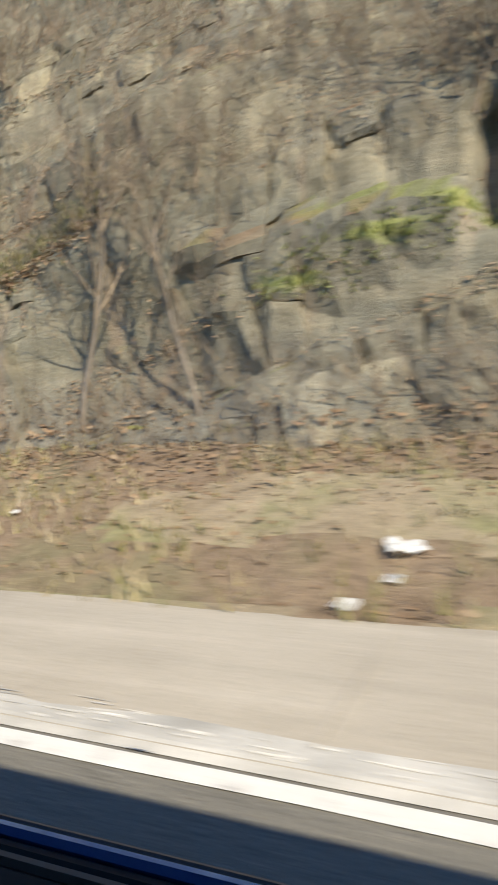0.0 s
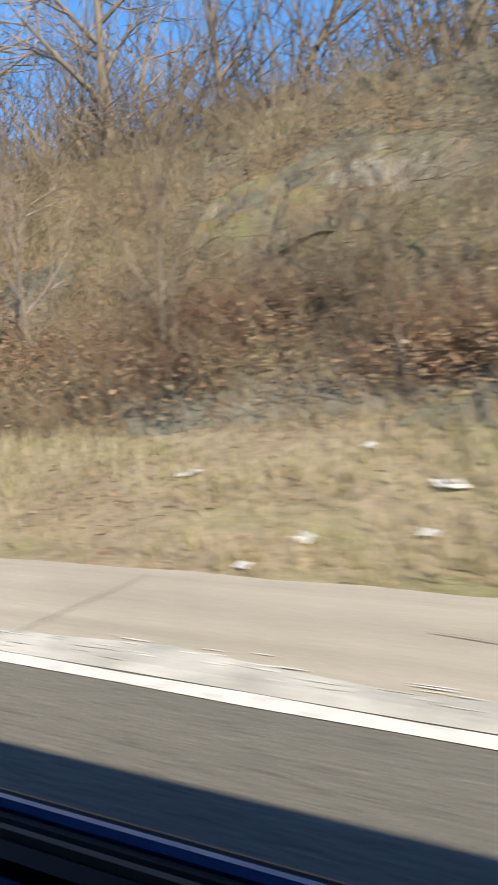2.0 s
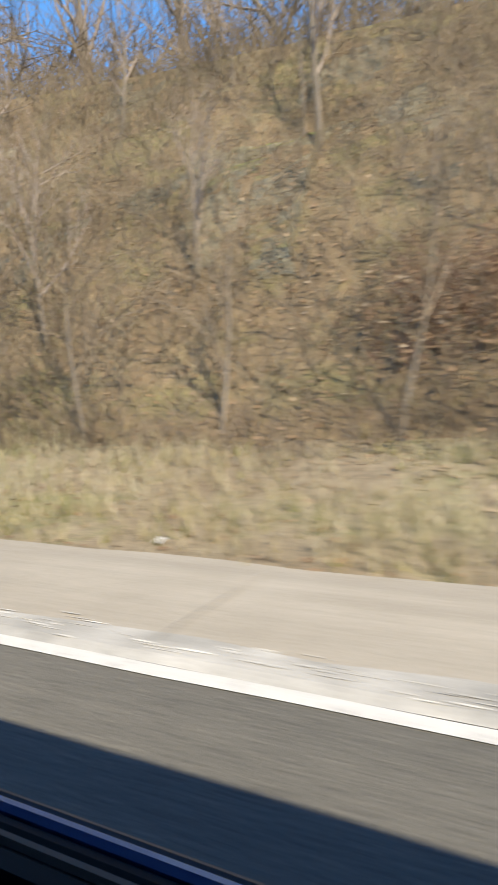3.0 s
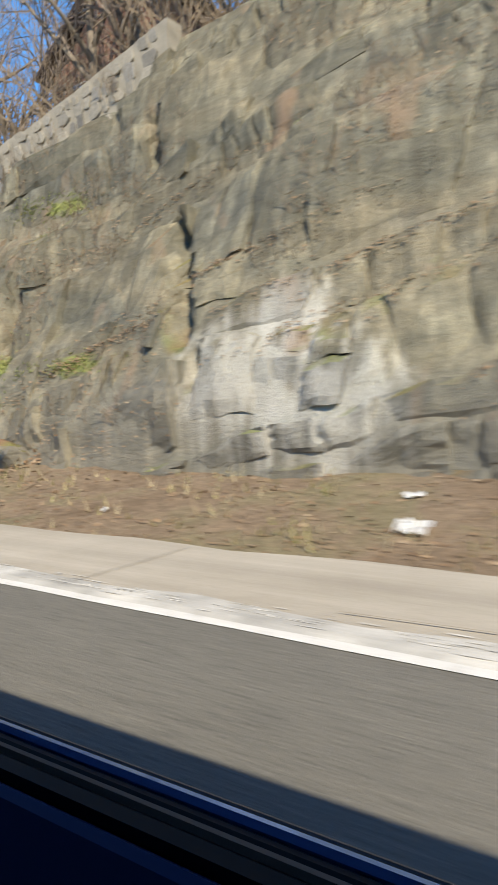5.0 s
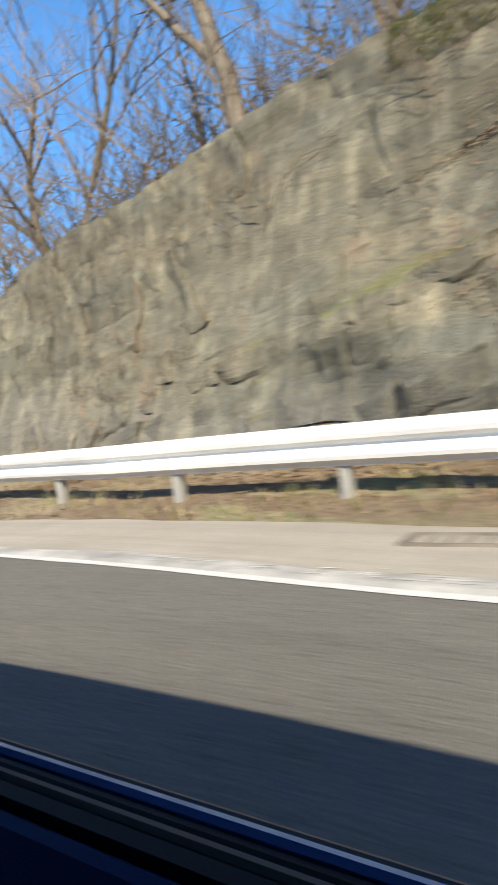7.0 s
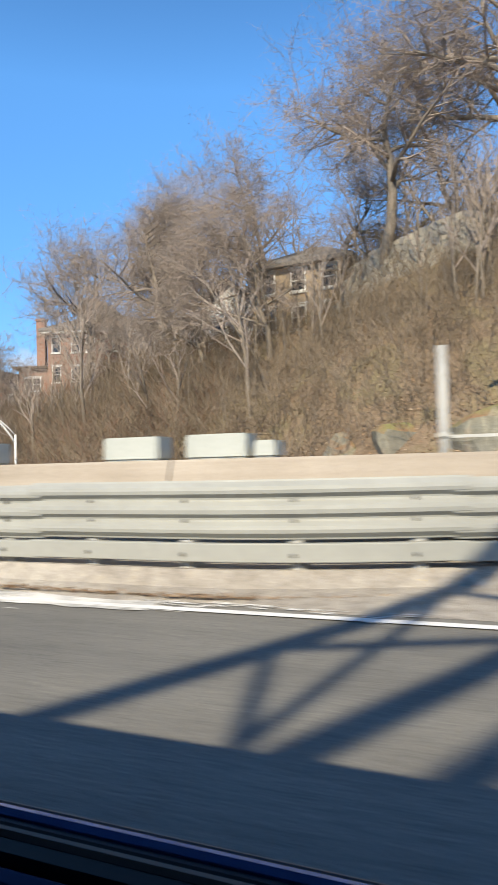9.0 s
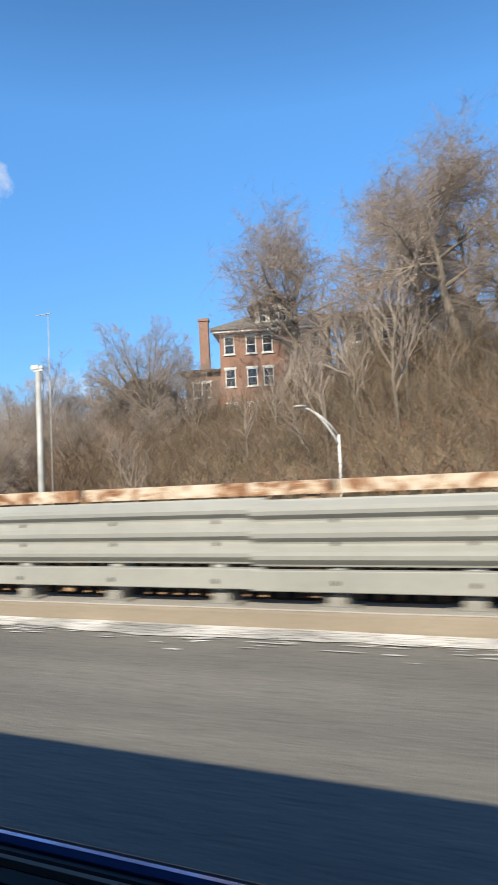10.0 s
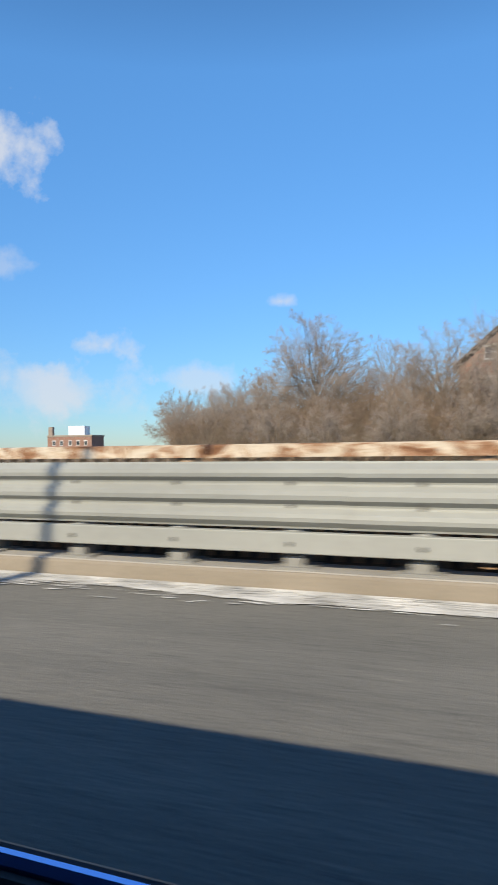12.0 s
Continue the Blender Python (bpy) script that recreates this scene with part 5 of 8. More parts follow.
def footing_section(x):
    k = 1.6 * smooth(-160, -154.5, x)
    low = 1 - 0.9 * smooth(-171, -175, x)
    return [(1.72 + 0.12 * noise.noise(Vector((x, 1, 1))), 0.003), (2.0 + k, 0.07 * low), (2.12 + k, 0.2 * low), (4.9, 0.16 * low)]


tagged(new("footing", sweep("footing", steps(-154.0, -176.0, 0.4), footing_section, soil_mat("dusty_footing", [(0.3, (0.33, 0.295, 0.25)), (0.6, (0.45, 0.41, 0.355)), (0.8, (0.52, 0.48, 0.42))], 1.5))), "dusty grey strip at the foot of the guardrail", "pavement", kind="structure")
rag3, rag4 = ragged(0.10, 0.8, 9.0), ragged(0.08, 1.6, 12.0)
SALT = simple("salt_crust", (0.70, 0.68, 0.635), 0.95, 0, 0.1, 0.42, 9.0, (0.6, 1, 1), 0.5)
strip("salt_crust", steps(-160, -300, 0.22), lambda x: 1.72 - 0.3 * smooth(-176, -168, x) + 1.2 * rag3(x), lambda x: 2.02 + rag4(x) * 0.15, 0.008, SALT, "ragged crust of white salt and grit along the kerb", "grit")
rag5, rag6 = ragged(0.14, 1.2, 21.0), ragged(0.12, 2.0, 25.0)


def flakes(name, x0, x1, count, band, z, size, label, seed):
    """Ragged flat crumbs, drawn out along the road."""
    r2 = random.Random(seed)
    verts, faces = [], []
    for _ in range(count):
        x = r2.uniform(x0, x1)
        y = band(x, r2)
        l, w = size * r2.uniform(0.4, 2.6), size * r2.uniform(0.08, 0.26)
        b = len(verts)
        n = 7
        for k in range(n):
            a = 2 * math.pi * k / n
            px, py, _ = place(x + l * math.cos(a) * r2.uniform(0.5, 1.1), y + w * math.sin(a) * r2.uniform(0.5, 1.1))
            verts.append((px, py, z + r2.random() * 0.004))
        faces.append(tuple(range(b, b + n)))
    tagged(new(name, mesh_of(name, verts, faces, SALT)), label, "grit", kind="stuff")


flakes("salt_flakes", -158, -232, 6500, lambda x, r: 1.98 - abs(r.gauss(0, 0.19)), 0.009, 0.07, "flakes of white salt and grit along the kerb", 1)
flakes("grit_flakes", 8, -126, 2600, lambda x, r: road_edge(x) + 0.12 + r.gauss(0, 0.06), 0.0226, 0.05, "flakes of white grit along the shoulder's edge", 2)

# parapet behind the rail, its blocks, the column at its head
parapet = thing("parapet", pose(0, 0, 0), "sandy concrete parapet wall standing behind the guardrail", "parapet", kind="structure")
for i in range(4):
    x0 = -157.0 - i * 3.6
    part("wall_section", sweep("wall_section", steps(x0 - 0.012, x0 - 3.588, 0.9), lambda x: [(2.95, 0.0), (2.97, 0.9), (3.05, 1.11), (3.07, 1.135), (3.43, 1.135), (3.45, 1.11), (3.5, 0.0)], PARAPET, closed=True), PARAPET, parapet)
bm = boxed(-0.16, 0.16, -0.22, 0.22, 0.0, 1.12, 0.015)
part("column", bm, PARAPET, parapet, "pale concrete end column").matrix_world = road_pose(-156.85, 3.25, 0)
bm = boxed(-1.3, 1.3, -0.2, 0.2, 0.0, 1.05, 0.015)
part("low_wall", bm, PARAPET, parapet).matrix_world = road_pose(-156.0, 4.6, 0, 0, 0, -12)
CONC_BLOCK = simple("pale_block", (0.47, 0.48, 0.43), 0.85, 0, 0.2, 0.12, 5.0)
for x, w in ((-161.1, 0.66), (-160.12, 0.66), (-163.3, 0.70), (-165.25, 0.70), (-164.2, 0.66), (-159.6, 0.22)):
    o = thing("concrete_block", road_pose(x, 3.25, 1.137, 0, 0, random.Random(int(x * 7)).uniform(-4, 4)), "pale concrete block resting on the parapet", "block", "parapet blocks")
    part("block", boxed(-w / 2, w / 2, -0.17, 0.17, 0, 0.25 if w > 0.4 else 0.17, 0.02), CONC_BLOCK, o)

# rusty rail behind the guardrail further on
rusty = thing("rusty_rail", pose(0, 0, 0), "rusty steel top rail with flaking cream paint behind the guardrail", "railing")
x = -171.5
k = 0
while x > -232:
    part("rail", sweep("rail", steps(x - 0.03, x - 2.37, 0.78), lambda q: [(2.52, 0.955), (2.52, 1.055), (2.55, 1.065), (2.68, 1.065), (2.70, 1.055), (2.70, 0.955)], RUSTY, closed=True), RUSTY, rusty)
    part("post", boxed(-0.05, 0.05, 0.0, 0.12, 0.13, 0.955, 0.006), RUSTY, rusty).matrix_world = road_pose(x - 0.2, 2.55, 0)
    x -= 2.4
picket_me = bpy.data.meshes.new("picket")
b = boxed(-0.022, 0.022, -0.022, 0.022, 0.1, 0.955)
b.to_mesh(picket_me)
b.free()
picket_me.materials.append(RUSTY)
for i in range(290):
    o = new("picket", picket_me)
    o.parent, o.matrix_world = rusty, road_pose(-172.0 - i * 0.16, 2.61, 0.02)
part("far_rail", sweep("far_rail", steps(x, -420, 4), lambda q: [(2.52, 0.955), (2.52, 1.055), (2.70, 1.065), (2.70, 0.955)], RUSTY, closed=True), RUSTY, rusty)
# Concrete coloured dark for the shade behind the rails; also on the standpipe's pedestal.
DARK_CONC = simple("dark_concrete", (0.13, 0.115, 0.10), 0.9, 0, 0.2, 0.3, 5.0)
tagged(new("backing_wall", sweep("backing_wall", steps(-171.4, -420, 2), lambda x: [(2.78, -0.1), (2.78, 0.62), (2.98, 0.62), (2.98, -4.0)], DARK_CONC)), "low concrete wall behind the railing, coloured dark for the shade there", "wall", kind="structure")


# ---- crash drums at the nose ----
def crash_drum(x, y):
    s = thing("crash_drum", road_pose(x, y, 0.0), "yellow plastic sand drum with a black lid", "crash drum", "crash drums")
    bm = bmesh.new()
    lathe(bm, [(0.40, 0.0), (0.425, 0.02), (0.435, 0.38), (0.45, 0.39), (0.45, 0.405), (0.438, 0.41), (0.452, 0.86), (0.44, 0.87)], 28)
    part("drum", bm, YELLOW, s, "yellow plastic drum")
    bm = bmesh.new()
    lathe(bm, [(0.48, 0.86), (0.485, 0.90), (0.46, 0.93), (0.30, 0.985), (0.16, 1.0), (0.15, 1.02), (0.05, 1.025)], 28)
    lid = part("lid", bm, BLACK_PLASTIC, s, "black domed lid")
    for k in range(6):
        a = k * math.pi / 3
        part("rib", boxed(0.16, 0.44, -0.018, 0.018, 0.93, 0.965, m=Matrix.Rotation(a, 4, "Z")), BLACK_PLASTIC, lid)


crash_drum(-152.75, 4.6)


def crushed_drum():
    s = thing("crushed_drum", road_pose(-153.45, 4.05, 0.0, 0, 0, 20), "crushed and torn yellow plastic sand drum", "crash drum", "crash drums")
    bm = bmesh.new()
    sides, rings = 28, []
    for j, z in enumerate((0.0, 0.12, 0.25, 0.38, 0.50, 0.60)):
        row = []
        for k in range(sides):
            a = 2 * math.pi * k / sides
            r = 0.43 * (1 + 0.13 * noise.noise(Vector((math.cos(a) * 1.6, math.sin(a) * 1.6, z * 3))))
            zz = z * (0.82 + 0.25 * math.sin(a + 0.8) + (0.35 * noise.noise(Vector((a * 2.0, 5, 0))) if j == 5 else 0))
            row.append(bm.verts.new((r * math.cos(a) * 1.12, r * math.sin(a) * 0.9, max(0, zz))))
        rings.append(row)
    for a, c in zip(rings, rings[1:]):
        for k in range(sides):
            bm.faces.new((a[k], a[(k + 1) % sides], c[(k + 1) % sides], c[k])).smooth = True
    bmesh.ops.solidify(bm, geom=bm.faces[:], thickness=0.012)
    part("drum", bm, YELLOW, s)
    bm = bmesh.new()
    lathe(bm, [(0.05, 0.0), (0.40, 0.02), (0.36, 0.30), (0.15, 0.42)], 20)
    part("sand", bm, SHOULDER, s, "grey sand filling")
    for i, (a, x, y) in enumerate(((0.5, -0.35, -0.1), (1.4, -0.1, 0.3), (2.2, -0.45, 0.15))):
        part("shard", boxed(-0.14, 0.14, -0.006, 0.006, 0, 0.22, m=Matrix.Translation((x, y, 0.48)) @ Matrix.Rotation(a, 4, "Z") @ Matrix.Rotation(0.5 - 0.4 * i, 4, "Y")), YELLOW, s)


crushed_drum()


def sand_heap(x, y, w, h, seed):
    bm = bmesh.new()
    rr = random.Random(seed)
    bmesh.ops.create_grid(bm, x_segments=22, y_segments=16, size=1)
    for v in bm.verts:
        d = math.hypot(v.co.x, v.co.y)
        v.co = Vector((v.co.x * w, v.co.y * w * 0.7, h * max(0, 1 - d * d) * (0.8 + 0.5 * noise.noise(Vector((v.co.x * 3, v.co.y * 3, seed)))) - 0.02))
    me = bpy.data.meshes.new("sand_heap")
    bm.to_mesh(me)
    bm.free()
    me.materials.append(SHOULDER)
    ob = new("sand_heap", me)
    ob.matrix_world = road_pose(x, y, 0.01)
    tagged(ob, "heap of spilt grey sand at the barrier nose", "sand", "sand heaps", "stuff")


sand_heap(-154.7, 3.35, 0.75, 0.34, 1)
sand_heap(-156.2, 3.1, 0.5, 0.18, 2)
bm = bmesh.new()
lathe(bm, [(0.33, 0.0), (0.34, 0.03), (0.25, 0.16), (0.08, 0.20)], 24)
o = thing("drum_lid", road_pose(-155.3, 4.45, 1.05, 6, 4), "loose black drum lid lying on the wall end", "lid")
part("lid", bm, BLACK_PLASTIC, o)
# nose of the rail: its end post and buckled end of the beam
nose = thing("rail_nose", road_pose(-153.95, 3.95, 0), "weathered wooden end post at the guardrail nose", "post")
part("post", boxed(-0.07, 0.07, -0.09, 0.09, -0.05, 0.98, 0.012), BARK_PALE, nose)
part("block", boxed(-0.1, 0.1, -0.16, -0.09, 0.45, 0.92, 0.01), GALV_POST, nose)
for i, (x, w) in enumerate(((-167.1, 0.34), (-166.3, 0.5), (-165.7, 0.4), (-165.2, 0.45), (-164.5, 0.5), (-158.2, 0.26), (-156.0, 0.22))):
    rr = random.Random(40 + i)
    bm = bmesh.new()
    bmesh.ops.create_grid(bm, x_segments=6, y_segments=4, size=0.5)
    for v in bm.verts:
        v.co = Vector((v.co.x * w, v.co.y * 0.22, 0.05 + 0.09 * noise.noise(Vector((v.co.x * 4, v.co.y * 4, i * 3.0)))))
    bmesh.ops.solidify(bm, geom=bm.faces[:], thickness=0.012)
    me = bpy.data.meshes.new("plastic_shard")
    bm.to_mesh(me)
    bm.free()
    me.materials.append(YELLOW)
    ob = new("plastic_shard", me)
    ob.matrix_world = road_pose(x, 2.0 if x < -160 else 2.6, 0.06, rr.uniform(-12, 12), 0, rr.uniform(-40, 40))
    tagged(ob, "torn yellow plastic shard of a drum by the guardrail", "plastic shard", "drum shards")
o = thing("white_block", road_pose(-147.95, 2.95, 0.004, 0, 0, 10), "white rectangular block standing in the painted gore", "block")
part("block", boxed(-0.19, 0.19, -0.13, 0.13, 0.05, 0.33, 0.02), LITTER_WHITE, o)
part("base", boxed(-0.22, 0.22, -0.16, 0.16, 0, 0.05, 0.01), SHOULDER, o)
curb_x = steps(-138.5, -153.4, 0.35)
tagged(new("ramp_kerb", sweep("ramp_kerb", curb_x, lambda x: [(road_edge(x) - 0.02, -0.05), (road_edge(x), 0.16), (road_edge(x) + 0.25, 0.17), (road_edge(x) + 0.30, -0.1)], simple("brown_kerb", (0.21, 0.13, 0.085), 0.9, 0, 0.2, 0.25, 6.0))), "rust-brown kerb curving along the slip road", "kerb", kind="structure")


# ---- poles, lamps, signs, gantry ----
def street_lamp(x, y, z0, z1, arm=(-1.35, -1.35), rise=1.25, r=0.09, label="tall pale steel street lamp with a curved arm"):
    s = thing("street_lamp", road_pose(x, y, z0), label, "street lamp", "street lamps")
    h = z1 - z0
    bm = bmesh.new()
    tube(bm, [(0, 0, 0), (0, 0, h * 0.5), (0, 0, h)], [r * 1.15, r * 0.9, r * 0.65], 12)
    part("pole", bm, WHITE_STEEL, s)
    part("base", boxed(-0.2, 0.2, -0.2, 0.2, -0.1, 0.45, 0.03), GALV_POST, s)
    ax, ay = arm
    bm = bmesh.new()
    tube(bm, [(0, 0, h - 0.5)] + [(ax * t, ay * t, h - 0.5 + (rise + 0.5) * (1 - (1 - t) ** 2)) for t in (0.15, 0.3, 0.45, 0.6, 0.75, 0.9)], [0.05, 0.05, 0.048, 0.045, 0.042, 0.04, 0.035], 8)
    part("arm", bm, WHITE_STEEL, s)
    bm = bmesh.new()
    tube(bm, [(0, 0, h - 0.05)] + [(ax * t, ay * t, h - 0.05 + (rise) * (1 - (1 - t) ** 2)) for t in (0.2, 0.4, 0.6)], [0.035] * 4, 8)
    part("brace", bm, WHITE_STEEL, s)
    bm = bmesh.new()
    lathe(bm, [(0.05, -0.04), (0.15, 0.0), (0.14, 0.05), (0.04, 0.09)], 14)
    for v in bm.verts:
        v.co.x *= 2.1
    a = math.atan2(ay, ax)
    bmesh.ops.rotate(bm, cent=(0, 0, 0), matrix=Matrix.Rotation(a, 3, "Z"), verts=bm.verts)
    bmesh.ops.translate(bm, vec=(ax * 0.98, ay * 0.98, h + rise), verts=bm.verts)
    part("lamp_head", bm, GALV_POST, s)
    return s


street_lamp(-155.6, 13.7, -0.15, 6.75, r=0.075)
street_lamp(-182.4, 26.2, -3.2, 2.9)
street_lamp(-213.2, 45.0, 3.0, 8.2, (0.8, -0.8), 0.4, 0.07)
# lamps on the other side of the road, whose shadows fall across the lane
LAMP_A = -18.1
street_lamp(-183.15, -9.6, 0.0, 8.6, (0.4, 2.0), 0.9, 0.11)
street_lamp(-213.85, -9.6, 0.0, 8.6, (0.4, 2.0), 0.9, 0.11)
street_lamp(LAMP_A, -7.8, 0.0, 9.6, (-0.1, 3.0), 0.9, 0.09)
street_lamp(LAMP_A - 69.3, -7.8, 0.0, 9.6, (-0.1, 3.0), 0.9, 0.09)

s = thing("camera_pole", road_pose(-195.5, 21.8, -3.6), "stout pale concrete pole with a camera box on top", "pole")
bm = bmesh.new()
tube(bm, [(0, 0, 0), (-0.02, 0, 5), (-0.03, 0, 10.2)], [0.18, 0.155, 0.12], 14)
part("pole", bm, GALV_POST, s)
part("bracket", boxed(-0.28, 0.28, -0.06, 0.06, 10.2, 10.28, 0.01), WHITE_STEEL, s)
part("camera_box", boxed(-0.36, 0.05, -0.12, 0.12, 10.28, 10.5, 0.03), WHITE_STEEL, s, "white camera box")
part("camera_box", boxed(0.10, 0.30, -0.10, 0.10, 10.28, 10.44, 0.03), WHITE_STEEL, s, "white camera box")
bm = bmesh.new()
tube(bm, [(0.2, 0.5, 0), (0.22, 0.5, 8), (0.25, 0.5, 13.0)], [0.035, 0.025, 0.018], 8)
part("mast", bm, GALV_POST, s, "thin pale mast")
part("antenna", boxed(-0.45, 0.4, 0.48, 0.52, 13.0, 13.035), GALV_POST, s)

s = thing("bare_post", road_pose(-157.95, 3.62, 0.0), "pale bare steel post with a side bracket behind the parapet", "post")
bm = bmesh.new()
tube(bm, [(0, 0, 0), (0, 0, 1.2), (0, 0, 2.17)], [0.042, 0.042, 0.042], 12)
part("tube", bm, GALV_POST, s)
part("collar", boxed(-0.06, 0.06, -0.06, 0.06, 1.28, 1.33, 0.01), GALV_POST, s)
part("bracket", boxed(0.05, 0.55, -0.015, 0.015, 1.275, 1.305), GALV_POST, s)


def text_mesh(body, size, material, name):
    cu = bpy.data.curves.new(name, "FONT")
    cu.body, cu.size, cu.align_x, cu.align_y, cu.extrude = body, size, "CENTER", "CENTER", 0.002
    tmp = bpy.data.objects.new(name, cu)
    me = bpy.data.meshes.new_from_object(tmp)
    bpy.data.objects.remove(tmp)
    bpy.data.curves.remove(cu)
    me.name = name
    me.materials.clear()
    me.materials.append(material)
    return me


FADED_INK = simple("faded_ink", (0.38, 0.16, 0.025), 0.6, 0, 0.3, 0.2)


def exit_sign():
    s = thing("exit_sign", road_pose(-167.85, 3.4, 0.0, 0, 0, -9), "orange road sign with dark lettering on a pale post", "road sign")
    bm = bmesh.new()
    tube(bm, [(-0.085, -0.05, 0), (-0.085, -0.05, 1.8), (-0.085, -0.05, 3.47)], [0.058, 0.058, 0.058], 14)
    part("post", bm, GALV_POST, s, "pale steel post")
    plate = part("plate", boxed(-0.02, 0.0, -0.42, 0.42, 1.55, 3.05, 0.008), ORANGE, s, "orange reflective plate")
    for i, word in enumerate(("RIGHT", "LANE", "EXIT", "ONLY")):
        me = text_mesh(word, 0.23, FADED_INK, "lettering")
        o = part("lettering", me, FADED_INK, plate, "faded dark lettering")
        o.matrix_local = Matrix.Translation((0.004, 0, 2.85 - i * 0.36)) @ Matrix.Rotation(radians(90), 4, "Z") @ Matrix.Rotation(radians(90), 4, "X")
    for z in (1.75, 2.85):
        part("clamp", boxed(-0.15, -0.02, -0.13, 0.03, z, z + 0.05, 0.006), GALV_POST, s)


exit_sign()


def gantry():
    s = thing("sign_gantry", pose(0, 0, 0), "grey steel lattice sign gantry spanning over the road", "gantry")
    a, c = Vector((-163.4, -21.5)), Vector((-152.0, 0.6))
    d = (c - a).normalized()
    nrm = Vector((d.y, -d.x))
    n = 13
    L = (c - a).length

    def at(t, off, z):
        p = a + d * (L * t) + nrm * off
        px, py, _ = place(p.x, p.y)
        return (px, py, z)

    for off in (-0.8, 0.8):
        for z in (6.0, 7.5):
            bm = bmesh.new()
            tube(bm, [at(t / 6, off, z) for t in range(7)], [0.10] * 7, 8)
            part("chord", bm, GALV_POST, s)
    for i in range(n):
        for off in (-0.8, 0.8):
            bm = bmesh.new()
            tube(bm, [at(i / n, off, 6.0 if i % 2 else 7.5), at((i + 1) / n, off, 7.5 if i % 2 else 6.0)], [0.05, 0.05], 6)
            part("brace", bm, GALV_POST, s)
        for z in (6.0, 7.5):
            bm = bmesh.new()
            tube(bm, [at(i / n, -0.8 if i % 2 else 0.8, z), at((i + 1) / n, 0.8 if i % 2 else -0.8, z)], [0.05, 0.05], 6)
            part("brace", bm, GALV_POST, s)
    for t in (0.0, 0.06):
        bm = bmesh.new()
        x, y, _ = at(t, 0, 0)
        tube(bm, [(x, y, -0.1), (x, y, 7.5)], [0.2, 0.16], 10)
        part("leg", bm, GALV_POST, s)
    # Unseen panels, set off the truss to drop blocky shadows on the gore.
    p = boxed(-1.3, 1.3, -0.04, 0.04, 5.4, 7.2, 0.02)
    o = part("sign_panel", p, GALV_POST, s, "large unseen grey sign panel placed for its blocky shadow")
    px, py, ang = place(-151.1, -8.2)
    o.matrix_world = pose(px, py, 0, 0, 0, math.degrees(ang) + 14)
    o = part("sign_panel", boxed(-1.4, 1.4, -0.04, 0.04, 6.9, 8.1, 0.02), GALV_POST, s, "large unseen grey sign panel placed for its blocky shadow")
    px, py, ang = place(-149.6, -7.2)
    o.matrix_world = pose(px, py, 0, 0, 0, math.degrees(ang) + 14)


gantry()


def standpipe():
    """A twin-headed standpipe on a red box, on a pedestal just behind the railing."""
    s = thing("standpipe", road_pose(-195.25, 4.35, -0.35, 0, 0, 22) @ Matrix.Scale(0.8, 4), "twin grey-green standpipe heads on a faded red box behind the railing", "standpipe")
    part("pedestal", boxed(-0.22, 0.22, -0.2, 0.2, -0.4, 1.72, 0.02), DARK_CONC, s)
    part("red_box", boxed(-0.16, 0.16, -0.22, 0.1, 1.722, 1.98, 0.025), RED_MARK, s, "faded red box")
    GG = simple("green_grey_paint", (0.28, 0.30, 0.25), 0.6)
    for x in (-0.125, 0.125):
        bm = bmesh.new()
        lathe(bm, [(0.085, 1.982), (0.09, 2.02), (0.10, 2.03), (0.108, 2.10), (0.10, 2.18), (0.075, 2.24), (0.07, 2.33), (0.10, 2.34), (0.10, 2.365)], 18)
        bmesh.ops.translate(bm, vec=(x, -0.06, 0), verts=bm.verts)
        head = part("head", bm, GG, s, "grey-green cast head")
        bm = bmesh.new()
        lathe(bm, [(0.104, 2.367), (0.108, 2.38), (0.09, 2.395)], 18)
        bmesh.ops.translate(bm, vec=(x, -0.06, 0), verts=bm.verts)
        part("cap", bm, PARAPET, head, "pale cap")
    part("stem", boxed(-0.035, 0.0, 0.08, 0.11, 1.99, 2.56, 0.008), RED_MARK, s, "thin red stem")
    for x in (-0.21, 0.18):
        part("stone_block", boxed(x - 0.11, x + 0.11, -0.30, -0.225, 1.68, 1.86, 0.03), PARAPET, s, "pale stone block")


standpipe()


# ---- expansion joint of the bridge deck ----
def expansion_joint():
    s = thing("expansion_joint", road_pose(JOINT_X, 0, 0.0, 0, 0, JOINT_TURN), "steel finger expansion joint between two pale concrete bands", "expansion joint", kind="structure")
    for x in (-0.42, 0.24):
        part("band", boxed(x, x + 0.2, -6.5, 2.0, -0.06, 0.006, 0.002), GORE, s, "pale concrete band")
    part("gap", boxed(-0.22, 0.24, -6.5, 2.0, -0.06, 0.003), IRON, s, "dark gap")
    me = bpy.data.meshes.new("finger")
    b = boxed(-0.2, 0.2, -0.03, 0.03, 0.0, 0.009)
    b.to_mesh(me)
    b.free()
    me.materials.append(GALV_POST)
    for i in range(60):
        o = new("finger", me)
        o.parent = s
        o.matrix_local = Matrix.Translation((0.01 + (0.03 if i % 2 else -0.03), -6.4 + i * 0.14, 0))


JOINT_X, JOINT_TURN = -188.1, -5
expansion_joint()


# ---- houses ----
def box_uv(me):
    """UVs in metres by each face's own direction, for coursed walls."""
    layer = me.uv_layers.new(name="UVMap") if not me.uv_layers else me.uv_layers[0]
    for p in me.polygons:
        n = p.normal
        for li in p.loop_indices:
            co = me.vertices[me.loops[li].vertex_index].co
            layer.data[li].uv = (co.y, co.z) if abs(n.x) > 0.7 else ((co.x, co.z) if abs(n.y) > 0.5 else (co.x, co.y))


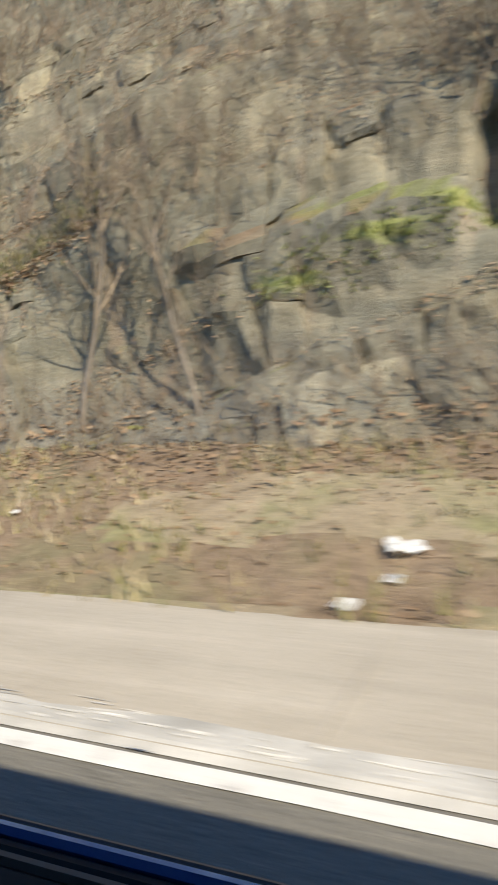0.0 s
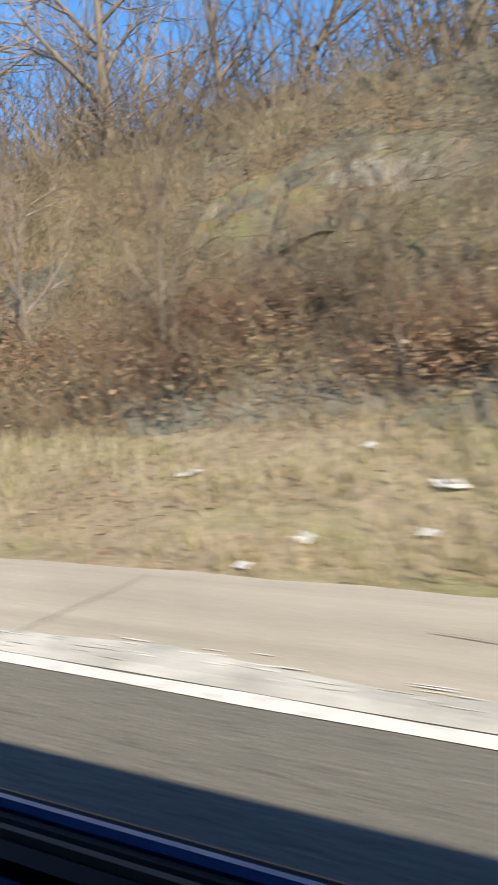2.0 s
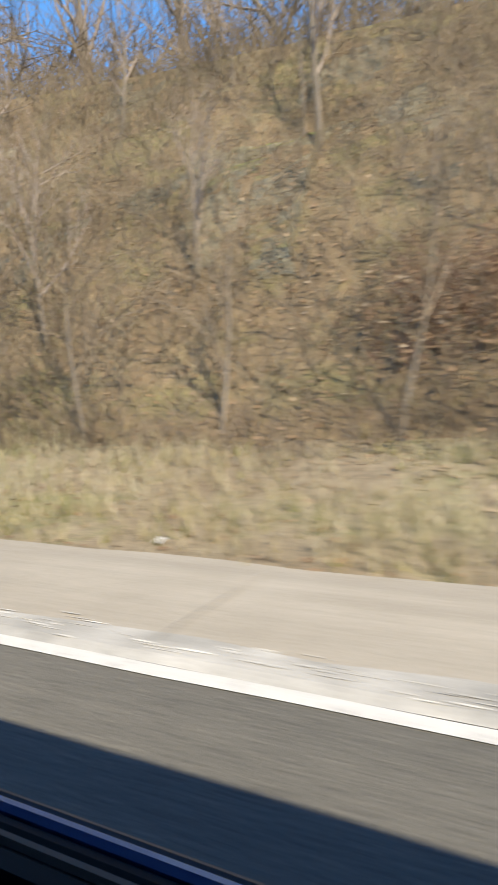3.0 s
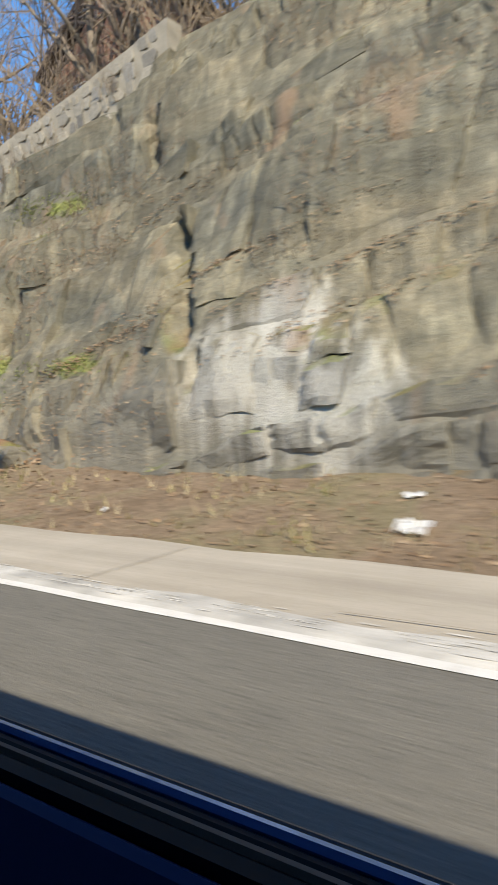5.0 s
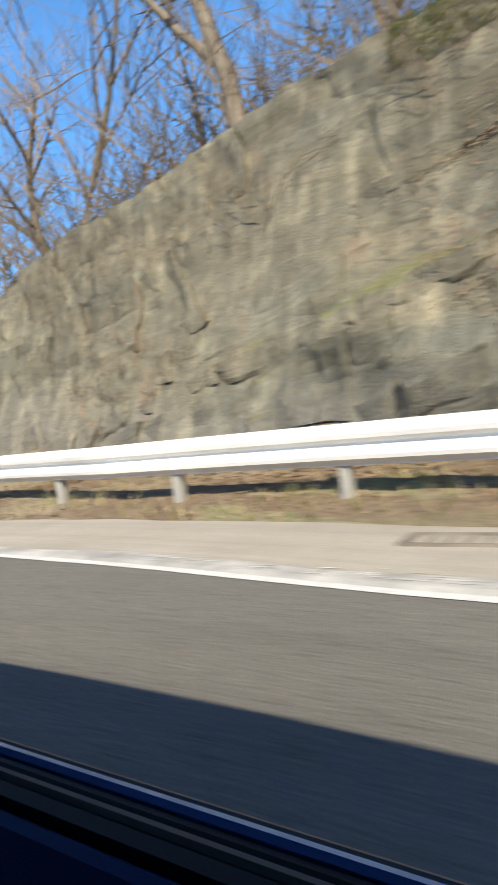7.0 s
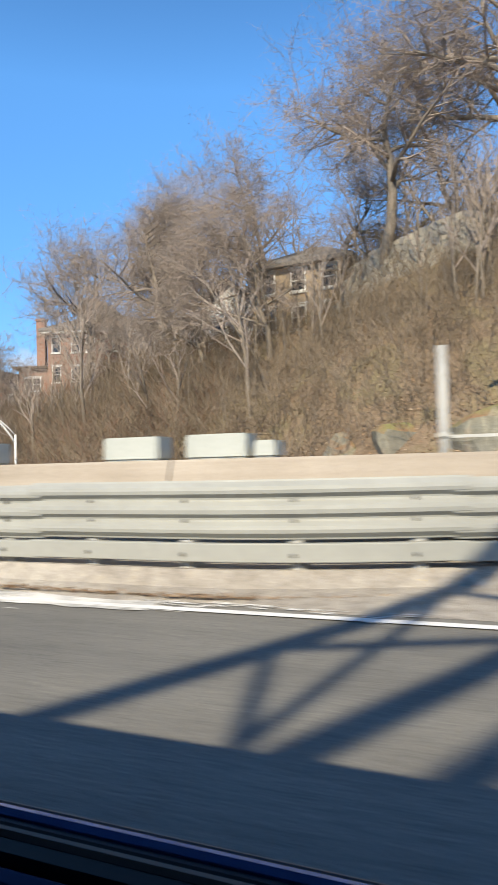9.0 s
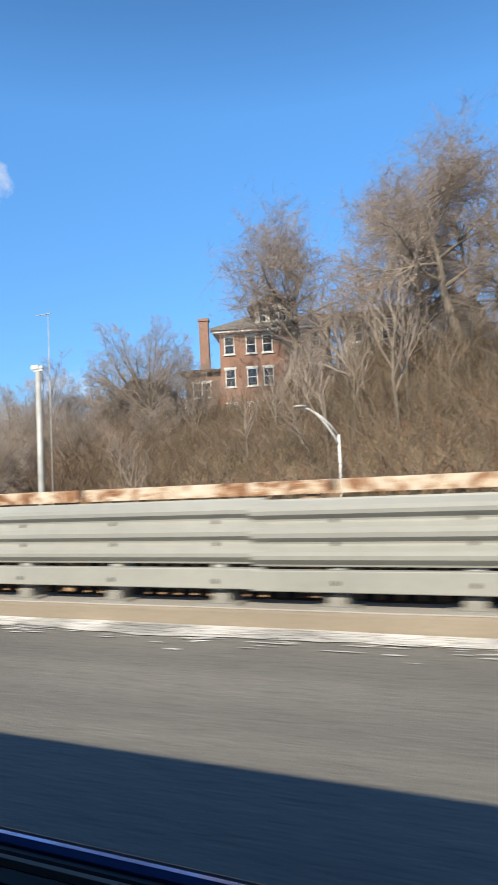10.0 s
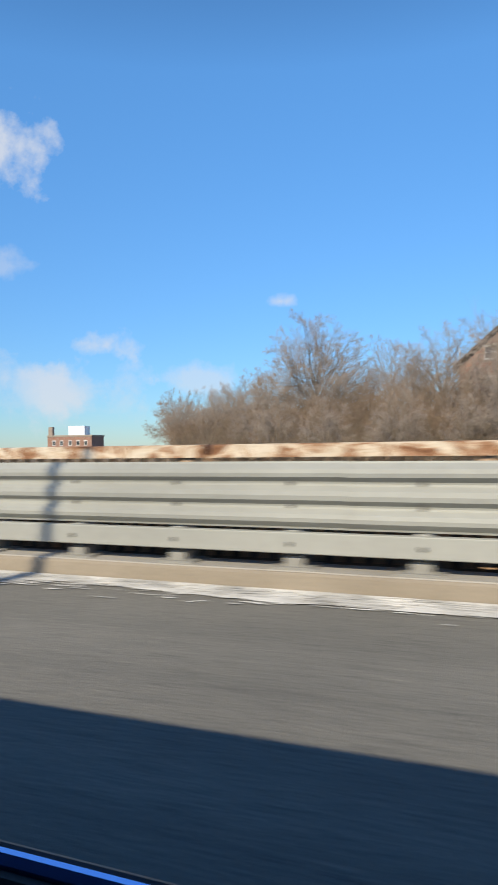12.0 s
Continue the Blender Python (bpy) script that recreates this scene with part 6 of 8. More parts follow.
def window(parent, x, y, z, w, h, face=0.0, frame_mat=None, sill=True):
    """A sash window on a wall that looks along -y (turned by face about the thing's z)."""
    m = Matrix.Rotation(face, 4, "Z") @ Matrix.Translation((x, y, z))
    bm = bmesh.new()
    f = 0.09
    box(bm, -w / 2, w / 2, -0.06, 0.04, h - f, h, m=m)
    box(bm, -w / 2, w / 2, -0.06, 0.04, 0, f, m=m)
    box(bm, -w / 2, -w / 2 + f, -0.06, 0.04, f, h - f, m=m)
    box(bm, w / 2 - f, w / 2, -0.06, 0.04, f, h - f, m=m)
    box(bm, -w / 2 + f, w / 2 - f, -0.05, 0.03, h * 0.5 - 0.03, h * 0.5 + 0.03, m=m)
    wd = part("window", bm, frame_mat or WHITE_WOOD, parent, "white sash window frame")
    part("pane", boxed(-w / 2 + f, w / 2 - f, -0.03, -0.01, f, h * 0.5 - 0.03, m=m), GLASS, wd)
    part("pane", boxed(-w / 2 + f, w / 2 - f, -0.02, 0.0, h * 0.5 + 0.03, h - f, m=m), GLASS, wd)
    if sill:
        part("sill", boxed(-w / 2 - 0.08, w / 2 + 0.08, -0.12, 0.02, -0.1, -0.002, m=m), WHITE_WOOD, wd)
        part("lintel", boxed(-w / 2 - 0.1, w / 2 + 0.1, -0.08, 0.02, h + 0.002, h + 0.16, m=m), WHITE_WOOD, wd)


def hip_roof(w, d, z, rise, over=0.5, ridge=0.5):
    bm = bmesh.new()
    x, y = w / 2 + over, d / 2 + over
    rx = max(0.3, x - y * (1 - 0.0) * ridge * 2 if x > y else 0.4)
    lo = [bm.verts.new(p) for p in ((-x, -y, z), (x, -y, z), (x, y, z), (-x, y, z))]
    bo = [bm.verts.new((p.co.x, p.co.y, z - 0.22)) for p in lo]
    a, c = bm.verts.new((-rx, 0, z + rise)), bm.verts.new((rx, 0, z + rise))
    bm.faces.new((lo[0], lo[1], c, a))
    bm.faces.new((lo[1], lo[2], c))
    bm.faces.new((lo[2], lo[3], a, c))
    bm.faces.new((lo[3], lo[0], a))
    for k in range(4):
        bm.faces.new((bo[k], bo[(k + 1) % 4], lo[(k + 1) % 4], lo[k]))
    bm.faces.new(bo[::-1])
    return bm


def gable(w, d, z, rise, over=0.4, axis="y"):
    """A gable roof slab whose ridge runs along the axis."""
    bm = bmesh.new()
    x, y = w / 2 + over, d / 2 + over
    if axis == "x":
        x, y = y, x
    prof = [(-x, z), (0, z + rise), (x, z), (x, z - 0.2), (0, z + rise - 0.22), (-x, z - 0.2)]
    ends = []
    for yy in (-y, y):
        ends.append([bm.verts.new((px, yy, pz)) for px, pz in prof])
    for k in range(6):
        bm.faces.new((ends[0][k], ends[0][(k + 1) % 6], ends[1][(k + 1) % 6], ends[1][k]))
    for e in ends:
        bm.faces.new((e[0], e[1], e[4], e[5]))
        bm.faces.new((e[1], e[2], e[3], e[4]))
    if axis == "x":
        bmesh.ops.rotate(bm, cent=(0, 0, 0), matrix=Matrix.Rotation(radians(90), 3, "Z"), verts=bm.verts)
    return bm


def gable_end(w, d, z, rise, axis="y"):
    bm = bmesh.new()
    x, y = (w / 2, d / 2) if axis == "y" else (d / 2, w / 2)
    ends = []
    for yy in (-y, y):
        ends.append([bm.verts.new(p) for p in ((-x, yy, z - 0.3), (x, yy, z - 0.3), (0, yy, z + rise - 0.3))])
    bm.faces.new(ends[0])
    bm.faces.new(ends[1][::-1])
    for k in range(3):
        bm.faces.new((ends[0][k], ends[1][k], ends[1][(k + 1) % 3], ends[0][(k + 1) % 3]))
    if axis == "x":
        bmesh.ops.rotate(bm, cent=(0, 0, 0), matrix=Matrix.Rotation(radians(90), 3, "Z"), verts=bm.verts)
    return bm


def walls(parent, w, d, z0, z1, material):
    bm = boxed(-w / 2, w / 2, -d / 2, d / 2, z0, z1)
    o = part("wall", bm, material, parent)
    box_uv(o.data)
    return o


def chimney(parent, x, y, z0, z1, r=0.45):
    bm = boxed(x - r, x + r, y - r * 0.8, y + r * 0.8, z0, z1 - 0.25)
    box(bm, x - r - 0.08, x + r + 0.08, y - r * 0.8 - 0.08, y + r * 0.8 + 0.08, z1 - 0.25, z1)
    o = part("chimney", bm, BRICK, parent, "red brick chimney")
    box_uv(o.data)


def brick_house():
    s = thing("brick_house", road_pose(-196.4, 57.0, 0.1, 0, 0, 17.3), "three-storey red brick house with a hipped grey roof and dormer", "house")
    w, d = 9.6, 9.0
    walls(s, w, d, 2.0, 14.6, BRICK)
    part("roof", hip_roof(w, d, 14.8, 2.6, 0.7), SHINGLE, s, "grey hipped shingle roof")
    part("eave_board", boxed(-w / 2 - 0.55, w / 2 + 0.55, -d / 2 - 0.55, d / 2 + 0.55, 14.35, 14.55), WHITE_WOOD, s)
    for z in (6.2, 9.4, 12.4):
        for x in (-3.9, -1.9, -0.4, 2.3, 3.9):
            if z > 12 or x != 2.3:
                window(s, x, -d / 2, z, 0.95, 1.65)
        for yy in (-2.4, 0.4, 2.8):
            window(s, yy, -w / 2, z, 0.9, 1.6, radians(-90))
    bm = boxed(-1.4, 1.8, -d / 2 - 0.1, -d / 2 + 3.0, 14.8, 16.5)
    dorm = part("dormer", bm, CREAM, s, "cream dormer with three windows")
    g = gable(3.6, 3.4, 16.5, 1.25, 0.45)
    bmesh.ops.translate(g, vec=(0.2, -d / 2 + 1.45, 0), verts=g.verts)
    part("dormer_roof", g, SHINGLE, dorm)
    g = gable_end(3.3, 3.0, 16.5, 1.25)
    bmesh.ops.translate(g, vec=(0.2, -d / 2 + 1.45, 0), verts=g.verts)
    part("dormer_gable", g, CREAM, dorm)
    for x in (-0.7, 0.2, 1.1):
        window(s, x, -d / 2 - 0.12, 15.15, 0.72, 1.2, sill=False)
    chimney(s, -w / 2 - 1.9, -1.06, 6, 16.7)
    chimney(s, w / 2 + 0.1, 0.5, 6, 16.6, 0.6)
    # lower wing with its own sloping roof
    bm = boxed(-w / 2 - 3.4, -w / 2, -3.6, 3.6, 2.0, 11.0)
    o = part("wing", bm, BRICK, s)
    box_uv(o.data)
    bm = boxed(-w / 2 - 3.9, -w / 2 + 0.02, -4.1, 4.1, 11.0, 11.25)
    part("wing_roof", bm, DARK_TRIM, s, "dark wing roof")
    for yy in (-2.2, 0.6):
        window(s, -w / 2 - 1.7 + yy * 0.3, -3.6, 8.7, 0.9, 1.4)


brick_house()


def plain_house(x, y, rz, w, d, z0, z1, rise, wall_mat, roof_mat, axis, label, rows, roof="gable", wx=None, chim=None):
    s = thing("house", road_pose(x, y, 0, 0, 0, rz), label, "house", "hillside houses")
    walls(s, w, d, z0, z1, wall_mat)
    if roof == "gable":
        part("roof", gable(w, d, z1, rise, 0.5, axis), roof_mat, s)
        o = part("gable_wall", gable_end(w - 0.02, d - 0.02, z1, rise, axis), wall_mat, s)
        box_uv(o.data)
    elif roof == "hip":
        part("roof", hip_roof(w, d, z1, rise, 0.5), roof_mat, s)
    else:
        part("roof", boxed(-w / 2 - 0.4, w / 2 + 0.4, -d / 2 - 0.4, d / 2 + 0.4, z1, z1 + rise, 0.05), roof_mat, s)
    for z, h in rows:
        for xx in wx or (-w * 0.32, 0, w * 0.32):
            window(s, xx, -d / 2, z, 0.95, h)
        for yy in (-d * 0.25, d * 0.25):
            window(s, yy, -w / 2, z, 0.9, h, radians(-90))
            window(s, yy, -w / 2, z, 0.9, h, radians(90))
    if chim:
        chimney(s, *chim)
    return s


plain_house(-184.1, 52.0, 6, 7.0, 8, 5, 13.6, 1.5, CREAM, SHINGLE, "x", "cream house with a low grey hipped roof among bare trees", ((7.4, 1.5), (11.4, 1.4)), "hip")
plain_house(-178.6, 47.0, 0, 3.4, 6, 5, 11.9, 1.6, WHITE_WOOD, SHINGLE, "y", "narrow white house with a grey gable", ((9.3, 1.2),), wx=(0,))
plain_house(-173.6, 39.0, 4, 3.1, 6, 5, 11.3, 1.7, WHITE_WOOD, DARK_TRIM, "y", "white wooden house with a dark gable roof", ((8.9, 1.4),), wx=(-0.7, 0.7))
plain_house(-167.6, 36.6, -4, 5.9, 7, 5, 12.5, 1.9, BRICK_TAN, SHINGLE, "x", "tan brick house behind bare trees", ((8.6, 1.4), (10.8, 1.3)), "hip")
plain_house(-153.3, 38.6, -6, 6.8, 7, 10, 14.7, 2.1, CREAM, DARK_TRIM, "y", "cream house with a dark gable roof on the hilltop", ((12.9, 1.3),))
plain_house(-214.0, 63.0, 4, 10.6, 8, -1, 7.9, 5.0, BRICK, DARK_TRIM, "y", "brown brick house with a steep dark gable roof", ((2.6, 1.4), (5.4, 1.4), (8.4, 1.2)), wx=(-2.6, 0, 2.6))
plain_house(-48.5, 29.0, 5, 4.4, 6, 6.0, 15.4, 1.6, CREAM, SHINGLE, "x", "pale cream house among trees above the rock", ((13.4, 1.4),), wx=(-1.2, 1.2))
plain_house(-119.8, 19.8, 12, 8.0, 8, 7.0, 14.0, 3.6, BRICK, DARK_TRIM, "y", "red brick house with a dark gable above the stone wall", ((8.6, 1.5), (11.4, 1.5)), wx=(-2.3, 2.3), chim=(3.0, 1.5, 13, 17.5))
plain_house(-104.5, 18.0, 0, 7.0, 8, 7.0, 14.6, 3.0, BRICK, DARK_TRIM, "y", "red brick house with a dark gable above the stone wall", ((9.4, 1.5), (12.2, 1.5)), wx=(-1.8, 1.8))


def far_block():
    px, py, a = place(-384.0, 196)
    s = thing("apartment_block", pose(px, py, -9.5, 0, 0, math.degrees(a) + 20), "distant red brick block with a white rooftop box", "building")
    w, d, h = 17.5, 14, 14.6
    walls(s, w, d, 0, h, BRICK)
    part("parapet", boxed(-w / 2 - 0.2, w / 2 + 0.2, -d / 2 - 0.2, d / 2 + 0.2, h, h + 0.6), PARAPET, s)
    part("roof_box", boxed(-2, 4.5, -3, 3, h + 0.6, h + 4.2, 0.05), LITTER_WHITE, s, "white rooftop plant room")
    part("stack", boxed(-w / 2 - 1.8, -w / 2 - 0.2, -2, 0, 0, h + 4.0), BRICK, s, "tall brick stack")
    for z in (4.5, 8.0, 11.3):
        for x in (-6.2, -3.2, 0.2, 3.4, 6.4):
            window(s, x, -d / 2, z, 1.3, 1.7)


far_block()


# ---- trees and brush ----
class Wood:
    """Collects tapered limbs as rings of vertices."""

    def __init__(self):
        self.v, self.f = [], []

    def limb(self, pts, radii, sides):
        base = len(self.v)
        last = len(pts) - 1
        for i, p in enumerate(pts):
            d = (pts[min(i + 1, last)] - pts[max(i - 1, 0)]).normalized()
            u = d.cross(Vector((0.3, 0.1, 1)) if abs(d.z) < 0.9 else Vector((1, 0, 0.2))).normalized()
            w = d.cross(u)
            if i == last:
                self.v.append(tuple(p))
            else:
                for k in range(sides):
                    a = 2 * math.pi * k / sides
                    self.v.append(tuple(p + (u * math.cos(a) + w * math.sin(a)) * radii[i]))
        for i in range(last - 1):
            for k in range(sides):
                a, c = base + i * sides + k, base + i * sides + (k + 1) % sides
                self.f.append((a, c, c + sides, a + sides))
        tip = base + last * sides
        for k in range(sides):
            self.f.append((base + (last - 1) * sides + k, base + (last - 1) * sides + (k + 1) % sides, tip))


def grow(rr, wood, twigs, p, d, length, radius, level, spec):
    """One limb and, from it, its smaller limbs."""
    levels, kids, spread, curl, lift, thin, clear = spec
    n = (7, 5, 3, 2, 1)[min(level + thin, 4)]
    pts, radii = [p.copy()], [radius]
    dirs = [d.copy()]
    for i in range(n):
        d = (d + Vector((rr.gauss(0, curl), rr.gauss(0, curl), rr.gauss(0, curl * 0.7) + lift * (0.5 if level else 0.15)))).normalized()
        pts.append(pts[-1] + d * (length / n))
        radii.append(radius * (1 - 0.86 * (i + 1) / n))
        dirs.append(d.copy())
    (wood if level < (2 if levels >= 4 or lift < 0.06 else 1) else twigs).limb(pts, radii, (8, 6, 4, 3, 3)[min(level + thin, 4)])
    if level >= levels:
        return
    count = kids[level]
    for k in range(count):
        t = clear + (1 - clear) * (k + rr.random()) / count if level == 0 else 0.22 + 0.76 * (k + rr.random()) / count
        i = min(int(t * n), n - 1)
        f = t * n - i
        q = pts[i].lerp(pts[i + 1], f)
        along = dirs[min(i + 1, n)]
        side = along.cross(Vector((rr.gauss(0, 1), rr.gauss(0, 1), rr.gauss(0, 1)))).normalized()
        ang = spread * rr.uniform(0.7, 1.3)
        nd = (along * math.cos(ang) + side * math.sin(ang)).normalized()
        grow(rr, wood, twigs, q, nd, length * rr.uniform(0.42, 0.66) * (1.05 - 0.35 * t if level == 0 else 1), radius * (1 - 0.8 * t) * 0.62 + 0.003, level + 1, spec)


def tree(name, seed, height, radius, kids, spread, label, bark, twig, levels=4, curl=0.13, lift=0.10, stems=1, haze=0, clear=0.30):
    rr = random.Random(seed)
    wood, twigs = Wood(), Wood()
    for sgn in range(stems):
        lean = 0.05 if stems == 1 else 0.45
        d = Vector((rr.gauss(0, lean), rr.gauss(0, lean), 1)).normalized()
        p = Vector((rr.gauss(0, 0.12), rr.gauss(0, 0.12), -0.4)) if stems > 1 else Vector((0, 0, -0.5))
        grow(rr, wood, twigs, p, d, height * (rr.uniform(0.6, 1.0) if stems > 1 else 0.8), radius, 0, (levels, kids, spread, curl, lift, 1 if levels < 4 else 0, clear))
    # the finest twigs: slim blades that spring from the ends of the limbs
    ends = [Vector(v) for v in twigs.v[3::4]] if haze else []
    for q in ends:
        for _ in range(haze):
            d = Vector((rr.gauss(0, 0.8) + 0.25 * q.x / height, rr.gauss(0, 0.8) + 0.25 * q.y / height, rr.gauss(0.35, 0.6))).normalized()
            side = d.cross(Vector((rr.gauss(0, 1), rr.gauss(0, 1), rr.gauss(0, 1)))).normalized() * 0.0045
            o = q - d * rr.uniform(0, 0.25)
            b = len(twigs.v)
            twigs.v += [tuple(o - side), tuple(o + side), tuple(o + d * height * rr.uniform(0.03, 0.075))]
            twigs.f.append((b, b + 1, b + 2))
    s = thing(name, pose(0, 0, 0), label, "tree" if stems == 1 else "shrub")
    part("trunk" if stems == 1 else "wood", mesh_of("trunk", wood.v, wood.f, bark, smooth=True), bark, s)
    part("crown" if stems == 1 else "twig_mass", mesh_of("crown", twigs.v, twigs.f, twig), twig, s, "crown of fine bare twigs")
    return s


TALL = [tree("tree", 10 + i, 12.5 + i * 0.8, 0.26 + 0.03 * i, (11, 7, 5, 4), 0.75, "tall bare winter tree with a spreading crown", BARK, TWIG) for i in range(3)]
BROAD = [tree("tree", 30 + i, 11.0 + i, 0.235, (13, 8, 6, 4), 0.95, "broad bare winter tree with dense fine twigs", BARK, TWIG, curl=0.18, lift=0.06, haze=3) for i in range(2)]
SPREAD = [tree("tree", 160 + i, 11.0, 0.30, (14, 9, 7, 5), 1.0, "large spreading bare tree with a haze of fine twigs", BARK, TWIG, curl=0.17, lift=0.09, haze=3, clear=(0.17, 0.42)[i]) for i in range(2)]
SLIM = [tree("tree", 50 + i, 9.0 + i, 0.12 + 0.02 * i, (9, 5, 4), 0.6, "slim bare tree with a pale grey trunk", BARK_PALE, TWIG, levels=3, lift=0.16) for i in range(3)]


def fan_tree(seed, height, width, limbs, label):
    """A bare tree whose limbs fan out from a short trunk and fill an even, rounded crown."""
    rr = random.Random(seed)
    wood, twigs = Wood(), Wood()
    fork = Vector((rr.gauss(0, 0.1), rr.gauss(0, 0.1), height * 0.2))
    wood.limb([Vector((0, 0, -0.5)), fork * 0.5, fork, fork + Vector((0, 0, height * 0.1))], [height * 0.022, height * 0.019, height * 0.016], 8)

    def shoot(p, d, length, radius, level):
        n = (7, 5, 3, 2)[level]
        pts, radii, e = [p], [radius], d
        for k in range(n):
            e = (e + Vector((rr.gauss(0, 0.09), rr.gauss(0, 0.09), rr.gauss(0.05, 0.08)))).normalized()
            pts.append(pts[-1] + e * (length / n))
            radii.append(radius * (1 - 0.85 * (k + 1) / n))
        (wood if level < 2 else twigs).limb(pts, radii, (6, 4, 3, 3)[level])
        if level == 3:
            for _ in range(2):
                t = (e + Vector((rr.gauss(0, 0.5), rr.gauss(0, 0.5), rr.gauss(0.1, 0.4)))).normalized()
                s = t.cross(Vector((rr.gauss(0, 1), rr.gauss(0, 1), 0.3))).normalized() * 0.005
                b = len(twigs.v)
                o = pts[rr.randrange(1, len(pts))]
                twigs.v += [tuple(o - s), tuple(o + s), tuple(o + t * height * rr.uniform(0.02, 0.05))]
                twigs.f.append((b, b + 1, b + 2))
            return
        for k in range((11, 7, 5)[level]):
            t = 0.2 + 0.78 * (k + rr.random()) / (11, 7, 5)[level]
            at = pts[0].lerp(pts[-1], t) if level == 2 else pts[min(int(t * n), n - 1)].lerp(pts[min(int(t * n), n - 1) + 1], t * n - int(t * n))
            side = d.cross(Vector((rr.gauss(0, 1), rr.gauss(0, 1), rr.gauss(0, 1)))).normalized()
            a = rr.uniform(0.4, 0.95)
            shoot(at, (d * math.cos(a) + side * math.sin(a)).normalized(), length * (0.17 + 0.42 * (1 - t)) * rr.uniform(0.8, 1.15), radius * (1 - 0.75 * t) * 0.5 + 0.002, level + 1)

    for k in range(limbs):
        th = math.acos(1 - (k + 0.5) / limbs * 0.92)
        ph = k * 2.399963 + rr.uniform(-0.3, 0.3)
        reach = 1 / math.sqrt((math.sin(th) / (width / 2)) ** 2 + (math.cos(th) / (height * 0.78)) ** 2)
        d = Vector((math.sin(th) * math.cos(ph), math.sin(th) * math.sin(ph), math.cos(th)))
        shoot(fork + Vector((0, 0, height * 0.09 * (1 - k / limbs))), d, reach * rr.uniform(0.80, 0.93), height * 0.0065, 0)
    s = thing("tree", pose(0, 0, 0), label, "tree")
    part("trunk", mesh_of("trunk", wood.v, wood.f, BARK, smooth=True), BARK, s)
    part("crown", mesh_of("crown", twigs.v, twigs.f, TWIG), TWIG, s, "crown of fine bare twigs")
    return s


ROUND = [fan_tree(70 + i, 8.0 + i, 7.6, 22, "round-crowned bare tree on the hillside") for i in range(2)]
DOME = [fan_tree(81, 7.6, 9.4, 30, "dome-shaped bare tree with dense fine twigs")]
SHRUB = [tree("shrub", 90 + i, 2.6 + 0.5 * i, 0.028, (5, 4, 3), 0.6, "tangled leafless brush with brown twigs", BRUSH, BRUSH, levels=3, curl=0.2, stems=6, lift=0.05) for i in range(4)]
SAPLING = [tree("sapling", 110 + i, 5.0 + i, 0.05, (8, 5, 3), 0.5, "thin leafless sapling on the slope", BARK_PALE, BRUSH, levels=3, lift=0.15) for i in range(2)]
PLANTED = {}


def plant(kind, x, y, scale=1.0, turn=0.0, sink=0.0, z=None):
    px, py, _ = place(x, y)
    h = rough_land(x, y) if z is None else z
    m = pose(px, py, h - sink, 0, 0, turn)
    if kind.name not in PLANTED:
        PLANTED[kind.name] = True
        kind.matrix_world = m @ Matrix.Scale(scale, 4)
        return kind
    o = copy_thing(kind, m)
    o.scale = (scale, scale, scale * 1.0)
    return o


def wooded(x, y):
    """The wood ends along this line; beyond it the view is open."""
    return x > -212.0 - 0.64 * y


def crest(x, back=0.0):
    """The y at which the cutting's top is reached, and so much further."""
    return interp(x, FOOT_Y) + (interp(x, RIDGE) - interp(x, FOOT_Z)) * interp(x, LEAN) + back


rr = random.Random(77)
# trees on the crest of the cutting
for i in range(74):
    x = 4 - i * 1.95 + rr.uniform(-0.8, 0.8)
    if x > -26 and i % 2:
        continue
    kind = rr.choice(TALL + SLIM + SLIM + SLIM)
    plant(kind, x, crest(x, rr.uniform(1.0, 9.0)), rr.uniform(0.75, 1.05), rr.uniform(0, 360), 0.2)
for i in range(44):
    x = 2 - i * 3.1 + rr.uniform(-0.8, 0.8)
    plant(rr.choice(SHRUB + SAPLING), x, crest(x, rr.uniform(0.2, 3.5)), rr.uniform(0.7, 1.1), rr.uniform(0, 360), 0.1)
# brush on the softer slope between the bare rock faces
for i in range(50):
    x = rr.uniform(-27, -82)
    u = rr.uniform(0.02, 0.95)
    fy, fz, top, ln = interp(x, FOOT_Y), interp(x, FOOT_Z), interp(x, RIDGE), interp(x, LEAN)
    z = fz + (top - fz) * u
    if bare_patch(x, z):
        continue
    plant(rr.choice(SHRUB), x, rock_y(x, z) + 0.05, rr.uniform(0.45, 0.85), rr.uniform(0, 360), 0.05, z)
for i in range(36):
    x = rr.uniform(-42, -80)
    fz, top = interp(x, FOOT_Z), interp(x, RIDGE)
    z = fz + (top - fz) * rr.uniform(0.1, 0.9)
    if not bare_patch(x, z):
        plant(rr.choice(SAPLING + SLIM[:1]), x, rock_y(x, z) + 0.05, rr.uniform(0.4, 0.75), rr.uniform(0, 360), 0.1, z)
for x in (-31, -36.5, -40, -47.8, -49.8, -54.5, -56.8, -59.0, -61.2, -64, -68, -3.4, -5.2, -7.4, -12.5):
    plant(rr.choice(SAPLING), x, interp(x, FOOT_Y) + 0.2, rr.uniform(0.7, 1.0), rr.uniform(0, 360), 0.1, interp(x, FOOT_Z) + 0.2)
for i in range(12):
    x = -96 - i * 2.3 + rr.uniform(-0.8, 0.8)
    plant(rr.choice(TALL + SLIM), x, crest(x, rr.uniform(1.5, 4.5)), rr.uniform(0.8, 1.0), rr.uniform(0, 360), 0.2)
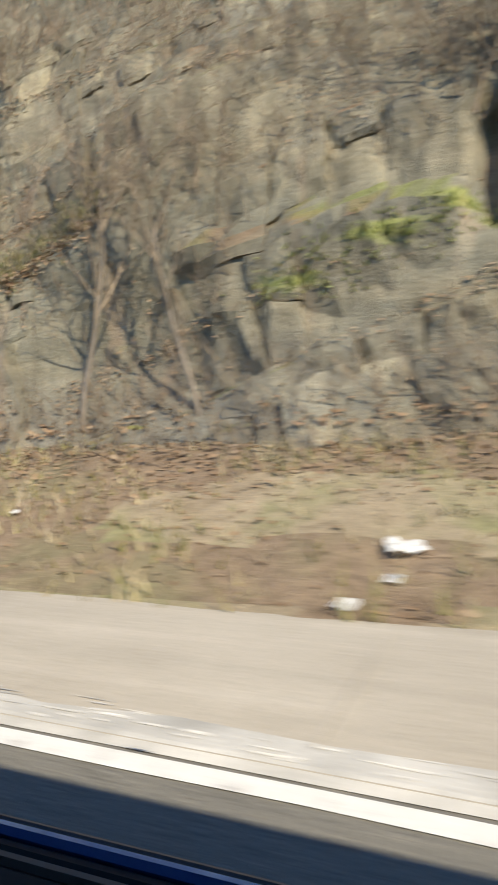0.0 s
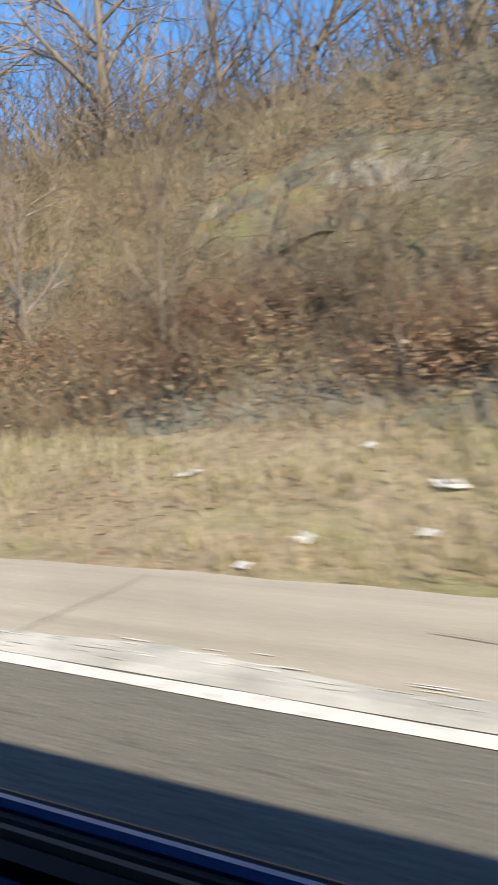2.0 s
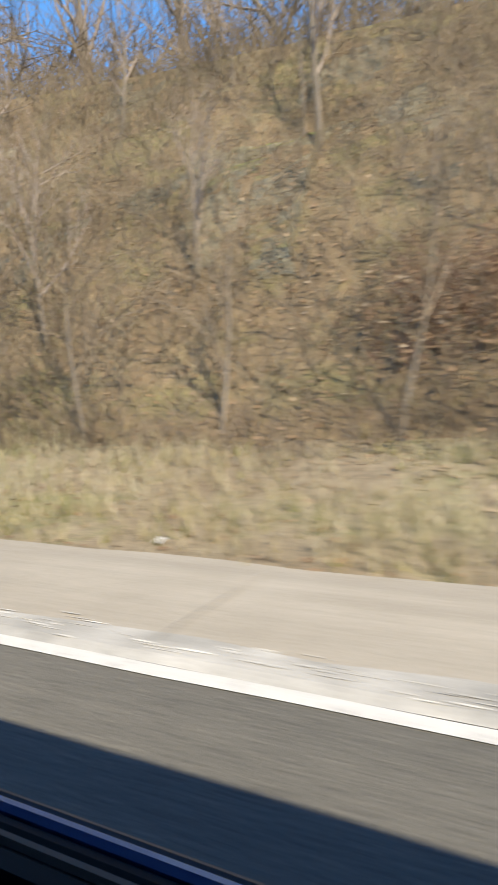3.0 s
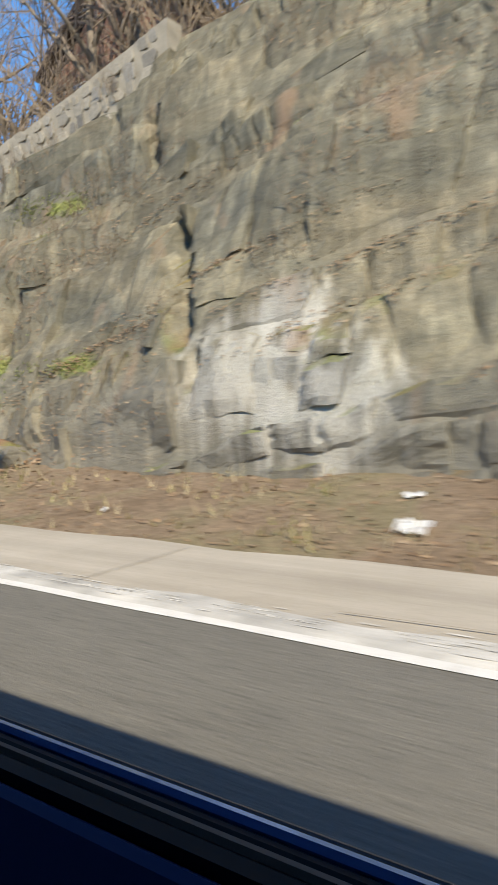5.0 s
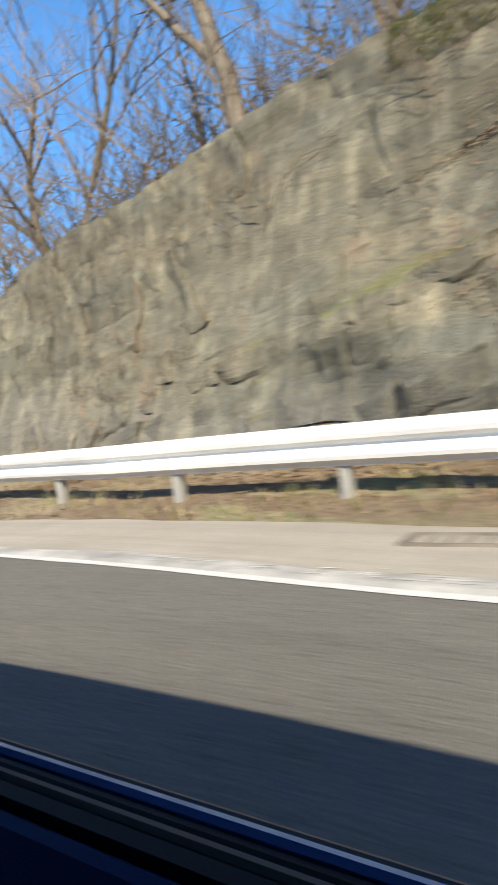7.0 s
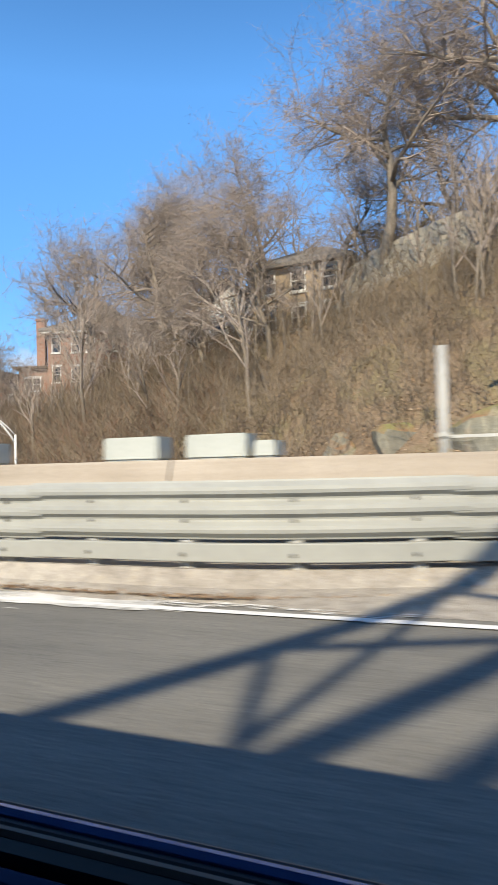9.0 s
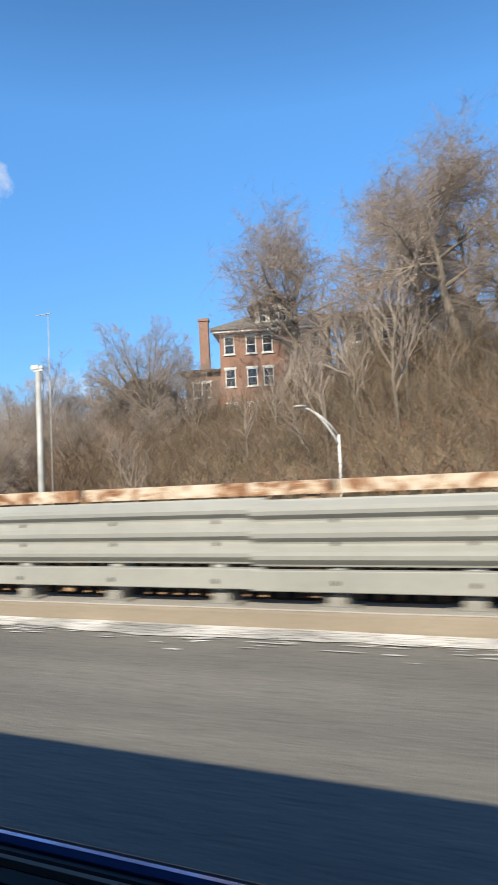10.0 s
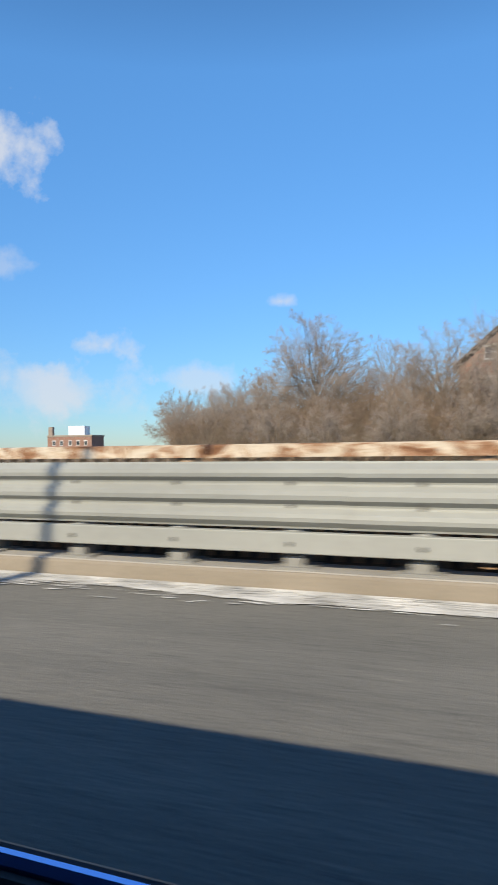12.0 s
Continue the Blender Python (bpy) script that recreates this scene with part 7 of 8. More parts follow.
for i in range(34):
    x = rr.uniform(-103, -126)
    plant(rr.choice(SAPLING + SHRUB + SLIM), x, crest(x, rr.uniform(0.9, 4.5)), rr.uniform(0.7, 1.0), rr.uniform(0, 360), 0.15)
# tufts of brush clinging to the rock
for i in range(64):
    x = rr.choice((rr.uniform(3, -27), rr.uniform(3, -27), rr.uniform(-82, -128)))
    fy, fz, top, ln = interp(x, FOOT_Y), interp(x, FOOT_Z), interp(x, RIDGE), interp(x, LEAN)
    z = fz + (top - fz) * rr.uniform(0.25, 0.98)
    plant(rr.choice(SHRUB), x, rock_y(x, z) + 0.05, rr.uniform(0.25, 0.5), rr.uniform(0, 360), 0.05, z)
# denser tangles high on the first face
tangle = random.Random(404)
for cx, cz, count in ((-0.6, 5.0, 4), (-18.6, 5.0, 7), (-20.0, 4.6, 5), (-26.8, 5.2, 6)):
    for _ in range(count):
        x, z = cx + tangle.gauss(0, 0.8), cz + tangle.gauss(0, 0.5)
        plant(tangle.choice(SHRUB), x, rock_y(x, z) + 0.05, tangle.uniform(0.4, 0.75), tangle.uniform(0, 360), 0.05, z)
# the wooded hill of the second stretch: the large trees stand along its crest and between the houses
HILL_TREES = (
    (SPREAD[0], -155.6, 27.0, 1.3), (SPREAD[1], -162.3, 28.6, 1.15), (TALL[1], -151.0, 29.5, 1.0), (TALL[2], -146.8, 27, 0.95), (TALL[0], -143, 25.5, 0.95), (BROAD[0], -148.6, 33, 1.1),
    (BROAD[1], -158.9, 33, 0.9), (BROAD[0], -165.6, 33, 0.85), (BROAD[1], -168.8, 30.5, 0.8), (BROAD[0], -173.2, 32.0, 0.75), (BROAD[1], -187.0, 42, 0.7), (ROUND[0], -198.6, 44, 0.9), (ROUND[1], -208.4, 50, 0.9), (SLIM[0], -205.8, 47, 0.8), (SPREAD[0], -170.0, 33.5, 1.1), (TALL[0], -174.2, 36.5, 0.9), (SPREAD[1], -177.3, 36.5, 1.1), (SPREAD[0], -180.2, 40, 1.3),
    (BROAD[1], -176.6, 39.5, 1.0), (BROAD[0], -185.4, 44, 1.25), (SPREAD[1], -192.4, 45.0, 1.5), (SLIM[1], -188.6, 45, 1.2), (ROUND[1], -204.4, 25.0, 1.15), (ROUND[0], -206.5, 31.0, 1.05), (DOME[0], -203.2, 44.8, 1.42), (ROUND[1], -211.6, 42, 1.2), (SPREAD[1], -213.0, 46, 0.72), (DOME[0], -208.0, 47, 1.15),
    (BROAD[0], -182.5, 58, 1.0), (TALL[1], -171.5, 45, 1.0), (TALL[0], -163.5, 42, 0.95), (SLIM[0], -213.8, 39.2, 0.95), (SLIM[2], -208.6, 38.5, 0.75),
    (DOME[0], -235.2, 65.0, 1.75), (ROUND[1], -228.0, 69.0, 1.2), (ROUND[0], -224.0, 62.0, 1.1), (ROUND[0], -250.5, 77.0, 1.15), (ROUND[1], -244.5, 72.0, 1.0), (DOME[0], -282.0, 110.0, 1.6), (ROUND[1], -262.0, 88.0, 1.0), (ROUND[0], -272.0, 97.0, 1.0), (ROUND[0], -219.0, 50, 1.05), (ROUND[1], -216.6, 44, 0.6), (ROUND[0], -229.0, 55, 0.85), (ROUND[1], -239.0, 61, 0.8), (ROUND[1], -256.0, 80, 0.9), (ROUND[0], -211.5, 33.0, 0.95),
    (ROUND[0], -224.5, 38, 0.62), (ROUND[1], -219.2, 36, 0.6), (ROUND[0], -214.5, 35, 0.62), (ROUND[1], -210.0, 36, 0.62), (ROUND[0], -230, 42, 0.62), (DOME[0], -205.5, 38, 0.8), (ROUND[1], -234.5, 47, 0.65), (ROUND[0], -200.0, 40, 0.7), (ROUND[1], -243, 57, 0.8), (ROUND[0], -253, 66, 0.85),
)
for kind, x, y, sc in HILL_TREES:
    plant(kind, x, y, sc, rr.uniform(0, 360), 0.3)
for i in range(205):
    x = rr.uniform(-139, -206)
    lo, hi = interp(x, FOOT_Y) + 3.5, interp(x, CREST_Y)
    u = rr.random() ** 0.6
    y = lo + (hi - lo) * u
    if abs(x + 180.5) < 5.5 and y < 28:
        continue
    plant(rr.choice(SLIM + SAPLING + SAPLING), x, y, rr.uniform(0.42, 0.74) * (1.0 if x > -166 else 1.3 if x > -183 else 0.9), rr.uniform(0, 360), 0.2)
for i in range(80):
    x = rr.uniform(-140, -250)
    lo, hi = interp(x, FOOT_Y) + 3, interp(x, CREST_Y) + 1
    y = lo + (hi - lo) * rr.random() ** 0.8
    if wooded(x, y):
        plant(rr.choice(SHRUB), x, y, rr.uniform(0.6, 1.1), rr.uniform(0, 360), 0.15)
for i in range(8):
    x = -235 - i * 14 + rr.uniform(-4, 4)
    plant(ROUND[i % 2], x, (-212 - x) / 0.6 + rr.uniform(0, 40), rr.uniform(0.8, 1.1), rr.uniform(0, 360), 0.5)


def brushwood(name, count, spot, tall, label, seed, wood=None):
    """Undergrowth too dense to count: thin forked stems in one mesh."""
    r2 = random.Random(seed)
    w = Wood()
    for _ in range(count):
        x, y, z = spot(r2)
        px, py, _ = place(x, y)
        h = tall * r2.uniform(0.45, 1.25)
        lean = 0.3 + 0.07 * tall
        d = Vector((r2.gauss(0, lean), r2.gauss(0, lean) - 0.1, 1)).normalized()
        p = Vector((px, py, z - 0.05))
        q = p + d * h * 0.5
        e = q + (d + Vector((r2.gauss(0, 0.4), r2.gauss(0, 0.4), 0))).normalized() * h * 0.5
        w.limb([p, q, e], [0.006 * tall + 0.003, 0.004 * tall + 0.002], 3)
        for _ in range(2):
            k = p.lerp(q, r2.uniform(0.5, 1.0)) if r2.random() < 0.5 else q.lerp(e, r2.uniform(0, 0.6))
            w.limb([k, k + (d + Vector((r2.gauss(0, 0.9), r2.gauss(0, 0.9), 0.1))).normalized() * h * 0.4], [0.0035 * tall + 0.001], 3)
    tagged(new(name, mesh_of(name, w.v, w.f, wood or BRUSH)), label, "brush", kind="stuff")


def hill_spot(r2):
    while True:
        x = r2.uniform(-139, -250)
        lo, hi = interp(x, FOOT_Y) + 1.5, interp(x, CREST_Y) + 2
        u = r2.random() ** 0.75
        y = lo + (hi - lo) * u
        if wooded(x, y) and noise.noise(Vector((x * 0.22, y * 0.22, 6))) > r2.uniform(-0.5, 0.25) - 0.5 * u:
            return x, y, rough_land(x, y)


def stem_spot(r2):
    x = r2.uniform(-136, -166)
    lo, hi = interp(x, FOOT_Y) + 1.5, interp(x, CREST_Y)
    y = lo + (hi - lo) * r2.random()
    return x, y, rough_land(x, y)


def thicket_spot(r2):
    while True:
        x = r2.uniform(-170, -285)
        lo, hi = 20 + max(0.0, (-200 - x) * 0.3), interp(x, CREST_Y)
        y = lo + (hi - lo) * r2.random() ** 0.9
        if wooded(x, y):
            return x, y, rough_land(x, y)


def bank_thicket_spot(r2):
    while True:
        x = r2.uniform(-200, -275)
        lo = 28 + max(0.0, (-200 - x) * 0.55)
        y = lo + 18 * r2.random()
        if wooded(x, y):
            return x, y, rough_land(x, y)


def slope_spot(r2):
    while True:
        x = r2.uniform(-26, -82)
        fz, top = interp(x, FOOT_Z), interp(x, RIDGE)
        z = fz + (top - fz) * r2.random()
        if not bare_patch(x, z) or r2.random() < 0.12:
            break
    return x, rock_y(x, z) + 0.03, z


def face_spot(r2):
    while True:
        x = r2.uniform(6, -28) if r2.random() < 0.62 else r2.uniform(-80, -132)
        fz, top = interp(x, FOOT_Z), interp(x, RIDGE)
        z = fz + (top - fz) * r2.random() ** 0.7
        if bare_patch(x, z):
            continue
        if noise.noise(Vector((x * 0.28, z * 0.4, 11))) + 0.3 * (z / top) > (-0.06 if x > -30 else 0.2):
            return x, rock_y(x, z) + 0.03, z


def crest_spot(r2):
    x = r2.uniform(8, -138)
    y = crest(x, r2.uniform(-0.3, 9))
    return x, y, rough_land(x, y)


def foot_spot(r2):
    x = r2.uniform(8, -84)
    u = r2.gauss(0.1, 0.45)
    y, z = interp(x, FOOT_Y) + u * 0.8, interp(x, FOOT_Z)
    return (x, y, bank_z(x, y)) if u < 0 else (x, rock_y(x, z + u * 0.8) + 0.03, z + u * 0.8)


TANGLES = ((-27.2, 4.6, 1.2, 1.0), (-27.0, 3.3, 0.9, 0.6), (-28.6, 2.5, 1.3, 0.4), (-30.8, 2.6, 1.4, 0.5), (-33.5, 2.3, 1.5, 0.6), (-36.0, 1.6, 1.2, 0.4), (-38.8, 2.2, 1.5, 0.5), (-40.2, 1.8, 1.5, 0.6), (-53.9, 2.0, 1.2, 0.8), (-107.5, 4.3, 1.6, 1.2), (-44, 2.2, 2.5, 0.8))


def tangle_spot(r2):
    cx, cz, w, h = r2.choice(TANGLES)
    x, z = cx + r2.gauss(0, w * 0.6), max(interp(cx, FOOT_Z), cz + r2.gauss(0, h * 0.6))
    return x, rock_y(x, z) + 0.02, z


def crest_back(r2):
    x = r2.uniform(4, -140)
    y = crest(x, 0.6 + 9 * r2.random())
    return x, y, rough_land(x, y)


brushwood("hill_brush", 27000, hill_spot, 1.7, "dense brown leafless undergrowth on the hill", 31)
RUSSET = simple("russet_twigs", (0.27, 0.165, 0.11), 0.9, 0, 0.1, 0.4, 2.0, grain=0)
FAWN = simple("fawn_twigs", (0.30, 0.215, 0.15), 0.9, 0, 0.1, 0.45, 2.0, grain=0)
brushwood("hill_stems", 2600, stem_spot, 1.9, "thin bare stems standing in the leaf litter", 45)
brushwood("thicket", 11000, thicket_spot, 2.9, "tall dense thicket of bare brown stems on the hill", 35)
brushwood("russet_thicket", 4500, thicket_spot, 2.6, "russet thicket of young shoots on the hill", 39, RUSSET)
brushwood("bank_thicket", 8000, bank_thicket_spot, 3.8, "tall tangled thicket of bare stems below the houses", 40, FAWN)
OLIVE = simple("olive_brush", (0.34, 0.28, 0.175), 0.9, 0, 0.1, 0.45, 2.0, grain=0)
brushwood("slope_brush", 8000, slope_spot, 1.15, "dense olive-brown leafless brush on the slope", 32, OLIVE)
brushwood("brown_slope_brush", 6500, slope_spot, 1.3, "dense brown leafless brush on the slope", 44)
brushwood("foot_brush", 7000, foot_spot, 0.7, "dry weeds and brush along the foot of the rock", 37)
brushwood("vine_tangle", 5000, tangle_spot, 0.85, "russet tangle of dead vines hanging on the rock", 38, RUSSET)
brushwood("face_brush", 15500, face_spot, 0.75, "thin brown brush clinging to the rock", 33)
brushwood("crest_brush", 7000, crest_spot, 1.8, "dense leafless undergrowth along the crest", 34)
brushwood("crest_wood", 6500, crest_back, 4.6, "thin bare stems of young wood behind the crest", 36)


# ---- masonry wall on top of the cutting ----
STONE = random_mat("wall_stone", [(0.0, (0.17, 0.163, 0.15)), (0.3, (0.29, 0.268, 0.225)), (0.7, (0.37, 0.335, 0.27)), (1.0, (0.24, 0.235, 0.225))], 0.9, 14.0, 0.6)
MORTAR = simple("pale_mortar", (0.31, 0.285, 0.235), 0.95, 0, 0.1, 0.2, 8.0)


def wall_foot(x):
    return interp(x, RIDGE) - 0.35


def masonry():
    s = thing("stone_wall", pose(0, 0, 0), "rubble stone retaining wall with pale mortar on top of the rock", "wall", kind="structure")
    wy = lambda x: crest(x) - 0.42
    crown = lambda x: 0.62 + 0.16 * noise.noise(Vector((x * 0.9, 0, 3))) - 0.8 * smooth(-114.5, -117.6, x)
    part("mortar", sweep("mortar", steps(-97, -117.6, 0.5), lambda x: [(wy(x), wall_foot(x) - 1.0), (wy(x), wall_foot(x) + crown(x)), (wy(x) + 0.5, wall_foot(x) + crown(x) + 0.05), (wy(x) + 0.5, wall_foot(x) - 1.0)], MORTAR, closed=True), MORTAR, s, "pale mortar core")
    meshes = []
    for i in range(12):
        r2 = random.Random(200 + i)
        n = r2.choice((6, 7, 8, 9))
        rim = []
        for k in range(n):
            a = 2 * math.pi * (k + r2.uniform(-0.25, 0.25)) / n
            c, d = math.cos(a), math.sin(a)
            # between a disc and a square
            q = 0.5 * (abs(c) ** 3.2 + abs(d) ** 3.2) ** (-1 / 3.2) * r2.uniform(0.90, 1.06)
            rim.append((c * q, d * q))
        bm = bmesh.new()
        rings = []
        for scale, depth in ((1.0, 0.5), (1.0, -0.25), (0.86, -0.46 - 0.1 * r2.random())):
            rings.append([bm.verts.new((px * scale, depth * (1 if scale == 1 else r2.uniform(0.8, 1.15)), pz * scale)) for px, pz in rim])
        for a, c in zip(rings, rings[1:]):
            for k in range(n):
                bm.faces.new((a[k], c[k], c[(k + 1) % n], a[(k + 1) % n]))
        bm.faces.new(rings[-1][::-1])
        bmesh.ops.recalc_face_normals(bm, faces=bm.faces[:])
        me = bpy.data.meshes.new("stone")
        bm.to_mesh(me)
        bm.free()
        me.materials.append(STONE)
        meshes.append(me)
    r2 = random.Random(5)
    count, base = 0, -0.75
    while base < 0.5:
        x = -97.05 - r2.uniform(0, 0.3)
        tall = r2.uniform(0.24, 0.36)
        while x > -117.3 and count < 330:
            w = r2.uniform(0.15, 0.55)
            h = tall * r2.uniform(0.78, 1.18)
            xm = x - w / 2
            if base + tall > crown(xm) + 0.05:
                x -= w
                continue
            o = new("stone", r2.choice(meshes))
            o.parent = s
            o.matrix_world = road_pose(xm, wy(xm) - 0.012, wall_foot(xm) + base + tall / 2 + 0.06 * math.sin(xm * 1.3 + base * 5) + r2.uniform(-0.03, 0.03), r2.uniform(-5, 5), r2.uniform(-9, 9)) @ Matrix.Diagonal((w * 1.1, 0.035, h * 1.12, 1))
            x -= w + r2.uniform(0.01, 0.07)
            count += 1
        base += tall + 0.012
    return meshes


def hill_wall(meshes):
    """A rough retaining wall under the crest of the hill beyond the slip road."""
    s = thing("hill_wall", pose(0, 0, 0), "mossy grey rubble retaining wall under the hill crest", "wall", kind="structure")
    wy = lambda x: interp(x, CREST_Y) - 1.5
    top = lambda x: interp(x, CREST_Z) - 0.1 - 1.6 * smooth(-158.5, -156.0, x) - 1.2 * smooth(-163.5, -165.0, x)
    xs = steps(-156.0, -165.0, 0.5)
    part("core", sweep("core", xs, lambda x: [(wy(x), top(x) - 2.6), (wy(x) + 0.25, top(x)), (wy(x) + 1.6, top(x) + 0.05), (wy(x) + 1.6, top(x) - 2.6)], MORTAR, closed=True), MORTAR, s, "pale mortar core")
    r2 = random.Random(15)
    for row in range(6):
        x = -156.1 - r2.uniform(0, 0.3)
        while x > -164.8:
            w, h = r2.uniform(0.3, 0.7), 0.36 * r2.uniform(0.8, 1.1)
            xm, up = x - w / 2, 0.2 + row * 0.38
            o = new("stone", r2.choice(meshes))
            o.parent = s
            o.matrix_world = road_pose(xm, wy(xm) + 0.25 - up * 0.096 + 0.02, top(xm) - up, r2.uniform(-6, 6), r2.uniform(-9, 9)) @ Matrix.Diagonal((w * 1.1, 0.06, h * 1.12, 1))
            x -= w + r2.uniform(0.01, 0.05)


hill_wall(masonry())


# ---- leaves and grass, as stuff ----
DEAD_LEAF = island_mat("dead_leaves", [(0.0, (0.19, 0.12, 0.07)), (0.4, (0.25, 0.165, 0.10)), (0.8, (0.30, 0.205, 0.125)), (1.0, (0.40, 0.31, 0.21))], 0.8)
BLADES = island_mat("grass_blades", [(0.0, (0.13, 0.15, 0.04)), (0.22, (0.24, 0.24, 0.07)), (0.45, (0.38, 0.315, 0.195)), (1.0, (0.49, 0.42, 0.29))], 0.8, 0.5)


def scatter_leaves(name, count, spot, size, label, seed):
    r2 = np.random.RandomState(seed)
    verts, faces = [], []
    for i in range(count):
        x, y, z, nrm = spot(r2)
        px, py, _ = place(x, y)
        w, l = size * r2.uniform(0.5, 1.2), size * r2.uniform(0.8, 1.7)
        a = r2.uniform(0, 6.28)
        u = Vector((math.cos(a), math.sin(a), r2.uniform(-0.25, 0.25))).normalized()
        v = u.cross(Vector((r2.normal(0, 0.4) + nrm[0], r2.normal(0, 0.4) + nrm[1], nrm[2]))).normalized()
        c = Vector((px, py, z + 0.012))
        b = len(verts)
        bend = Vector((0, 0, size * r2.uniform(-0.1, 0.2)))
        for q in (c - u * l / 2, c + v * w / 2 + bend, c + u * l / 2, c - v * w / 2 + bend):
            verts.append(tuple(q))
        faces.append((b, b + 1, b + 3))
        faces.append((b + 1, b + 2, b + 3))
    tagged(new(name, mesh_of(name, verts, faces, DEAD_LEAF)), label, "leaves", kind="stuff")


def on_bank(r2):
    x = r2.uniform(6, -137)
    e, fy = road_edge(x) + 1.42, interp(x, FOOT_Y)
    y = e + (max(fy, e + 1.2) + 0.3 - e) * r2.uniform(0, 1) ** 0.9
    if noise.noise(Vector((x * 0.55, y * 1.3, 8))) < r2.uniform(-0.5, 0.15):
        return on_bank(r2)
    return x, y, bank_z(x, y), (0, -0.2, 1)


def on_slope(r2):
    x = r2.uniform(-24, -84)
    fy, fz, top, ln = interp(x, FOOT_Y), interp(x, FOOT_Z), interp(x, RIDGE), interp(x, LEAN)
    u = r2.uniform(0, 0.95)
    z = fz + (top - fz) * u
    if bare_patch(x, z):
        return on_slope(r2)
    return x, rock_y(x, z) - abs(r2.normal(0, 0.04)) - 0.01, z, (0, -0.9, 0.4)


scatter_leaves("bank_leaves", 15000, on_bank, 0.055, "brown dead leaves strewn over the verge", 1)
def on_footing(r2):
    x = r2.uniform(-154.5, -171)
    return x, 1.78 + 0.3 * r2.rand() ** 2 + 1.6 * smooth(-160, -154.5, x), 0.03, (0, 0, 1)


scatter_leaves("kerb_debris", 2600, on_footing, 0.045, "brown leaf scraps and splinters at the foot of the guardrail", 9)
scatter_leaves("slope_leaves", 22000, on_slope, 0.06, "brown dead leaves caught on the brushy slope", 2)


def on_hill(r2):
    x = r2.uniform(-140, -178)
    lo, hi = interp(x, FOOT_Y) - 0.3, interp(x, CREST_Y)
    y = lo + (hi - lo) * r2.rand() ** 1.6
    return x, y, rough_land(x, y) + 0.02, (0, -0.5, 0.8)


scatter_leaves("hill_leaves", 24000, on_hill, 0.08, "brown dead leaves strewn over the steep hillside", 41)


def on_tangle(r2):
    cx, cz, w, h = TANGLES[r2.randint(len(TANGLES))]
    x, z = cx + r2.normal(0, w * 0.55), max(interp(cx, FOOT_Z), cz + 0.15 + r2.normal(0, h * 0.5))
    if noise.noise(Vector((x * 1.4, z * 1.6, 17))) < r2.uniform(-0.4, 0.2):
        return on_tangle(r2)
    return x, rock_y(x, z) - abs(r2.normal(0, 0.22)), z, (0, -0.7, 0.5)


scatter_leaves("tangle_leaves", 13000, on_tangle, 0.075, "russet dead leaves caught in the vine tangle", 43)


def on_rock(r2):
    """Dead vines and leaves hang in patches on the bare faces."""
    while True:
        x = r2.uniform(4, -30) if r2.rand() < 0.4 else r2.uniform(-80, -130)
        fy, fz, top, ln = interp(x, FOOT_Y), interp(x, FOOT_Z), interp(x, RIDGE), interp(x, LEAN)
        u = r2.uniform(0, 1.0)
        z = fz + (top - fz) * u
        if noise.noise(Vector((x * 0.28, z * 0.4, 11))) + 0.25 * noise.noise(Vector((x * 1.2, z * 1.2, 4))) > 0.12:
            return x, rock_y(x, z) - abs(r2.normal(0, 0.03)) - 0.01, z, (0, -0.9, 0.3)


scatter_leaves("rock_leaves", 11000, on_rock, 0.038, "brown dead vine leaves hanging in patches on the rock", 6)


LEDGES = [(r_.uniform(3, -27), r_.uniform(1.6, 8.5), r_.uniform(1.0, 3.2)) for r_ in [random.Random(91)] for _ in range(16)] + [(r_.uniform(-84, -126), r_.uniform(1.3, 5.2), r_.uniform(1.2, 4.0)) for r_ in [random.Random(92)] for _ in range(18)] + [(-106, 5.2, 4.5), (-108.5, 3.2, 4.0), (-110.5, 4.6, 3.0), (-96.2, 2.5, 1.6), (-118.5, 3.2, 2.6), (-103.5, 6.1, 3.5)]


def on_ledge(r2):
    """Dead leaves gather in bands along the dipping ledges."""
    while True:
        x0, z0, w = LEDGES[r2.randint(len(LEDGES))]
        dx = r2.normal(0, w * 0.5)
        x = x0 + dx
        z = z0 + 0.30 * dx + 0.25 * noise.noise(Vector((x * 0.7, z0, 2))) - abs(r2.normal(0, 0.13)) * (0.5 + w * 0.25)
        if interp(x, FOOT_Z) < z < interp(x, RIDGE):
            return x, rock_y(x, z) - abs(r2.normal(0, 0.03)) - 0.01, z, (0, -0.7, 0.6)


scatter_leaves("ledge_leaves", 13000, on_ledge, 0.042, "brown dead leaves lying in bands on the rock ledges", 16)


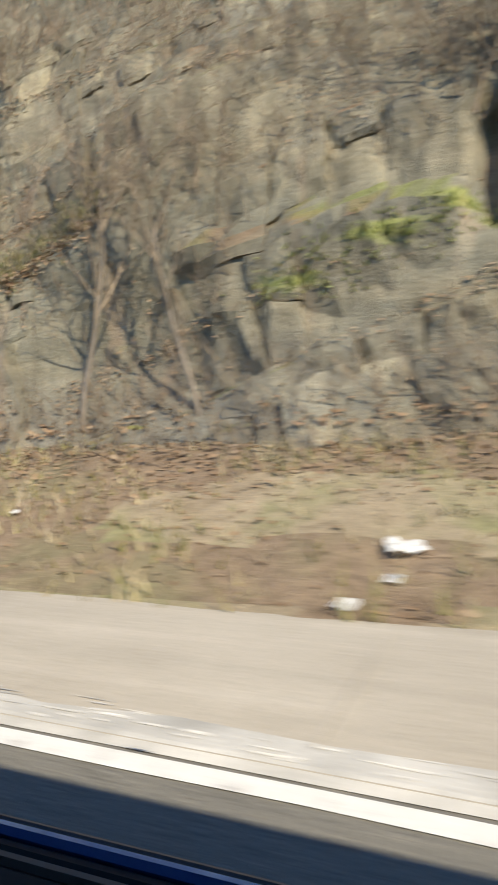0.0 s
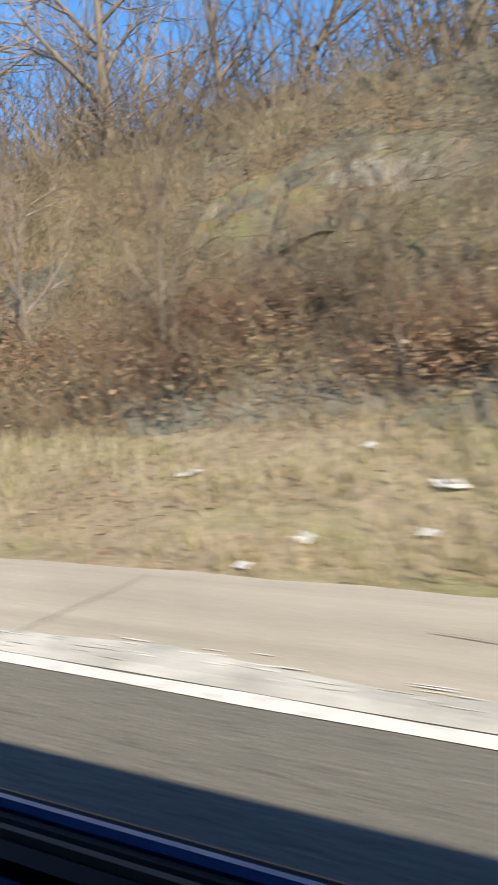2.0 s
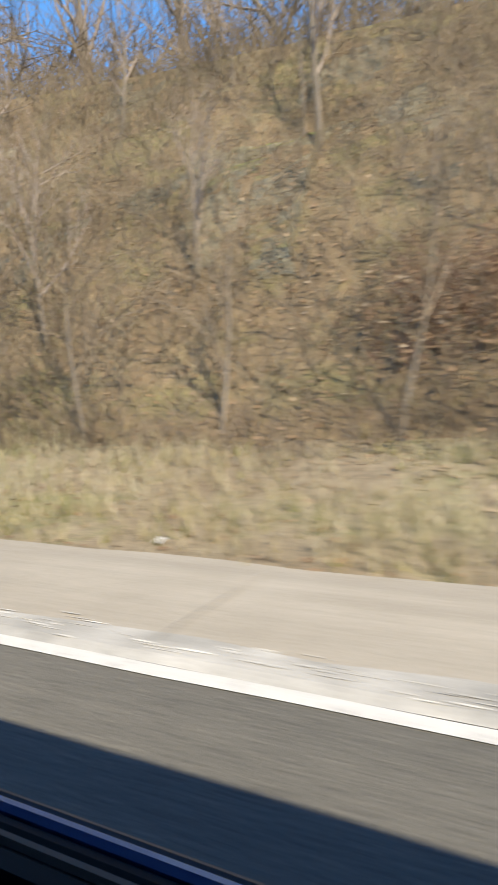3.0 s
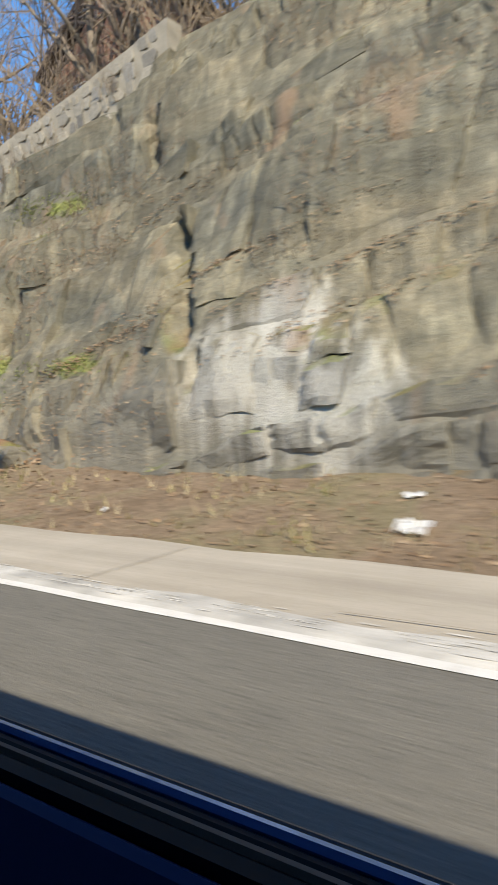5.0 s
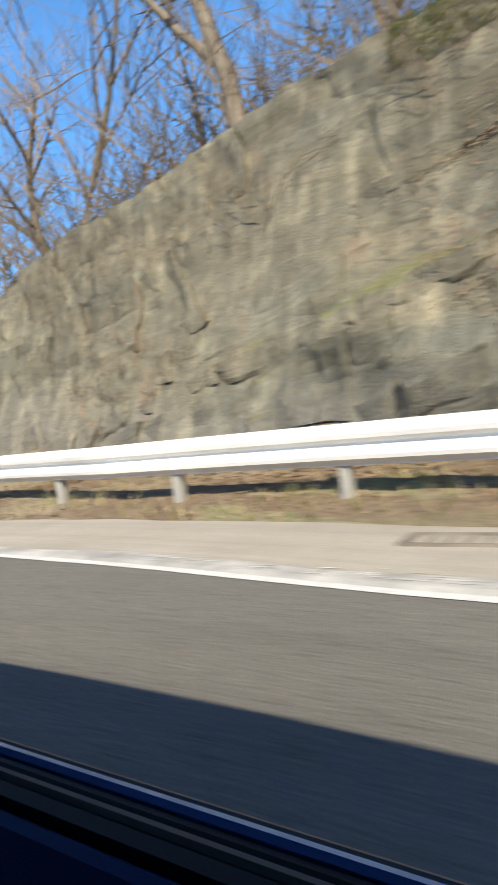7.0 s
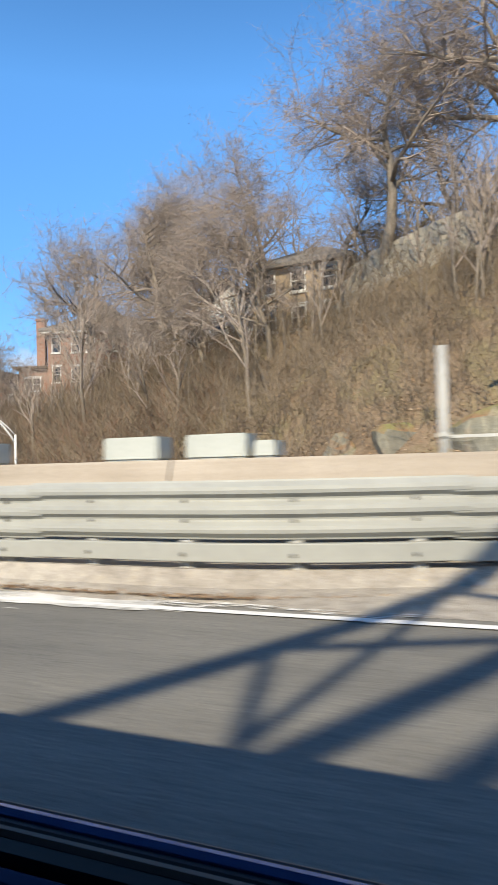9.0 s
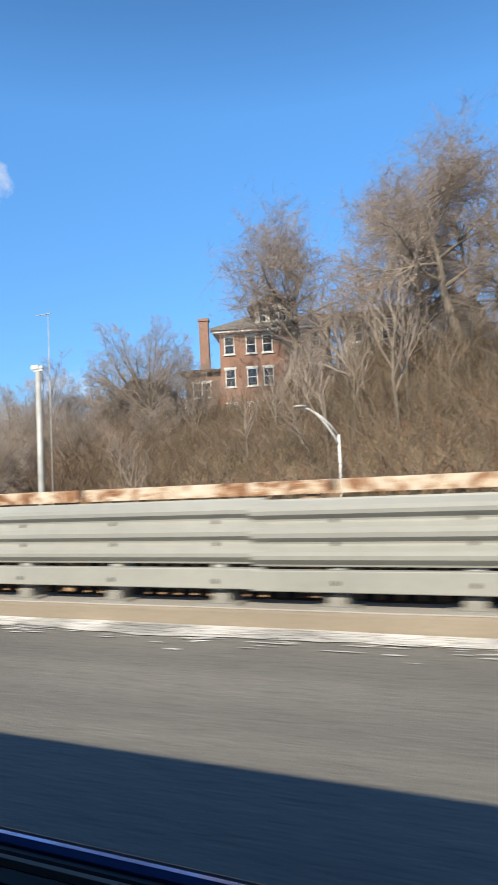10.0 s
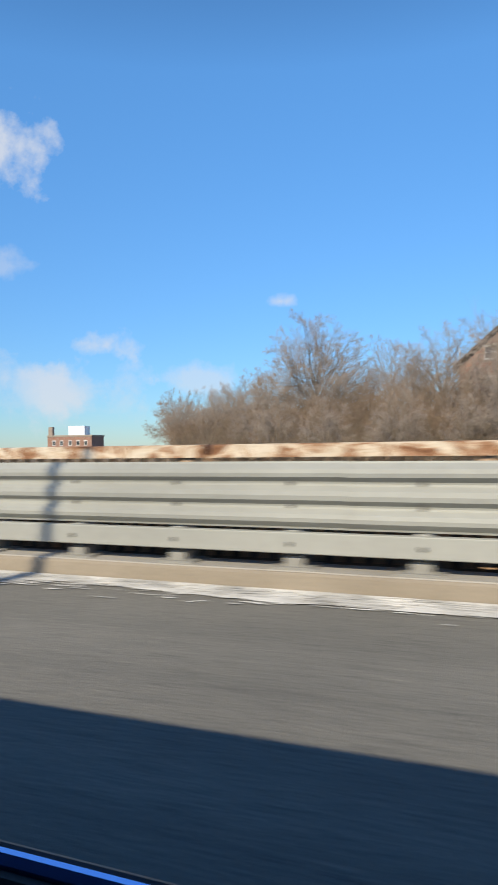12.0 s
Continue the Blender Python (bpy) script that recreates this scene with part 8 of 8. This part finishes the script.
def on_talus(r2):
    """Leaf drifts at the rock's foot and in the gully beside the low walling."""
    while True:
        pick = r2.rand()
        if pick < 0.45:
            x = r2.uniform(-99, -118) if r2.rand() < 0.7 else r2.uniform(2, -20)
            fy = interp(x, FOOT_Y)
            y = fy + 0.15 - abs(r2.normal(0, 0.6))
            if noise.noise(Vector((x * 0.5, y, 21))) > r2.uniform(-0.45, 0.3) and y > road_edge(x) + 1.5:
                return x, y, bank_z(x, y), (0, -0.3, 1)
        elif pick < 0.8:
            x, z = -107.0 + r2.normal(0, 1.1), r2.uniform(0.9, 4.6)
            x -= 0.25 * (z - 2.5)
            if noise.noise(Vector((x * 0.8, z * 1.3, 5))) > r2.uniform(-0.4, 0.3):
                return x, rock_y(x, z) - abs(r2.normal(0, 0.05)) - 0.01, z, (0, -0.7, 0.5)
        elif pick < 0.9:
            x = -111.3 + r2.normal(0, 1.1)
            z = 2.2 + 0.12 * (x + 111.3) + 0.2 * noise.noise(Vector((x, 0, 5))) + r2.normal(0, 0.14)
            return x, rock_y(x, z) - abs(r2.normal(0, 0.04)) - 0.01, z, (0, -0.7, 0.5)
        else:
            x = r2.uniform(-14, -5)
            z = 1.75 + 0.34 * (x + 11.6) + 0.2 * noise.noise(Vector((x * 0.8, 0, 9))) - abs(r2.normal(0, 0.16))
            return x, rock_y(x, z) - abs(r2.normal(0, 0.04)) - 0.01, z, (0, -0.7, 0.5)


scatter_leaves("talus_leaves", 17000, on_talus, 0.055, "drifts of brown dead leaves at the foot of the rock", 23)


def on_foot(r2):
    """A ragged apron of leaves where the verge meets the rock."""
    while True:
        x = r2.uniform(-97, -130) if r2.rand() < 0.75 else r2.uniform(3, -26)
        u = r2.normal(-0.15, 0.5)
        if noise.noise(Vector((x * 0.45, u, 31))) < r2.uniform(-0.5, 0.25) - 0.1:
            continue
        if u < 0:
            y = interp(x, FOOT_Y) + u
            if y > road_edge(x) + 1.5:
                return x, y, bank_z(x, y) + 0.04 * r2.rand(), (0, -0.4, 1)
        else:
            z = interp(x, FOOT_Z) + u * 0.35
            return x, rock_y(x, z) - 0.02 - 0.1 * r2.rand() * max(0.0, 0.5 - u), z, (0, -0.7, 0.6)


scatter_leaves("foot_leaves", 12000, on_foot, 0.065, "ragged apron of dead brown leaves along the foot of the rock", 29)


MOSS = island_mat("green_moss", [(0.0, (0.22, 0.26, 0.075)), (0.5, (0.31, 0.335, 0.115)), (1.0, (0.39, 0.38, 0.17))], 0.9)


def moss_tufts():
    """Green grass on the ledges and along the crest."""
    r2 = random.Random(61)
    verts, faces = [], []

    def tuft(x, y, z):
        px, py, _ = place(x, y)
        for _k in range(4):
            a, h = r2.uniform(0, 6.28), r2.uniform(0.04, 0.11)
            b = len(verts)
            verts.extend([(px - 0.012 * math.sin(a), py + 0.012 * math.cos(a), z - 0.02), (px + 0.012 * math.sin(a), py - 0.012 * math.cos(a), z - 0.02), (px + math.cos(a) * h * 0.8, py + math.sin(a) * h * 0.8, z + h * 0.45)])
            faces.append((b, b + 1, b + 2))

    for x, z, w, h in ((-1.4, 3.0, 0.45, 0.16), (-2.2, 2.65, 0.4, 0.14), (-0.6, 3.2, 0.3, 0.1), (-10.3, 2.6, 0.6, 0.15), (-99.5, 2.3, 0.28, 0.35), (-99.4, 1.6, 0.32, 0.35), (-99.1, 6.0, 0.4, 0.2), (-103.6, 1.7, 0.7, 0.12), (-104.9, 1.3, 0.6, 0.1), (-100.2, 6.2, 0.4, 0.15), (-97.0, 2.2, 0.8, 0.1)):
        for _ in range(int(500 * w * h) + 50):
            xx, zz = x + r2.gauss(0, w), z + r2.gauss(0, h)
            tuft(xx, rock_y(xx, zz) - 0.02, zz)
    for _ in range(2600):
        xx = r2.uniform(-119.2, -125.2)
        zz = interp(xx, RIDGE) + 0.3 - 0.9 * r2.random() ** 1.3
        tuft(xx, rock_y(xx, zz) - 0.04, zz)
    tagged(new("moss_tufts", mesh_of("moss_tufts", verts, faces, MOSS)), "fresh green grass and moss on the rock ledges", "moss", kind="stuff")


moss_tufts()


def grass():
    r2 = np.random.RandomState(3)
    verts, faces = [], []
    for i in range(15000):
        x, y, z, _ = on_bank(r2)
        thick = noise.noise(Vector((x * 0.5, y * 0.8, 2)))
        if (thick < -0.1 and r2.rand() < 0.75) or (x < -82 and r2.rand() < (0.75 if x > -98 else 0.4)):
            continue
        px, py, _ = place(x, y)
        for k in range(3):
            a, h = r2.uniform(0, 6.28), r2.uniform(0.06, 0.20) * (1 + thick)
            lx, ly = math.cos(a) * h * 0.6, math.sin(a) * h * 0.6
            w = 0.008
            b = len(verts)
            verts += [(px - w * math.sin(a), py + w * math.cos(a), z - 0.01), (px + w * math.sin(a), py - w * math.cos(a), z - 0.01), (px + lx, py + ly, z + h)]
            faces.append((b, b + 1, b + 2))
    tagged(new("verge_grass", mesh_of("verge_grass", verts, faces, BLADES)), "dry straw-coloured grass with green tufts on the verge", "grass", kind="stuff")


grass()


STRAW = island_mat("straw", [(0.0, (0.24, 0.25, 0.10)), (0.15, (0.33, 0.285, 0.185)), (0.5, (0.42, 0.36, 0.26)), (1.0, (0.50, 0.44, 0.34))], 0.85, 0.4)


def tall_grass():
    """Tall dry grass, thickest beside the brushy slope."""
    r2 = random.Random(71)
    verts, faces = [], []
    while len(faces) < 30000:
        x = r2.uniform(6, -84)
        e, fy = road_edge(x) + 1.55, interp(x, FOOT_Y) + 0.5
        y = e + (fy - e) * r2.random()
        thick = noise.noise(Vector((x * 0.3, y * 0.7, 14))) + (0.3 if -62 < x < -31 else -0.25)
        if thick < r2.uniform(-0.35, 0.3):
            continue
        px, py, _ = place(x, y)
        z = bank_z(x, y)
        for _k in range(5):
            a, h = r2.uniform(0, 6.28), r2.uniform(0.10, 0.30) * (0.8 + thick)
            c, d = px + r2.gauss(0, 0.03), py + r2.gauss(0, 0.03)
            lean = r2.uniform(0.2, 0.9)
            b = len(verts)
            verts += [(c - 0.006 * math.sin(a), d + 0.006 * math.cos(a), z - 0.02), (c + 0.006 * math.sin(a), d - 0.006 * math.cos(a), z - 0.02), (c + math.cos(a) * h * lean, d + math.sin(a) * h * lean, z + h)]
            faces.append((b, b + 1, b + 2))
    tagged(new("tall_grass", mesh_of("tall_grass", verts, faces, STRAW)), "tall bleached grass standing in clumps on the verge", "grass", kind="stuff")


tall_grass()


def ledge_grass():
    """Dry grass along the long dipping ledge of the first bare face and under the low walling."""
    r2 = random.Random(66)
    verts, faces = [], []
    for k in range(2600):
        if k % 4:
            x = r2.uniform(-13.5, -5)
            z = 1.95 + 0.34 * (x + 11.6) + 0.2 * noise.noise(Vector((x * 0.8, 0, 9))) + r2.gauss(0, 0.09 + 0.02 * (x + 13.5))
        else:
            x = -110.6 + r2.gauss(0, 1.2)
            z = 2.3 + 0.12 * (x + 111.3) + r2.gauss(0, 0.14)
        y = rock_y(x, z) - 0.03
        px, py, _ = place(x, y)
        for _k in range(3):
            a, h = r2.uniform(0, 6.28), r2.uniform(0.06, 0.17)
            b = len(verts)
            verts += [(px - 0.008 * math.sin(a), py + 0.008 * math.cos(a), z - 0.03), (px + 0.008 * math.sin(a), py - 0.008 * math.cos(a), z - 0.03), (px + math.cos(a) * h * 0.6, py + math.sin(a) * h * 0.6 - 0.03, z + h * 0.7)]
            faces.append((b, b + 1, b + 2))
    tagged(new("ledge_grass", mesh_of("ledge_grass", verts, faces, BLADES)), "dry straw-coloured grass along a dipping rock ledge", "grass", kind="stuff")


ledge_grass()


# ---- sprayed paint on the rock, as plain bars ----
SPRAY = simple("white_spray_paint", (0.52, 0.52, 0.49), 0.8, 0, 0.2, 0.25, 14.0)


def spray_bar(x0, z0, w, h, slant=0.0):
    verts, faces = [], []
    n, m = 6, 3
    for a in range(n + 1):
        for c in range(m + 1):
            x, z = x0 + w * a / n, z0 + h * c / m + slant * w * a / n
            y = rock_y(x, z) - 0.012
            px, py, _ = place(x, y)
            verts.append((px, py, z))
    for a in range(n):
        for c in range(m):
            k = a * (m + 1) + c
            faces.append((k, k + m + 1, k + m + 2, k + 1))
    tagged(new("paint_bar", mesh_of("paint_bar", verts, faces, SPRAY)), "bar of white paint sprayed on the rock face", "graffiti", "sprayed paint bars")


SPRAYED = [(-21.53, 2.24, 0.43, 0.05), (-21.47, 2.07, 0.43, 0.05), (-21.41, 1.9, 0.43, 0.05), (-21.36, 1.73, 0.43, 0.05), (-21.31, 1.75, 0.39, 0.06), (-119.45, 0.97, 0.16, 0.23), (-119.05, 0.94, 0.15, 0.22), (-118.73, 0.91, 0.14, 0.22), (-118.5, 0.89, 0.13, 0.21), (-119.39, 0.68, 0.36, 0.06), (-117.96, 1.51, 0.16, 0.04), (-117.71, 1.5, 0.29, 0.03), (-117.98, 1.37, 0.17, 0.04), (-117.72, 1.36, 0.28, 0.03), (-117.96, 0.89, 0.29, 0.08)]
for spot in SPRAYED:
    x, z, w, h = spot
    spray_bar(x, z, w * (0.95 if x > -30 else 0.7), 0.10 if x > -30 else min(h, 0.12))


# ---- an oak that keeps its dead leaves ----
def leafy_oak(x, y, height):
    o = tree("oak", 140, height, 0.26, (11, 7, 5), 0.8, "oak with a crown of withered brown and olive leaves", BARK, TWIG, levels=3, lift=0.08)
    r2 = random.Random(12)
    verts, faces = [], []
    for _ in range(20000):
        while True:
            p = Vector((r2.uniform(-1, 1), r2.uniform(-1, 1), r2.uniform(-1, 1)))
            if p.length < 1 and noise.noise(p * 2.3) > -0.12:
                break
        c = Vector((p.x * height * 0.30, p.y * height * 0.30, height * (0.58 + 0.40 * p.z)))
        u = Vector((r2.gauss(0, 1), r2.gauss(0, 1), r2.gauss(0, 1))).normalized() * r2.uniform(0.025, 0.055)
        v = u.cross(Vector((r2.gauss(0, 1), r2.gauss(0, 1), r2.gauss(0, 1)))).normalized() * r2.uniform(0.02, 0.05)
        b = len(verts)
        verts.extend([tuple(c - u), tuple(c + v), tuple(c + u), tuple(c - v)])
        faces.append((b, b + 1, b + 2, b + 3))
    part("foliage", mesh_of("foliage", verts, faces, island_mat("withered_leaves", [(0.0, (0.19, 0.11, 0.06)), (0.5, (0.28, 0.17, 0.09)), (0.85, (0.20, 0.16, 0.07)), (1.0, (0.13, 0.14, 0.05))])), None, o, "withered brown and olive leaves")
    plant(o, x, y, 1.0, 20, 0.3)


leafy_oak(-150.2, 23.5, 14.0)
